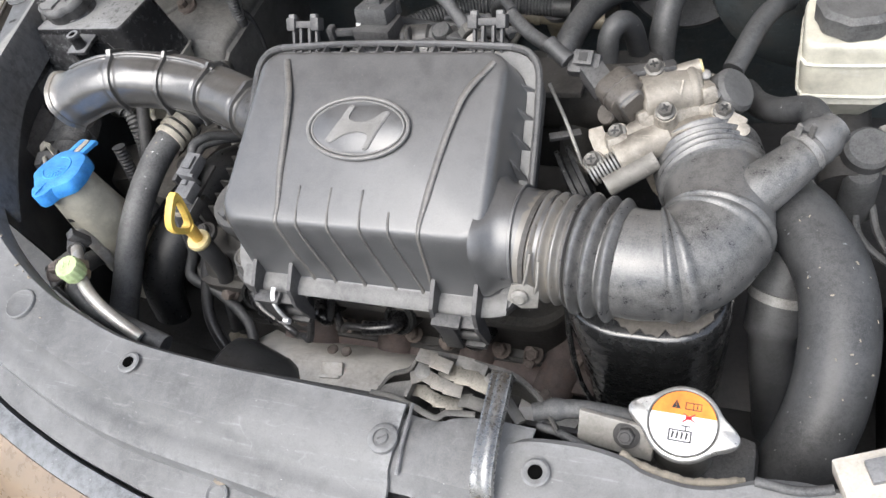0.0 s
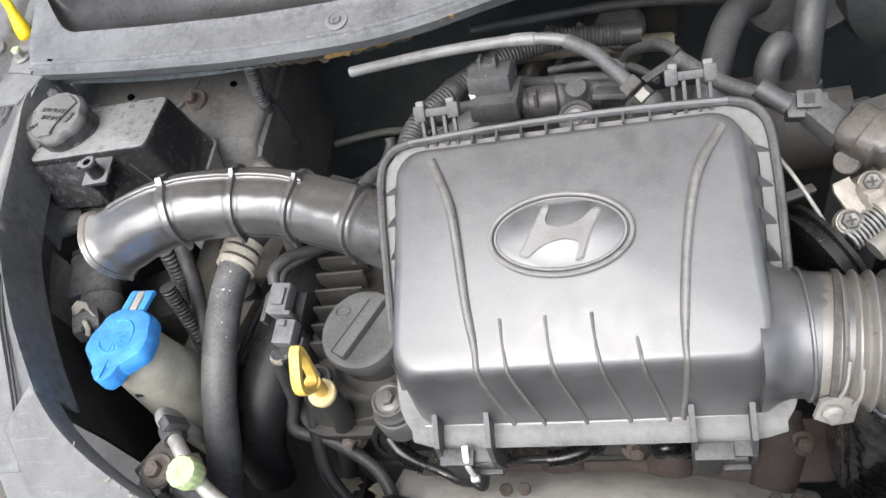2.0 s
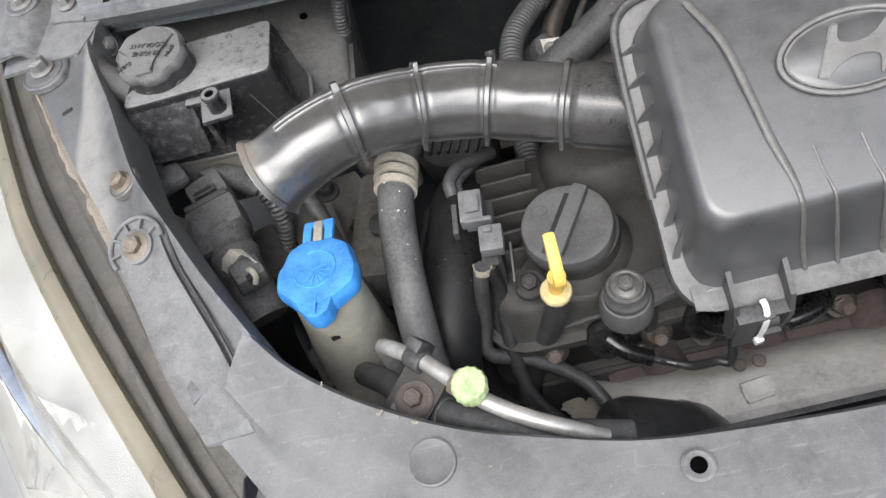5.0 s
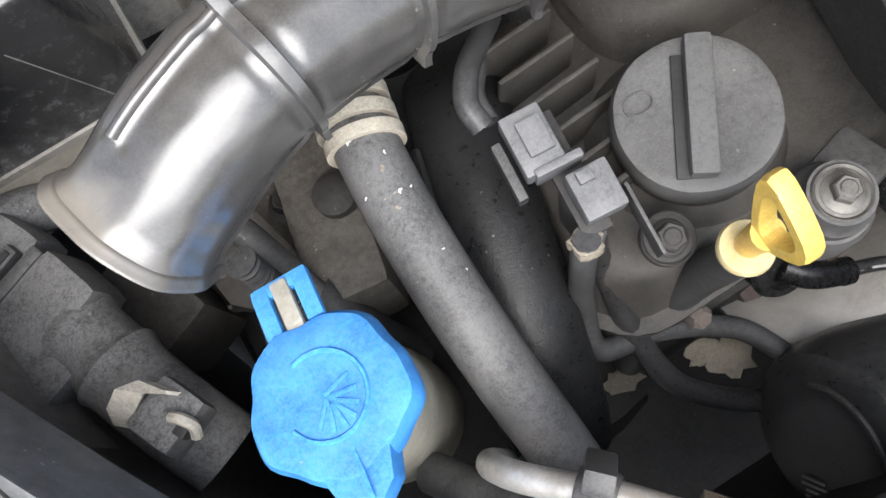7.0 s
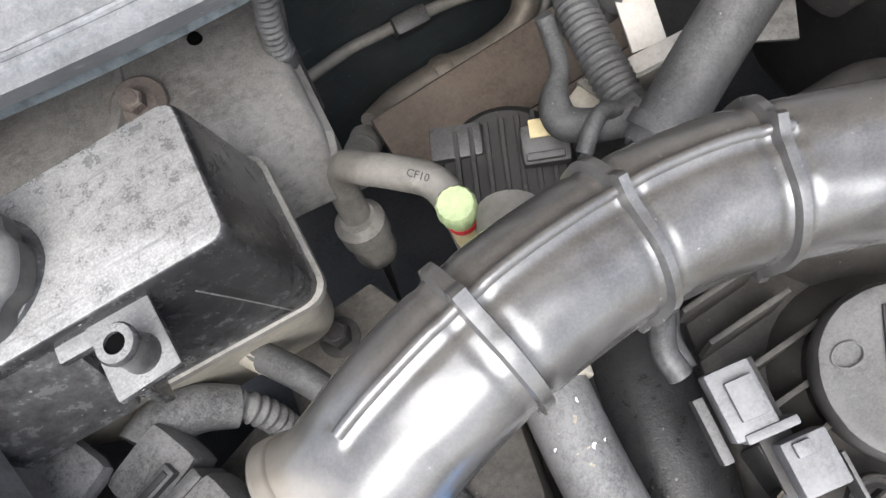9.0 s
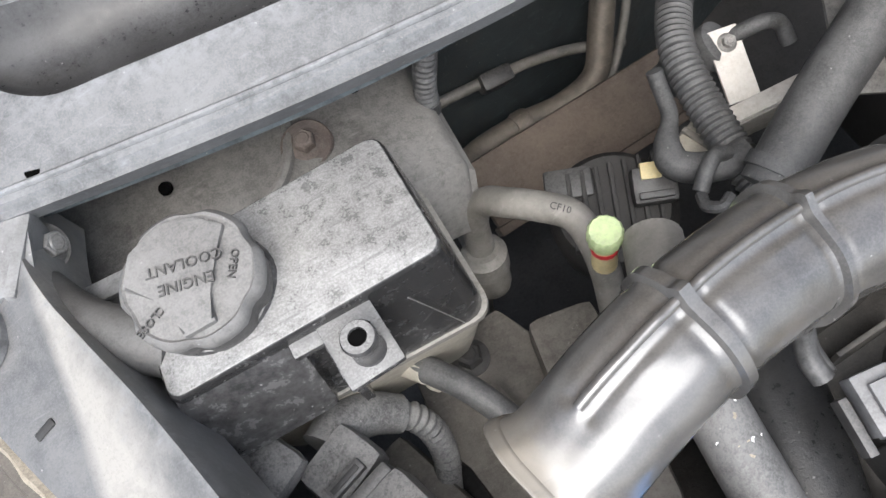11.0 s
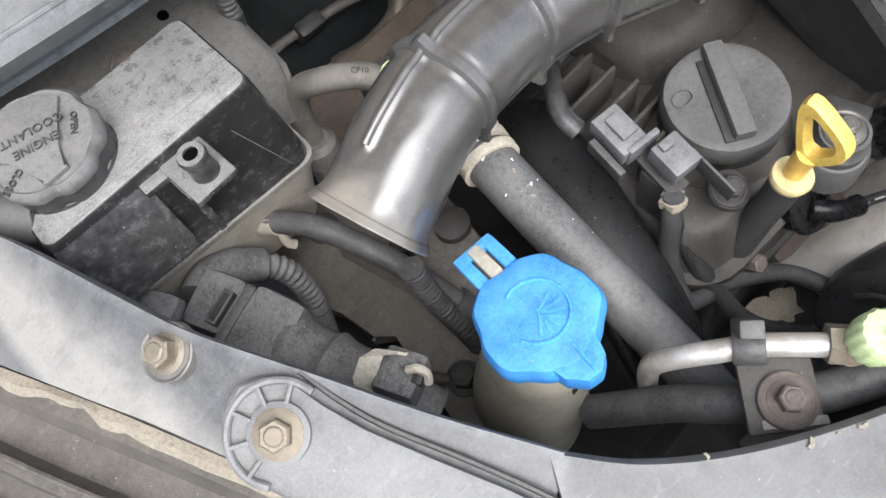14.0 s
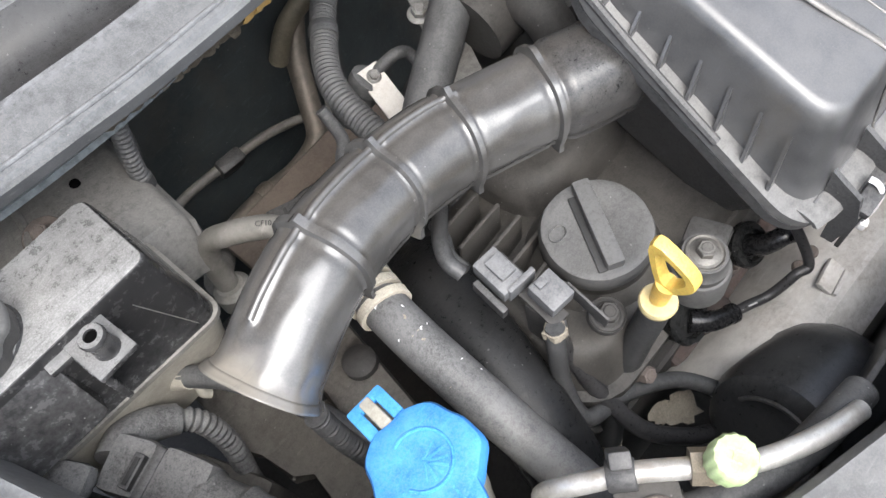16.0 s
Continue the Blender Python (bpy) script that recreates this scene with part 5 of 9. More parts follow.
for size, at, turn, tilt, bev in (((0.050, 0.010, 0.007), (0.2130, 0.4835, 0.8085), 20, -30, 0.0025), ((0.012, 0.024, 0.014), (0.2310, 0.5000, 0.8150), 26, -25, 0.005), ((0.040, 0.028, 0.018), (0.1870, 0.4745, 0.7900), 28, -25, 0.006),
                                  ((0.016, 0.018, 0.012), (0.1740, 0.4640, 0.8000), 24, -25, 0.004), ((0.014, 0.010, 0.020), (0.2340, 0.4870, 0.8040), 20, -25, 0.004), ((0.018, 0.012, 0.010), (0.1950, 0.4800, 0.8105), 28, -30, 0.003)):
    part("casting_lug", block(size, pose(at[0], at[1], at[2], tilt, 0, turn), bev), cast_alu, tb)
part("shaft_boss", tube([(0.200, 0.5060, 0.8200), (0.2120, 0.5095, 0.8235), (0.2265, 0.5130, 0.8262)], 0.0056, 20, 4), cast_alu, tb)
part("boss_end", lathe([(0.0050, -0.002), (0.0052, 0.0004), (0.0044, 0.0016)], (0.2265, 0.5130, 0.8262), (0.95, 0.28, 0.2), 20), pale_yellow, tb, "pale yellow plug in the boss")
part("front_boss", tube([(0.1795, 0.4685, 0.7995), (0.1890, 0.4740, 0.8030), (0.2020, 0.4815, 0.8065)], 0.0066, 20, 4), cast_alu, tb)
part("brass_disc", lathe([(0.0052, -0.001), (0.0052, 0.0008), (0.0036, 0.0010), (0.0030, 0.0002), (0.0012, 0.0004)], (0.1794, 0.4684, 0.7994), (-0.85, -0.5, -0.2), 22), rusty, tb, "brown brass disc")
part("spring_boss", tube([(0.1755, 0.4530, 0.7920), (0.190, 0.4620, 0.7950), (0.2080, 0.4730, 0.7980)], 0.0125, 20, 5), cast_alu, tb)
part("rear_plate", block((0.040, 0.014, 0.004), pose(0.1900, 0.5085, 0.8270, -20, 0, 14), 0.0012), box_plastic, tb, "dark gasket plate")
part("linkage_tube", tube([(0.1715, 0.4325, 0.7850), (0.185, 0.4410, 0.7890), (0.2030, 0.4530, 0.7935)], 0.0076, 18, 5), dull_alu, tb)
part("stop_arm", prism([(-0.006, -0.017), (0.006, -0.017), (0.007, -0.004), (0.0045, 0.001), (0.0060, 0.006), (-0.0045, 0.007), (-0.0065, 0.002)], -0.002, 0.002, on_throttle((0.1610, 0.4640, 0.8050), 0.004, -8), 0.0008), cast_alu, tb, "beige metal stop arm")
for at, axis, post in (((0.208, 0.4715, 0.8230), (0.05, -0.3, 1), 0.034), ((0.2445, 0.4840, 0.8125), (0.2, -0.3, 1), 0.012), ((0.1960, 0.5060, 0.8310), (0, -0.3, 1), 0.012), ((0.1600, 0.4460, 0.7975), (-0.1, -0.5, 1), 0.006), ((0.1745, 0.4660, 0.8060), (-0.2, -0.5, 1), 0.010)):
    sc = part("screw", lathe([(0.0068, -0.0015), (0.0068, 0.0006), (0.0056, 0.0012)], at, axis, 24), screw_steel, tb, "dark steel cross-head screw")
    part("screw_head", lathe([(0.0054, 0.001), (0.0054, 0.0042), (0.0046, 0.0052), (0.0034, 0.0046)], at, axis, 6, None, 12), screw_steel, sc)
    top = Vector(at) + Vector(axis).normalized() * 0.0050
    for turn in (20, 110):
        part("slot", block((0.0056, 0.0013, 0.0008), Matrix.Translation(top) @ axes(axis) @ Matrix.Rotation(radians(turn), 4, "Z"), 0), print_slot_black, sc)
    part("post", lathe([(0.0092, 0), (0.0076, post)], Vector(at) - Vector(axis).normalized() * (post + 0.0015), axis, 20), cast_alu, tb)
SX = Vector((-0.68, 0.72, 0.10)).normalized()
SU = Vector((0.0, -0.47, 0.88))
SU = (SU - SX * SU.dot(SX)).normalized()
SW = SU.cross(SX)


def sensor_rings(stages):
    """Rounded sections of the sensor: distance along its axis, half width, half height, corner radius."""
    return [[Vector((0.1865, 0.4800, 0.8165)) + SX * d + SW * u + SU * v for u, v in rrect(hw, hh, r, 6)] for d, hw, hh, r in stages]


sensor = part("position_sensor", loft(sensor_rings([(0.0050, 0.0120, 0.0135, 0.0070), (0.0062, 0.0142, 0.0158, 0.0100), (0.0250, 0.0150, 0.0158, 0.0100), (0.0285, 0.0138, 0.0145, 0.0090), (0.0305, 0.0105, 0.0110, 0.0070)])), sensor_brown, tb, "brownish black throttle position sensor")
part("sensor_cap", loft(sensor_rings([(-0.0022, 0.0076, 0.0142, 0.0030), (-0.001, 0.0086, 0.0152, 0.0038), (0.0055, 0.0104, 0.0165, 0.0064), (0.0072, 0.0110, 0.0165, 0.0070)])), sensor_brown, sensor)
part("sensor_rim", loft(sensor_rings([(-0.0006, 0.0090, 0.0156, 0.0040), (0.0006, 0.0094, 0.0160, 0.0044), (0.0018, 0.0092, 0.0157, 0.0042)])), cap_plastic, sensor)
part("sensor_line", loft(sensor_rings([(0.0150, 0.0142, 0.0156, 0.0098), (0.0158, 0.0153, 0.0163, 0.0102), (0.0166, 0.0142, 0.0156, 0.0098)])), sensor_brown, sensor)
part("sensor_ear", lathe([(0.0075, -0.004), (0.0080, 0.0), (0.0070, 0.0015)], (0.1640, 0.4830, 0.8070), (-0.5, -0.6, 0.6), 22), sensor_brown, sensor)
part("plug_socket", block((0.018, 0.026, 0.014), Matrix.Translation((0.1555, 0.5035, 0.8215)) @ pose(0, 0, 0, 18, 0, 42), 0.003), box_plastic, sensor)
plug = part("plug", block((0.024, 0.016, 0.013), on_throttle((0.1450, 0.5110, 0.8300), 0.004, -38), 0.003), box_plastic, tb, "black electrical plug")
part("plug_latch", block((0.014, 0.011, 0.003), on_throttle((0.1450, 0.5120, 0.8330), -0.004, -38), 0.001), box_plastic, plug)
part("plug_window", block((0.006, 0.006, 0.001), on_throttle((0.1450, 0.5120, 0.8330), -0.0058, -38), 0), print_slot_black, plug)
part("plug_wire_end", tube([(0.118, 0.520, 0.842), (0.126, 0.514, 0.838), (0.134, 0.509, 0.834)], 0.0062, 12, 4), rubber, plug)
e0, e1 = Vector((0.1585, 0.4400, 0.7880)), Vector((0.1815, 0.4530, 0.7945))
along_e = (e1 - e0).to_track_quat("Z", "Y").to_matrix()
coil = [e0.lerp(e1, k / 70) + along_e @ Vector((0.0082 * math.cos(k * 0.9), 0.0082 * math.sin(k * 0.9), 0)) for k in range(71)]
part("return_spring", tube(coil, 0.0008, 6, 2), tinplate, tb, "steel return spring")
part("spring_core", tube([e0, e0.lerp(e1, 0.5), e1], 0.0058, 12, 3), bay_dark, tb)
wheel = lathe([(0.020, -0.008), (0.038, -0.006), (0.038, -0.003), (0.033, -0.002), (0.033, 0.002), (0.038, 0.003), (0.038, 0.006), (0.026, 0.008)], (0.1500, 0.4440, 0.7620), (0.84, 0.48, 0.20), 40)
part("cable_wheel", wheel, deep_black, tb, "black throttle cable wheel")
part("wheel_stop", block((0.024, 0.006, 0.004), pose(0.135, 0.470, 0.797, 10, 10, 25), 0.001), black_plastic, tb)
for at in ((0.2300, 0.5085, 0.8225), (0.2380, 0.4960, 0.8160)):
    part("plug_screw", lathe([(0.0036, -0.004), (0.0038, 0.0006), (0.0022, 0.0018)], at, TN, 14), zinc, tb)
part("cast_rib", tube([(0.2140, 0.4850, 0.8150), (0.2160, 0.4890, 0.8235), (0.2170, 0.4960, 0.8285)], 0.0013, 8, 4), cast_alu, tb)
part("idle_valve", lathe([(0.015, -0.014), (0.0165, -0.010), (0.0165, 0.002), (0.014, 0.005), (0.006, 0.006)], (0.2490, 0.5080, 0.8080), (0.70, -0.10, 0.70), 28), cap_plastic, tb, "black textured idle valve cap")
part("side_lug", block((0.016, 0.014, 0.010), on_throttle((0.2520, 0.4770, 0.8070), 0.004, 30), 0.003), cast_alu, tb)
part("bleed_screw", lathe([(0.0042, -0.002), (0.0044, 0.004), (0.002, 0.005)], (0.2580, 0.4725, 0.8050), (0.2, -0.5, 1), 12), cast_alu, tb)
pipe_steel = surface("dull_cable_steel", (0.28, 0.27, 0.25), 0.5, metal=0.3, dust=DUST, amount=0.3, scale=60)
cab = thing("throttle_cable", (0.135, 0.47, 0.79), "bare steel throttle cable", "cable")
part("cable", tube([(0.118, 0.505, 0.815), (0.135, 0.478, 0.803), (0.150, 0.452, 0.785), (0.158, 0.438, 0.768)], 0.0014, 8, 6), pipe_steel, cab)
part("sheath", tube([(0.158, 0.440, 0.764), (0.146, 0.455, 0.776), (0.135, 0.470, 0.772), (0.128, 0.49, 0.75)], 0.0034, 8, 6), cable_black, cab)

# ---- engine under the box ----
head = thing("valve_cover", (-0.06, 0.46, 0.6), "brown-grey dusty valve cover with ribs", "valve cover")
cover_low = [Vector((-0.055 + x, 0.465 + y, 0.662)) for x, y in rrect(0.188, 0.080, 0.030, 6)]
cover_top = [Vector((-0.055 + x, 0.467 + y, 0.690 - 0.05 * y)) for x, y in rrect(0.178, 0.070, 0.028, 6)]
part("cover_shell", dome(cover_low, cover_top, 0.3, 0.06), valve_plastic, head)
part("cover_flange", loft([[Vector((-0.055 + x, 0.463 + y, z)) for x, y in rrect(0.192, 0.085, 0.034, 6)] for z in (0.656, 0.664)]), valve_plastic, head)
part("cylinder_head", loft([[Vector((-0.055 + x, 0.465 + y, z)) for x, y in rrect(0.188 + g, 0.078 + g, 0.026, 6)] for z, g in ((0.560, 0.006), (0.600, 0.006), (0.604, 0.0), (0.656, 0.0))]), head_dark, head, "dark oily cylinder head")
for k in range(6):
    part("rib", block((0.040, 0.0026, 0.034), pose(-0.2070 + 0.0015 * k, 0.5150 - 0.0160 * k, 0.6990, 0, 6, 4), 0.0009), valve_plastic, head)
part("rib_floor", block((0.044, 0.100, 0.010), pose(-0.2070, 0.476, 0.681, 0, 6, 0), 0.003), bay_dark, head)
part("filler_neck", lathe([(0.045, 0), (0.040, 0.012), (0.034, 0.018), (0.033, 0.032)], (-0.167, 0.440, 0.686), (0, -0.05, 1), 32), valve_plastic, head)
hump_low = [Vector((-0.120 + x, 0.515 + y, 0.675)) for x, y in rrect(0.060, 0.050, 0.040, 6)]
hump_top = [Vector((-0.120 + x, 0.518 + y, 0.716 + 0.1 * x)) for x, y in rrect(0.048, 0.036, 0.034, 6)]
part("hump", dome(hump_low, hump_top, 0.5, 0.25), valve_plastic, head)
BOSS = Vector((-0.1445, 0.3815, 0.7215))
boss = part("bolt_boss", lathe([(0.0190, -0.036), (0.0185, -0.018), (0.0168, -0.015), (0.0155, -0.0145), (0.0155, -0.009), (0.0138, -0.007), (0.0130, 0.0)], BOSS, (0, -0.04, 1), 30), cap_plastic, head, "dusty rubber mounting grommet")
put_bolt(boss, BOSS, (0, -0.05, 1), 0.0056, 0.005, 0.0085, 0.0115, screw_steel, label="dull steel bolt with washer")
part("boss_web", block((0.034, 0.026, 0.008), pose(-0.1250, 0.3900, 0.6930, -6, 4, 14), 0.003), cap_plastic, head)
part("boss_web", block((0.010, 0.020, 0.030), pose(-0.1300, 0.3850, 0.6720, -6, 4, 14), 0.003), head_dark, head)

cap = thing("oil_filler_cap", (-0.167, 0.439, 0.715), "dusty black plastic oil filler cap with a grip bar", "oil cap")


def grip(a, h):
    return 1.0 + 0.012 * (1 if int((a / (2 * math.pi)) * 8 + 0.2) % 2 else 0)


CAPAX = (-0.03, -0.06, 1)
part("cap_body", lathe([(0.0318, 0.0), (0.0332, 0.003), (0.0332, 0.011), (0.0318, 0.0155), (0.029, 0.0165), (0.026, 0.0158)], (-0.1700, 0.4375, 0.714), CAPAX, 48, None, 0, grip), cap_plastic, cap)
part("grip_bar", block((0.0110, 0.057, 0.009), Matrix.Translation((-0.1690, 0.4375, 0.7325)) @ axes(CAPAX) @ Matrix.Rotation(radians(-6), 4, "Z"), 0.0022), cap_plastic, cap)
# dark strip laid on the cap as the shadow beside the grip bar
part("dark_groove_strip", block((0.0055, 0.050, 0.0016), Matrix.Translation((-0.1770, 0.4385, 0.7305)) @ axes(CAPAX) @ Matrix.Rotation(radians(-6), 4, "Z"), 0.0004), print_slot_black, cap)
part("mark", tube([Vector((-0.187 + 0.006 * math.cos(a), 0.452 + 0.0045 * math.sin(a), 0.7312)) for a in [radians(40 * k) for k in range(10)]], 0.0005, 6, 2, cap=False), cap_plastic, cap)

dip = thing("dipstick", (-0.191, 0.383, 0.70), "yellow plastic oil dipstick handle in its tube", "dipstick")
corner = [Vector((0, 0.3970, 0.7985)), Vector((0, 0.3600, 0.7755)), Vector((0, 0.3835, 0.7440))]
outline = []
for k, c in enumerate(corner):
    a, b = corner[k - 1], corner[(k + 1) % 3]
    p, q = c.lerp(a, 0.40), c.lerp(b, 0.40)
    outline += [p * (1 - f) ** 2 + c * 2 * f * (1 - f) + q * f * f for f in (0, 0.2, 0.4, 0.6, 0.8, 1)]
mid = sum(outline, Vector()) / len(outline)
hollow = [p.lerp(mid, 0.33) for p in outline]
side = Vector((0.0036, 0, 0))
at_x = Vector((-0.1880, 0, 0))
rings = [[p + at_x - side for p in outline], [p.lerp(mid, -0.04) + at_x - side * 0.6 for p in outline], [p.lerp(mid, -0.04) + at_x + side * 0.6 for p in outline], [p + at_x + side for p in outline],
         [p + at_x + side for p in hollow], [p + at_x - side for p in hollow]]
part("handle_loop", loft(rings + rings[:1], False), yellow, dip)
lettering("ENG OIL", 0.0052, Matrix.Translation((-0.1912, 0.3790, 0.7850)) @ Matrix(((0, 0, -1), (-0.817, 0.577, 0), (-0.577, -0.817, 0))).to_4x4(), pale_yellow, dip, 0.0003)
part("stem", tube([(-0.1885, 0.381, 0.757), (-0.189, 0.3825, 0.748), (-0.190, 0.383, 0.738)], lambda s, t: 0.0062 - 0.0012 * s / t, 14, 4), yellow, dip)
part("collar", lathe([(0.0060, -0.008), (0.0100, -0.003), (0.0108, 0.001), (0.0100, 0.0028), (0.006, 0.0022)], (-0.1905, 0.3830, 0.7345), (0.05, -0.1, 1), 24), pale_yellow, dip, "cream plastic collar")
part("guide_tube", tube([(-0.1905, 0.383, 0.733), (-0.1915, 0.385, 0.71), (-0.197, 0.388, 0.68), (-0.212, 0.388, 0.64), (-0.23, 0.38, 0.58)], 0.0088, 14, 6), rubber, dip)

torn = thing("torn_liner", (-0.17, 0.36, 0.58), "torn beige scraps of liner above the heat shield", "liner scrap")
for k, (x, y, z, r) in enumerate(((-0.186, 0.352, 0.588, 0.014), (-0.196, 0.362, 0.584, 0.010), (-0.236, 0.374, 0.560, 0.012))):
    rim_loop = [Vector((x + r * math.cos(a) * (1 + 0.5 * noise.noise(Vector((k * 2.3, 3 * math.cos(a), 3 * math.sin(a))))), y + 0.7 * r * math.sin(a) * (1 + 0.5 * noise.noise(Vector((k * 5.3, 3 * math.cos(a), 3 * math.sin(a))))), z + 0.005 * math.sin(2 * a + k))) for a in [2 * math.pi * j / 18 for j in range(18)]]
    part("scrap", loft([[p - Vector((0, 0, 0.0012)) for p in rim_loop], rim_loop]), putty, torn)
# exhaust side
mani = thing("exhaust_manifold", (0.0, 0.38, 0.5), "rust-brown cast iron exhaust manifold", "exhaust manifold")
part("casting", block((0.33, 0.05, 0.05), pose(0.0, 0.392, 0.575, 25), 0.010), manifold_rust, mani)
for x in (-0.12, -0.04, 0.045, 0.125):
    part("runner", tube([(x, 0.41, 0.60), (x, 0.385, 0.592), (x * 0.9, 0.36, 0.57), (x * 0.8, 0.345, 0.53)], 0.019, 16, 5), manifold_rust, mani)
for x in (-0.135, -0.085, -0.062, -0.015, 0.018, 0.07, 0.10, 0.14):
    put_bolt(mani, (x, 0.383, 0.614 - 0.006 * (x > 0)), (0, -0.6, 1), 0.0062, 0.008, 0.009, material=rusty, spin=int(x * 900))
shield = thing("heat_shield", (0.0, 0.33, 0.5), "dusty beige steel exhaust heat shield with rust spots", "heat shield")
SH = [(-0.175, 0.395, 0.566), (-0.150, 0.378, 0.580), (-0.06, 0.376, 0.588), (0.03, 0.373, 0.586), (0.10, 0.366, 0.580), (0.150, 0.360, 0.565)]
lines = [moved(SH, 0, 0.004, -0.010), SH, moved(SH, 0, -0.018, 0.024), moved(SH, 0, -0.042, 0.046), moved(SH, 0, -0.066, 0.048), moved(SH, 0, -0.088, 0.030), moved(SH, 0, -0.10, -0.06)]
part("shield_panel", sheet(rail_rows(lines), 0.0025), shield_steel, shield)
for x, y, z in ((-0.069, 0.334, 0.6345), (0.118, 0.325, 0.632)):
    br = part("bracket", block((0.022, 0.012, 0.004), pose(x, y - 0.010, z + 0.003, 30, 0, 6), 0.0012), shield_steel, shield)
    part("tab_edge", block((0.020, 0.003, 0.010), pose(x, y - 0.017, z - 0.001, 10, 0, 6), 0.001), shield_steel, br)
    for dx in (-0.006, 0.008):
        part("rivet", lathe([(0.005, 0), (0.005, 0.002), (0.0036, 0.0032)], (x + dx, y + 0.008, z + 0.0035), (0, 0.2, 1), 14), rusty, br)
block_ob = thing("engine_block", (-0.05, 0.45, 0.4), "grimy dark engine block below the valve cover", "engine block")
part("block_body", block((0.36, 0.20, 0.27), pose(-0.04, 0.475, 0.465), 0.012), bay_dark, block_ob)
part("gearbox", block((0.20, 0.24, 0.20), pose(-0.33, 0.47, 0.47, 0, 8, 0), 0.03), bay_dark, block_ob)
part("intake_side", block((0.25, 0.10, 0.16), pose(0.06, 0.60, 0.65, 0, 0, 0), 0.02), bay_dark, block_ob)
part("right_side", block((0.14, 0.22, 0.2), pose(0.30, 0.47, 0.50), 0.03), bay_dark, block_ob)

# spark plug leads
boot_rubber = surface("glossy_black_boot_rubber", (0.008, 0.008, 0.009), 0.28, dust=(0.10, 0.10, 0.10), amount=0.06, scale=40, bump=0.05, grime=0.0, scuff=0.05, coat=0.2, haze=0.3)
leads = [[(-0.1610, 0.3850, 0.6480), (-0.1530, 0.3760, 0.6450), (-0.1420, 0.3700, 0.6400), (-0.1230, 0.3640, 0.6320), (-0.1080, 0.3570, 0.6310), (-0.0940, 0.3510, 0.6450), (-0.0840, 0.3495, 0.6680), (-0.080, 0.37, 0.71)],
         [(-0.0910, 0.3850, 0.6420), (-0.0880, 0.3760, 0.6480), (-0.0800, 0.3690, 0.6560), (-0.0720, 0.3680, 0.6700), (-0.066, 0.376, 0.695)],
         [(-0.0120, 0.3850, 0.6400), (-0.0135, 0.3740, 0.6450), (-0.0280, 0.3680, 0.6465), (-0.0430, 0.3670, 0.6460), (-0.0580, 0.3680, 0.6430), (-0.0720, 0.3740, 0.6420), (-0.085, 0.382, 0.655)],
         [(0.0560, 0.3850, 0.6300), (0.0540, 0.3750, 0.6380), (0.0440, 0.3720, 0.6500), (0.0360, 0.3740, 0.6620), (0.034, 0.382, 0.685)]]
for x, z in ((-0.201, 0.647), (-0.122, 0.635), (0.021, 0.610), (0.097, 0.598)):
    stud = part("head_stud", lathe([(0.0125, 0), (0.0120, 0.006), (0.0085, 0.008)], (x, 0.3880, z - 0.004), (0, -0.75, 0.65), 20), bay_dark, head)
    put_bolt(stud, (x, 0.3820, z + 0.001), (0, -0.75, 0.65), 0.0058, 0.010, 0.0080, material=rusty)
part("head_seam", tube([(-0.215, 0.3900, 0.660), (-0.166, 0.3890, 0.674), (-0.107, 0.3900, 0.676), (-0.04, 0.391, 0.672), (0.05, 0.391, 0.668)], 0.0026, 8, 5), valve_plastic, head)
for i, pts in enumerate(leads):
    pts = [(x, y - 0.011 * (k < len(pts) - 1), z + 0.017 * (k < len(pts) - 2)) for k, (x, y, z) in enumerate(pts)]
    lead = thing("plug_lead", pts[0], "black rubber spark plug lead with thick boot", "ignition lead", "spark plug leads")
    part("lead", tube(pts, 0.0034, 12, 8), cable_black, lead)
    cur = spline(pts, 10)
    boot = [p for p, s in zip(cur, along(cur)) if s < 0.040][::3]
    part("boot", tube(boot, lambda s, t: 0.0074 - 0.0016 * (s / t), 18, 3), boot_rubber, lead, "glossy black rubber boot")
    part("boot_lip", tube([boot[-1], boot[-1].lerp(boot[-2], 0.3), boot[-1].lerp(boot[-2], 0.6)], 0.0066, 18, 2), boot_rubber, lead)
    part("boot_ring", lathe([(0.0150, -0.002), (0.0156, 0.001), (0.0140, 0.0035), (0.0105, 0.004), (0.0100, 0.0)], Vector(pts[0]), (0, -0.75, 0.65), 26), deep_black, lead)
    part("plug_tube", lathe([(0.0145, -0.040), (0.0145, -0.002)], Vector(pts[0]), (0, -0.75, 0.65), 26), deep_black, lead)
    if i == 0:
        for j in (23, 25, 27, 31, 33):
            p, q = cur[j], cur[j + 1]
            mark((0.0032, 0.0011), Matrix.Translation(p + Vector((-0.002, -0.001, 0.0034))) @ (q - p).to_track_quat("X", "Z").to_matrix().to_4x4(), print_grey, lead)


# ---- air intake snorkel ----
snork = thing("intake_snorkel", (-0.25, 0.49, 0.77), "glossy black moulded plastic air intake snorkel with raised bands", "air duct")
SN = [(-0.104, 0.470, 0.791), (-0.128, 0.478, 0.7925), (-0.155, 0.489, 0.7945), (-0.185, 0.500, 0.797), (-0.215, 0.508, 0.8015), (-0.245, 0.510, 0.8065), (-0.275, 0.507, 0.8125), (-0.300, 0.502, 0.8155),
      (-0.325, 0.4955, 0.8130), (-0.346, 0.489, 0.8070), (-0.3605, 0.4855, 0.8025)]


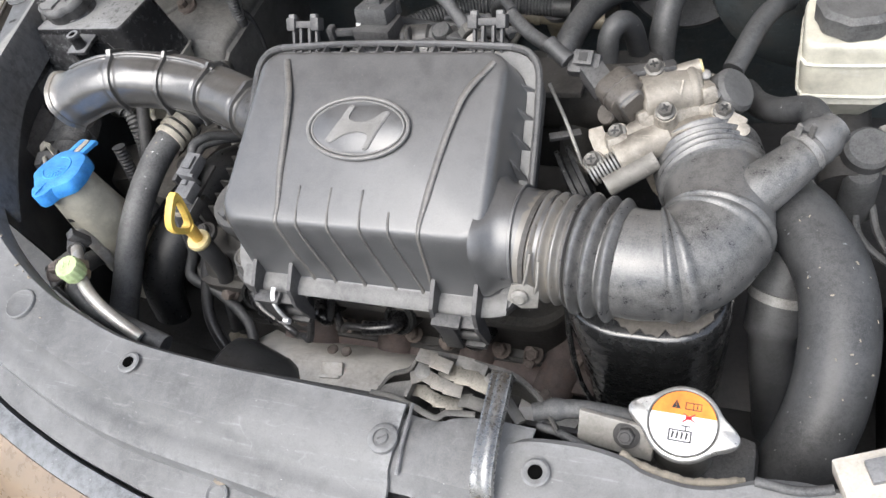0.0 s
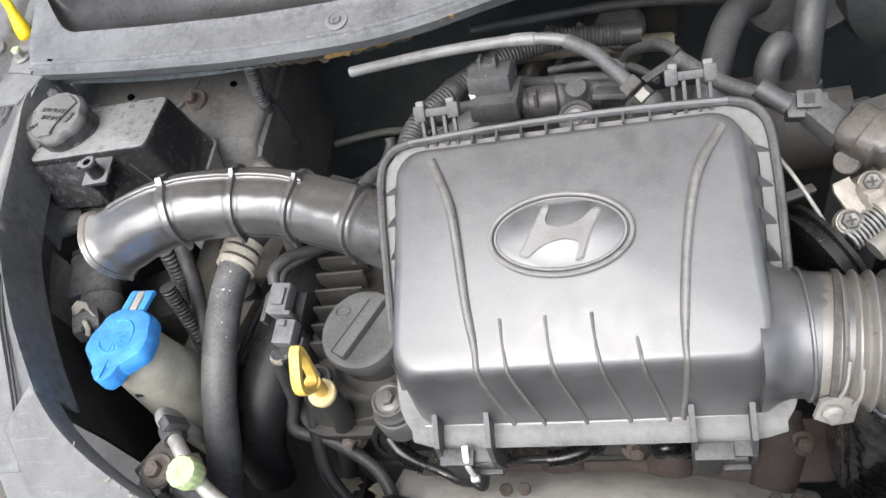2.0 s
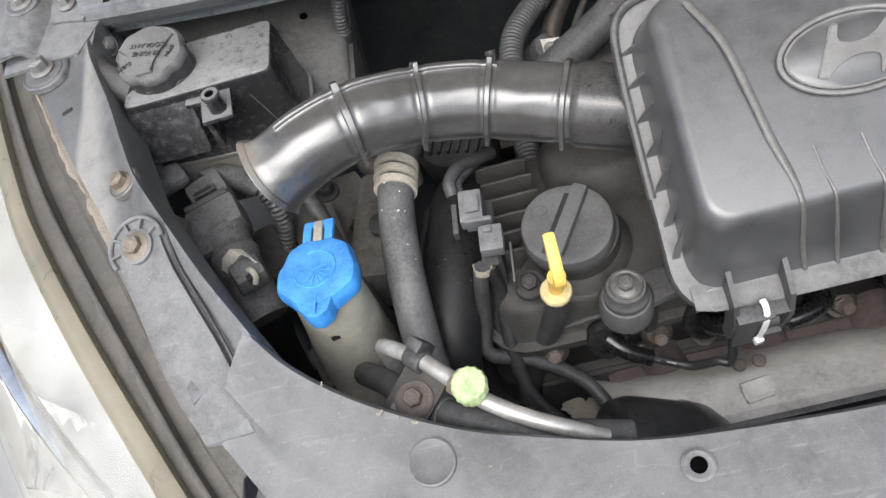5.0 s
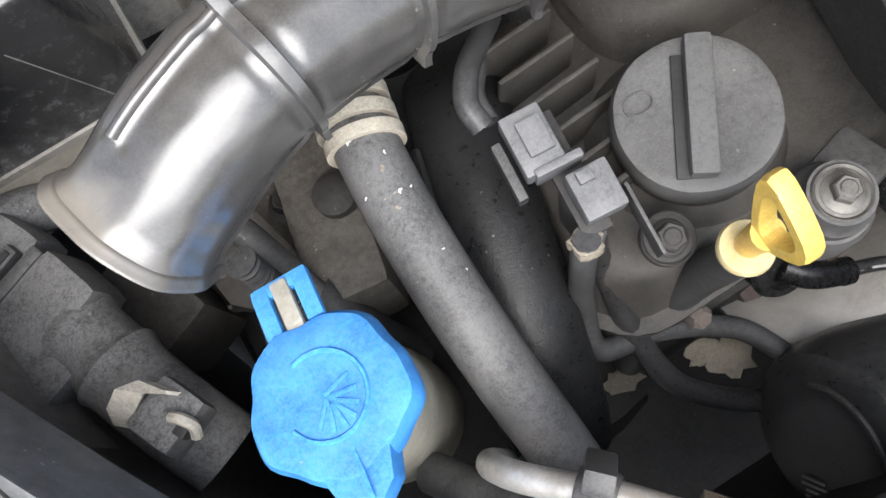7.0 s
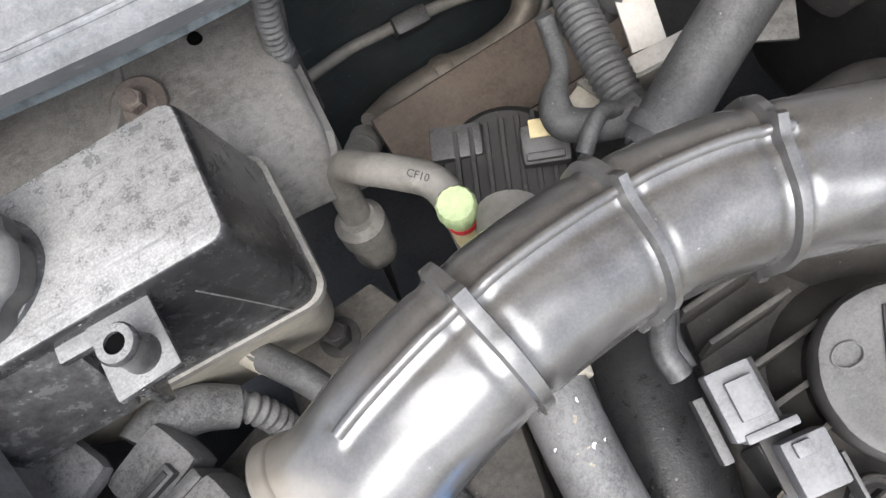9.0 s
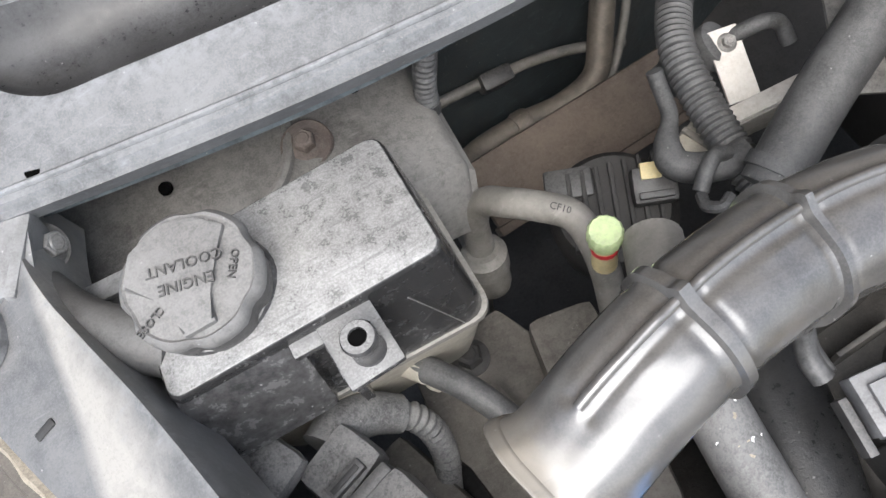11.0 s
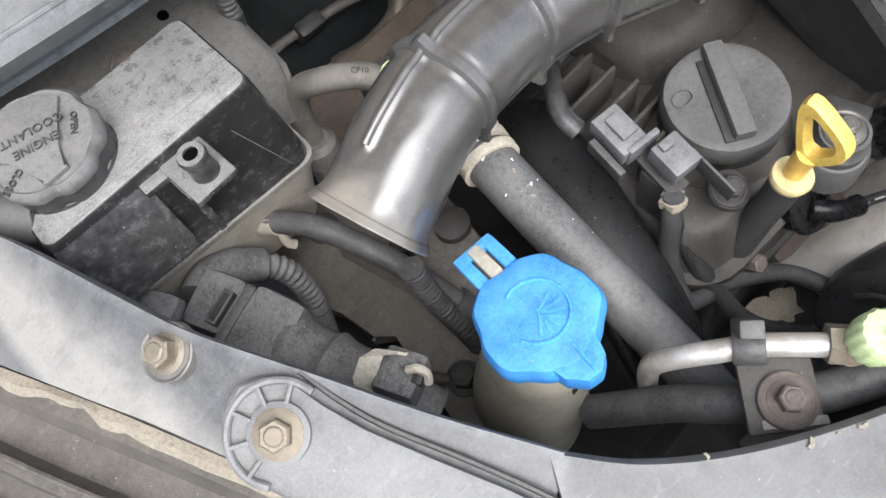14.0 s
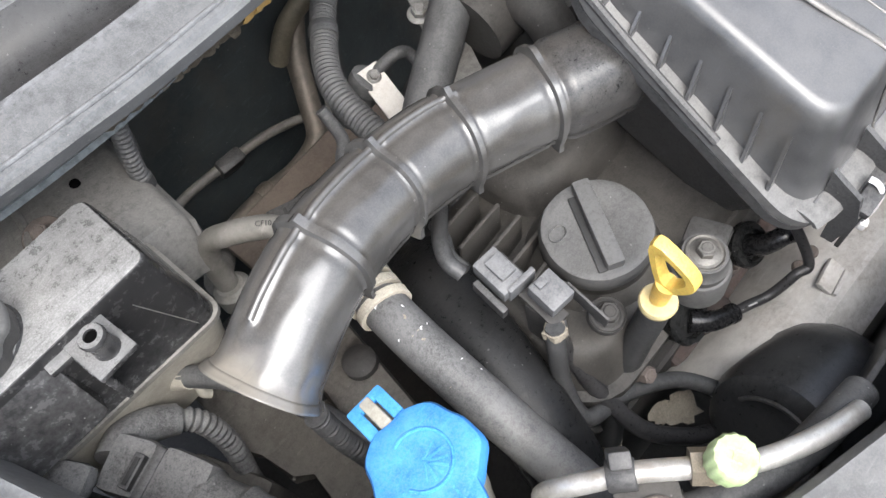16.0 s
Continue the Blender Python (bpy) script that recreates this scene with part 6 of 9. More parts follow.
def snork_radius(s, total):
    r = 0.0250
    for c in (0.052, 0.104, 0.152, 0.202):
        r -= 0.0006 * math.exp(-((abs(s - c) - 0.0045) / 0.0018) ** 2)
    if s > total - 0.012:
        r += 0.0046 * ((s - total + 0.012) / 0.012) ** 2
    return r


def moulded(rings, curve):
    """Gives the round rings of the duct its flats, a mould ridge and small dents."""
    way = along(curve)
    for i, ring in enumerate(rings):
        s, left = way[i], way[-1] - way[i]
        for k, p in enumerate(ring):
            a = 2 * math.pi * k / len(ring)
            deg = math.degrees(a)
            f = 1.0 + 0.030 * math.cos(4 * (a - 0.86)) + 0.008 * math.sin(9 * a + 14 * s)
            ridge = 0.0011 * math.exp(-((deg - 74) / 3.5) ** 2) - 0.0010 * math.exp(-((abs(deg - 74) - 9) / 5.0) ** 2)
            low = 0.0020 * math.exp(-((deg - 222) / 4.0) ** 2) + 0.0016 * math.exp(-((deg - 335) / 4.0) ** 2)
            f += (ridge * min(1, max(0, (s - 0.095) / 0.004)) * min(1, max(0, (left - 0.026) / 0.003)) + low) / 0.026
            f += 0.010 * noise.noise(Vector((s * 30, math.cos(a) * 1.3, math.sin(a) * 1.3)))
            ring[k] = curve[i] + (p - curve[i]) * f
    return rings


snork_curve = spline(SN, 30)
snork_way = along(snork_curve)
outside = moulded(rings_of(snork_curve, snork_radius, 96), snork_curve)
inside = rings_of(snork_curve, lambda s, total: snork_radius(s, total) - 0.0030, 96)
part("duct", loft(outside + inside[::-1], False), gloss_plastic, snork)


def snork_piece(name, s0, s1, height, label="", knob=0.0, material=None):
    """A raised piece round the duct from s0 to s1 metres along it."""
    pick = [i for i, s in enumerate(snork_way) if s0 <= s <= s1]
    rings = []
    for j, i in enumerate(pick):
        u = j / (len(pick) - 1)
        h = height * min(1.0, 3.2 * math.sin(math.pi * u) ** 1.2) - 0.0004
        ring = []
        for k, p in enumerate(outside[i]):
            deg = 360 * k / len(outside[i])
            swell = 1.0 + knob * (math.exp(-((deg - 74) / 11.0) ** 2) + math.exp(-((deg - 226) / 11.0) ** 2))
            ring.append(p + (p - snork_curve[i]).normalized() * h * swell)
        rings.append(ring)
    return part(name, loft(rings, False), material or gloss_plastic, snork, label)


snork_piece("collar", 0.0, 0.0485, 0.0022, "matt black sleeve over the duct end", 0.0, sleeve_black)
for c in (0.052, 0.104, 0.152, 0.202):
    snork_piece("band", c - 0.0029, c + 0.0029, 0.0031, "", 1.1)
lip = snork_piece("lip", snork_way[-1] - 0.0050, snork_way[-1], 0.0012, "dirty beige outlet lip")
seam = [outside[i][19].lerp(outside[i][20], 0.7) for i in range(0, len(outside), 3) if 0.098 < snork_way[i] < snork_way[-1] - 0.027]
part("seam_ridge", tube(seam, 0.0019, 10, 2), gloss_plastic, snork)

# ---- coolant expansion tank ----
tank = thing("coolant_tank", (-0.41, 0.61, 0.68), "black-topped coolant expansion tank thick with pale dust", "coolant tank")
low = [Vector((-0.411 + x, 0.6105 + y, 0.752 - 0.075 * (x + 0.065))) for x, y in rrect(0.067, 0.0385, 0.010, 4)]
top = [Vector((-0.4085 + x, 0.6075 + y, 0.813 - 0.003 * y / 0.03)) for x, y in rrect(0.0585, 0.0325, 0.006, 4)]
part("upper_shell", dome(low, top, 0.10, 0.03), tank_black, tank, "dusty black upper shell")
bot = [Vector((-0.411 + x, 0.6105 + y, 0.680)) for x, y in rrect(0.058, 0.030, 0.014, 4)]
part("lower_body", dome(bot, [p + Vector((0, 0, -0.004)) for p in low], 0.12, 0.02), grimy_cream, tank, "grimy milky lower body")
lipped = [p.lerp(sum(low, Vector()) / len(low), -0.035) for p in low]
part("weld_lip", loft([[p + Vector((0, 0, -0.004)) for p in lipped], lipped, [p + Vector((0, 0, 0.0005)) for p in low], [p + Vector((0, 0, -0.004)) for p in low]], False), dull_alu, tank, "pale welded lip")
# sloping front of the shell left of the tab
part("front_bulge", block((0.052, 0.020, 0.050), pose(-0.4425, 0.5765, 0.787, -20, 2, 0), 0.006), tank_black, tank)
part("mount_tab", block((0.0235, 0.031, 0.0042), pose(-0.3955, 0.5625, 0.8075, 2, 2, 4), 0.0016), tank_black, tank)
part("tab_step", block((0.014, 0.008, 0.0042), pose(-0.4130, 0.5725, 0.8075, 2, 2, 0), 0.0014), tank_black, tank)
part("tab_wall", block((0.004, 0.026, 0.034), pose(-0.4060, 0.5655, 0.790, 0, 0, 4), 0.001), tank_black, tank)
boss = part("sleeve", lathe([(0.0070, 0), (0.0063, 0.003), (0.0059, 0.011), (0.0068, 0.0125), (0.0070, 0.0148), (0.0063, 0.0160), (0.0036, 0.0160), (0.0033, 0.010)], (-0.3935, 0.5575, 0.8085), (0, 0, 1), 28), tank_black, tank, "hollow fixing sleeve")
part("bore", lathe([(0.0034, 0), (0.0033, 0.003), (0.002, 0.003)], (-0.3935, 0.5575, 0.8205), (0, 0, 1), 18), hole_black, boss)
part("wire_mark", tube([(-0.372, 0.571, 0.802), (-0.364, 0.5705, 0.775), (-0.357, 0.5695, 0.752)], 0.00025, 6, 3), tinplate, tank)
part("hose_stub", tube([(-0.394, 0.585, 0.714), (-0.388, 0.577, 0.716), (-0.383, 0.570, 0.719)], 0.0072, 14, 4), grimy_cream, tank)
part("hook", tube([(-0.384, 0.577, 0.700), (-0.386, 0.572, 0.694), (-0.383, 0.569, 0.690)], 0.003, 10, 4), grimy_cream, tank)
part("neck_base", lathe([(0.0275, 0), (0.0265, 0.012), (0.0235, 0.016)], (-0.437, 0.6085, 0.802), (0.02, -0.08, 1), 32), tank_black, tank)
part("overflow_pipe", tube([(-0.460, 0.600, 0.806), (-0.475, 0.612, 0.808), (-0.494, 0.632, 0.806), (-0.51, 0.66, 0.80)], 0.0128, 16, 5), cap_plastic, tank)


def cap_wave(a, h):
    k = math.cos(6 * a + 0.4)
    return 1.0 - 0.085 * max(0.0, k) ** 2 if h < 0.0178 else 1.0 - 0.04 * max(0.0, k) ** 2


CC, CAX = Vector((-0.437, 0.6085, 0.8175)), (0.02, -0.10, 1)
ccap = part("tank_cap", lathe([(0.0270, 0.011), (0.0276, 0.013), (0.0272, 0.0165), (0.0250, 0.0188), (0.0240, 0.0180), (0.0150, 0.0184)], CC, CAX, 60, None, 0, cap_wave), tank_cap_dust, tank, "dusty black ribbed coolant cap")
# skirt darker than the cap top, its shade put into the colour
part("cap_skirt", lathe([(0.0255, 0.0), (0.0262, 0.002), (0.0264, 0.0115), (0.0256, 0.013)], CC, CAX, 60, None, 0, lambda a, h: 1.0 - 0.09 * max(0.0, math.cos(6 * a + 0.4)) ** 2), cap_dark, ccap, "cap skirt coloured dark for the shade under the rim")
CM = Matrix.Translation(CC) @ axes(CAX)
CM = CM @ Matrix.Rotation(-axes(CAX).to_euler().z, 4, "Z")
raised = [(-0.018, 0.0205), (-0.002, 0.0262), (0.012, 0.0215), (0.0215, 0.0120), (0.0150, 0.0035), (0.0045, -0.0110), (0.0035, -0.0235), (-0.0105, -0.0235), (-0.0105, -0.0135), (-0.0135, -0.0030), (-0.0255, 0.0075)]
part("cap_bar", prism([(x * 0.92, y * 0.92) for x, y in raised], 0.0165, 0.0206, CM, 0.0014), tank_cap_dust, ccap)
for text, size, x, y, turn in (("ENGINE", 0.0060, -0.0010, -0.0034, 167), ("COOLANT", 0.0060, 0.0010, 0.0042, 167), ("CLOSE", 0.0044, -0.0185, -0.0090, 205), ("OPEN", 0.0044, 0.0165, -0.0045, 238)):
    lettering(text, size, CM @ pose(x, y, 0.0207 if size > 0.005 else 0.0186, 0, 0, turn), box_plastic, ccap, 0.0007)
bh = thing("overflow_hose", (-0.47, 0.59, 0.77), "faded brown rubber overflow hose", "hose")
part("hose_body", tube([(-0.449, 0.580, 0.787), (-0.458, 0.577, 0.789), (-0.470, 0.574, 0.787), (-0.482, 0.578, 0.775), (-0.484, 0.59, 0.75), (-0.478, 0.60, 0.72)], 0.0070, 14, 6), hose_brown, bh)

tower = thing("strut_tower", (-0.40, 0.72, 0.6), "dusty grey strut tower panel with bolt and small holes", "strut tower")
TX = (-0.54, -0.50, -0.46, -0.42, -0.38, -0.345, -0.325, -0.314, -0.311, -0.316, -0.326)
TZ = (0.752, 0.750, 0.749, 0.7475, 0.7445, 0.738, 0.733, 0.728, 0.715, 0.660, 0.560)
rows = []
for y, dz, dx in ((0.640, -0.045, -0.012), (0.6475, -0.010, -0.006), (0.656, -0.001, -0.002), (0.70, 0.0, 0.0), (0.75, 0.002, 0.002), (0.80, 0.0, 0.0), (0.845, -0.004, -0.006)):
    rows.append([(x + (dx if x > -0.36 else 0), y + 0.004 * math.sin(20 * x), z + dz * (1 if x > -0.46 else 0.3)) for x, z in zip(TX, TZ)])
part("tower_panel", sheet(rail_rows(rows, 3), 0.003), tower_metal, tower)
part("pressed_step", tube([(-0.472, 0.662, 0.7500), (-0.43, 0.672, 0.7490), (-0.40, 0.688, 0.7470), (-0.385, 0.72, 0.7450), (-0.383, 0.76, 0.7450)], 0.0035, 8, 6), tower_metal, tower)
put_bolt(tower, (-0.381, 0.701, 0.7455), (0, -0.2, 1), 0.006, 0.007, 0.009, 0.014, rusty)
for at in ((-0.345, 0.724, 0.7375), (-0.456, 0.717, 0.7488)):
    part("hole", lathe([(0.0038, -0.004), (0.0036, 0.0032), (0.002, 0.0032)], at, (0, -0.15, 1), 16), hole_black, tower)
ib = thing("tank_bracket", (-0.49, 0.655, 0.79), "bent grey steel bracket with a bolt beside the tank", "bracket")
part("plate", block((0.005, 0.040, 0.036), pose(-0.505, 0.668, 0.806, 0, 15, -25), 0.0015), rail_paint, ib)
part("foot", block((0.040, 0.010, 0.0035), pose(-0.484, 0.648, 0.795, 0, -6, -8), 0.001), rail_paint, ib)
put_bolt(ib, (-0.5, 0.680, 0.800), (1, -0.5, 0.5), 0.006, 0.006, 0.008, 0.011, zinc)

# ---- washer bottle ----
wash = thing("washer_bottle", (-0.34, 0.41, 0.55), "milky plastic washer bottle neck with a blue cap", "washer bottle")
part("neck", tube([(-0.3372, 0.4100, 0.782), (-0.3378, 0.4100, 0.765), (-0.3405, 0.4120, 0.72), (-0.3445, 0.415, 0.68), (-0.349, 0.418, 0.60)], lambda s, t: 0.0218 + 0.0105 * min(1, s / 0.12), 32, 6), cream, wash)
part("mark", block((0.006, 0.004, 0.0006), pose(-0.3405, 0.3855, 0.741, 80, 0, 8), 0), print_slot_black, wash)
WC, WAX = Vector((-0.3365, 0.4105, 0.7845)), (-0.02, 0.06, 1)
WM = Matrix.Translation(WC) @ axes(WAX, 0)


def lid_wave(a, h):
    return 1.0 + 0.042 * math.cos(5 * a + 0.8) + 0.014 * math.cos(11 * a)


wcap = part("cap", lathe([(0.0215, -0.0115), (0.0268, -0.0108), (0.0277, -0.0060), (0.0272, -0.0008), (0.0256, 0.0026), (0.0222, 0.0042), (0.0170, 0.0048), (0.0100, 0.0050)], WC, WAX, 60, None, 0, lid_wave), blue, wash, "blue plastic snap cap")
turn = axes(WAX).to_3x3().inverted() @ Vector((0.0, -1, 0))
front_a = math.degrees(math.atan2(turn.y, turn.x))
beak = [(0.018, -0.0125), (0.0285, -0.0095), (0.0350, -0.003), (0.0355, 0.004), (0.0310, 0.0095), (0.018, 0.0135)]
part("beak", prism(beak, -0.0120, 0.0030, WM @ pose(0, 0, 0, 0, 0, front_a - 6), 0.0016), blue, wcap)
part("beak_groove", block((0.016, 0.0012, 0.0009), WM @ pose(0, 0, 0.0044, 0, 0, front_a - 6) @ pose(0.026, 0.002, 0), 0), blue, wcap)
for w in (-0.0075, 0.0075):
    part("hinge_ear", block((0.018, 0.0062, 0.0042), WM @ pose(0, 0, 0, 0, 0, front_a + 176) @ pose(0.0335, w, -0.001, 0, 6, 0), 0.0014), blue, wcap)
part("hinge_bridge", block((0.0055, 0.021, 0.0042), WM @ pose(0, 0, 0, 0, 0, front_a + 176) @ pose(0.0415, 0, -0.0024, 0, 6, 0), 0.0014), blue, wcap)
part("strap", block((0.020, 0.0064, 0.0034), WM @ pose(0, 0, 0, 0, 0, front_a + 176) @ pose(0.0330, 0, -0.0002, 0, 4, 0), 0.0014), grimy_cream, wash, "cream plastic cap strap")
for k in range(7):
    a0, r0 = radians(30 + 24 * k), 0.0125
    part("spray_mark", block((0.0100, 0.0015, 0.0009), WM @ pose(r0 * math.cos(a0) * 0.4, r0 * math.sin(a0) * 0.6, 0.0051, 0, 0, math.degrees(a0)), 0.0002), blue, wcap)
part("rim_print", tube([WM @ Vector((0.0140 * math.cos(radians(18 * k)), 0.0140 * math.sin(radians(18 * k)), 0.0051)) for k in range(16)], 0.0009, 6, 2), blue, wcap)

# ---- hoses and pipes near the washer bottle ----
hh = thing("heater_hose", (-0.283, 0.44, 0.70), "black rubber coolant hose with white paint specks", "hose")
HP = [(-0.272, 0.540, 0.743), (-0.2818, 0.5146, 0.7424), (-0.2871, 0.4733, 0.7403), (-0.2888, 0.4325, 0.7307), (-0.2883, 0.3934, 0.7148), (-0.2865, 0.3571, 0.6935), (-0.2872, 0.3227, 0.6674), (-0.29, 0.30, 0.62)]
part("hose_body", tube(HP, lambda s, t: 0.0136 + 0.0012 * max(0.0, 1 - s / 0.03), 22, 8), speckled_rubber, hh)
for c, r in (((-0.2815, 0.5155, 0.7424), 0.0158), ((-0.2832, 0.5060, 0.7420), 0.0156), ((-0.2845, 0.4970, 0.7415), 0.0152)):
    clamp_ring(hh, c, (-0.25, -1, -0.03), r, 0.0055, surface("tan_spring_clamp_" + str(r), (0.46, 0.41, 0.33), 0.5, dust=DUST, amount=0.3, scale=90, bump=0.2), label="tan spring hose clamp")
part("spigot", tube([(-0.262, 0.565, 0.735), (-0.272, 0.544, 0.742), (-0.277, 0.529, 0.7425)], 0.0142, 20, 5), dull_alu, hh)
random.seed(11)
for k in range(22):
    i = random.randint(12, 44)
    c = spline(HP, 8)[i]
    a = random.uniform(-0.8, 1.3)
    r = random.uniform(0.0005, 0.0013)
    out = Vector((math.sin(a), 0, math.cos(a)))
    part("paint_speck", lathe([(r, -0.0004), (r * 0.8, 0.0002)], c + out * 0.0136, out, 7, None, 40 * k, lambda q, h: 1 + 0.5 * math.cos(2 * q + 1) + 0.2 * math.cos(3 * q)), white if k % 3 else putty, hh)

ac = thing("air_conditioning_pipe", (-0.28, 0.34, 0.75), "bare aluminium air conditioning pipe with a green service cap", "pipe")
part("pipe", tube([(-0.308, 0.368, 0.690), (-0.3095, 0.3695, 0.728), (-0.3085, 0.3675, 0.7455), (-0.303, 0.361, 0.7565), (-0.293, 0.3515, 0.763), (-0.280, 0.340, 0.7675), (-0.262, 0.3205, 0.7695), (-0.248, 0.306, 0.7680), (-0.228, 0.293, 0.7635), (-0.205, 0.283, 0.7555), (-0.185, 0.277, 0.744)], 0.0051, 18, 8), alu_pipe, ac)
ac_clip = part("pipe_clip", lathe([(0.0070, -0.0065), (0.0076, -0.0055), (0.0076, 0.0055), (0.0070, 0.0065)], (-0.2835, 0.3430, 0.7665), (0.62, -0.68, 0.16), 20), box_plastic, ac, "black rubber pipe clip")
part("clip_lug", block((0.010, 0.008, 0.020), pose(-0.2795, 0.348, 0.7715, 20, 0, -45), 0.0015), box_plastic, ac_clip)
bracket_ac = part("bracket", block((0.030, 0.034, 0.004), pose(-0.288, 0.3235, 0.7605, 6, 0, -40), 0.0015), valve_plastic, ac, "dusty steel bracket")
put_bolt(bracket_ac, (-0.2895, 0.3185, 0.763), (0, -0.1, 1), 0.0058, 0.006, 0.0085, 0.0120, rusty)
part("bracket_web", block((0.026, 0.004, 0.050), pose(-0.294, 0.311, 0.737, 0, 0, -40), 0.001), dull_alu, bracket_ac)
port = part("service_port", tube([(-0.2575, 0.3155, 0.766), (-0.2555, 0.3130, 0.772), (-0.2530, 0.3100, 0.779)], 0.0078, 16, 4), surface("tan_corroded_fitting", (0.42, 0.33, 0.23), 0.6, metal=0.2, dust=DUST, amount=0.3, scale=120, bump=0.3), ac, "tan corroded service fitting")
part("nut", lathe([(0.0085, -0.005), (0.0085, 0.005)], (-0.2595, 0.3185, 0.7695), (0.6, -0.7, 0.0), 6), brass, ac)


def knurl(a, h):
    return 1.0 + 0.03 * math.cos(14 * a)


part("service_cap", lathe([(0.0098, -0.004), (0.0104, 0.0), (0.0104, 0.0085), (0.0092, 0.0105), (0.0070, 0.0108)], (-0.2535, 0.3105, 0.7790), (0.08, -0.12, 1), 56, None, 0, knurl), green, ac, "pale green ribbed service cap")
lettering("H", 0.0105, Matrix.Translation((-0.2530, 0.3098, 0.7898)) @ axes((0.08, -0.12, 1)) @ Matrix.Rotation(-axes((0.08, -0.12, 1)).to_euler().z + radians(20), 4, "Z"), green, ac, 0.0004)
lo = thing("rubber_hose", (-0.27, 0.32, 0.74), "dusty rubber air conditioning hose behind the cover", "hose")
part("hose_body", tube([(-0.336, 0.380, 0.690), (-0.325, 0.367, 0.706), (-0.312, 0.352, 0.722), (-0.298, 0.333, 0.738), (-0.275, 0.312, 0.748), (-0.250, 0.2985, 0.750), (-0.22, 0.288, 0.745), (-0.17, 0.28, 0.73)], 0.0088, 16, 6), dusty_rubber, lo)
clamp_ring(lo, (-0.279, 0.3155, 0.7465), (0.75, -0.62, 0.2), 0.0092, 0.012, zinc)

# ---- connectors beside the valve cover ----
con = thing("wire_connectors", (-0.232, 0.45, 0.70), "pair of grey plastic wire connectors on a bracket", "connector")
CA = Vector((-0.2335, 0.4605, 0.7475))
CB = Vector((-0.2245, 0.4235, 0.7425))
along_c = Matrix.Rotation(radians(-20), 4, "Z") @ (CB - CA).to_track_quat("X", "Z").to_matrix().to_4x4()
k1 = part("connector_body", block((0.025, 0.0165, 0.0125), Matrix.Translation(CA.lerp(CB, 0.10)) @ along_c, 0.0015), connector_grey, con)
part("connector_lip", block((0.0035, 0.0190, 0.0150), Matrix.Translation(CA.lerp(CB, 0.44)) @ along_c, 0.001), connector_grey, k1)
part("latch", block((0.014, 0.010, 0.003), Matrix.Translation(CA.lerp(CB, 0.12) + Vector((0.001, 0, 0.008))) @ along_c, 0.0008), connector_grey, k1)
part("side_rail", block((0.024, 0.004, 0.010), Matrix.Translation(CA.lerp(CB, 0.12) + Vector((-0.013, -0.003, -0.005))) @ along_c, 0.0008), box_plastic, k1)
k2 = part("connector_body", block((0.0195, 0.0165, 0.012), Matrix.Translation(CA.lerp(CB, 0.86) + Vector((0.002, 0, 0.001))) @ along_c, 0.0015), connector_grey, con)
part("latch", block((0.005, 0.006, 0.003), Matrix.Translation(CA.lerp(CB, 0.72) + Vector((0.002, 0, 0.008))) @ along_c, 0.0006), connector_grey, k2)
brk = part("bracket", block((0.052, 0.012, 0.003), Matrix.Translation(CA.lerp(CB, 0.40) + Vector((0.004, -0.002, -0.013))) @ along_c, 0.0008), bay_dark, con)
part("tongue", block((0.030, 0.0016, 0.013), Matrix.Translation(CB + Vector((0.011, -0.011, -0.010))) @ along_c, 0.0005), box_plastic, brk)

put_bolt(brk, (-0.206, 0.404, 0.716), (0, -0.2, 1), 0.0062, 0.006, 0.008, 0.011, bay_dark)
belt = [(-0.2350, 0.530, 0.676), (-0.2430, 0.505, 0.692), (-0.2530, 0.470, 0.695), (-0.2630, 0.435, 0.690), (-0.2730, 0.400, 0.678), (-0.2790, 0.375, 0.655), (-0.281, 0.362, 0.62)]
belt_cover = part("end_cover", tube(belt, lambda s, t: 0.0242 - 0.003 * max(0.0, (s / t - 0.75) / 0.25), 30, 8, squash=0.76), belt_black, con, "black dust-filmed rubber cover behind the connectors")
for side, lift in ((-0.0250, 0.0120),):
    part("moulded_ridge", tube([Vector(p) + Vector((side, 0.25 * side, lift)) for p in belt[1:6]], 0.0024, 8, 6), belt_black, belt_cover)
part("standoff", block((0.012, 0.020, 0.10), pose(-0.226, 0.432, 0.675), 0.002), black_plastic, con)
wires = [([(-0.2345, 0.4180, 0.7320), (-0.2385, 0.4145, 0.7180), (-0.2440, 0.4059, 0.6795), (-0.2471, 0.3870, 0.6603), (-0.2168, 0.3802, 0.6466), (-0.1835, 0.3620, 0.6280), (-0.1665, 0.3329, 0.6149)], 0.0056),
         ([(-0.231, 0.420, 0.728), (-0.2283, 0.4179, 0.6909), (-0.2298, 0.3900, 0.6613), (-0.2257, 0.3606, 0.6348), (-0.2079, 0.3394, 0.6147), (-0.1830, 0.3232, 0.5941)], 0.0058),
         ([(-0.2435, 0.474, 0.744), (-0.2440, 0.484, 0.748), (-0.2360, 0.497, 0.746), (-0.224, 0.51, 0.735), (-0.21, 0.525, 0.72)], 0.0050),
         ([(-0.2395, 0.475, 0.742), (-0.238, 0.488, 0.742), (-0.229, 0.502, 0.735), (-0.222, 0.52, 0.72)], 0.0036)]
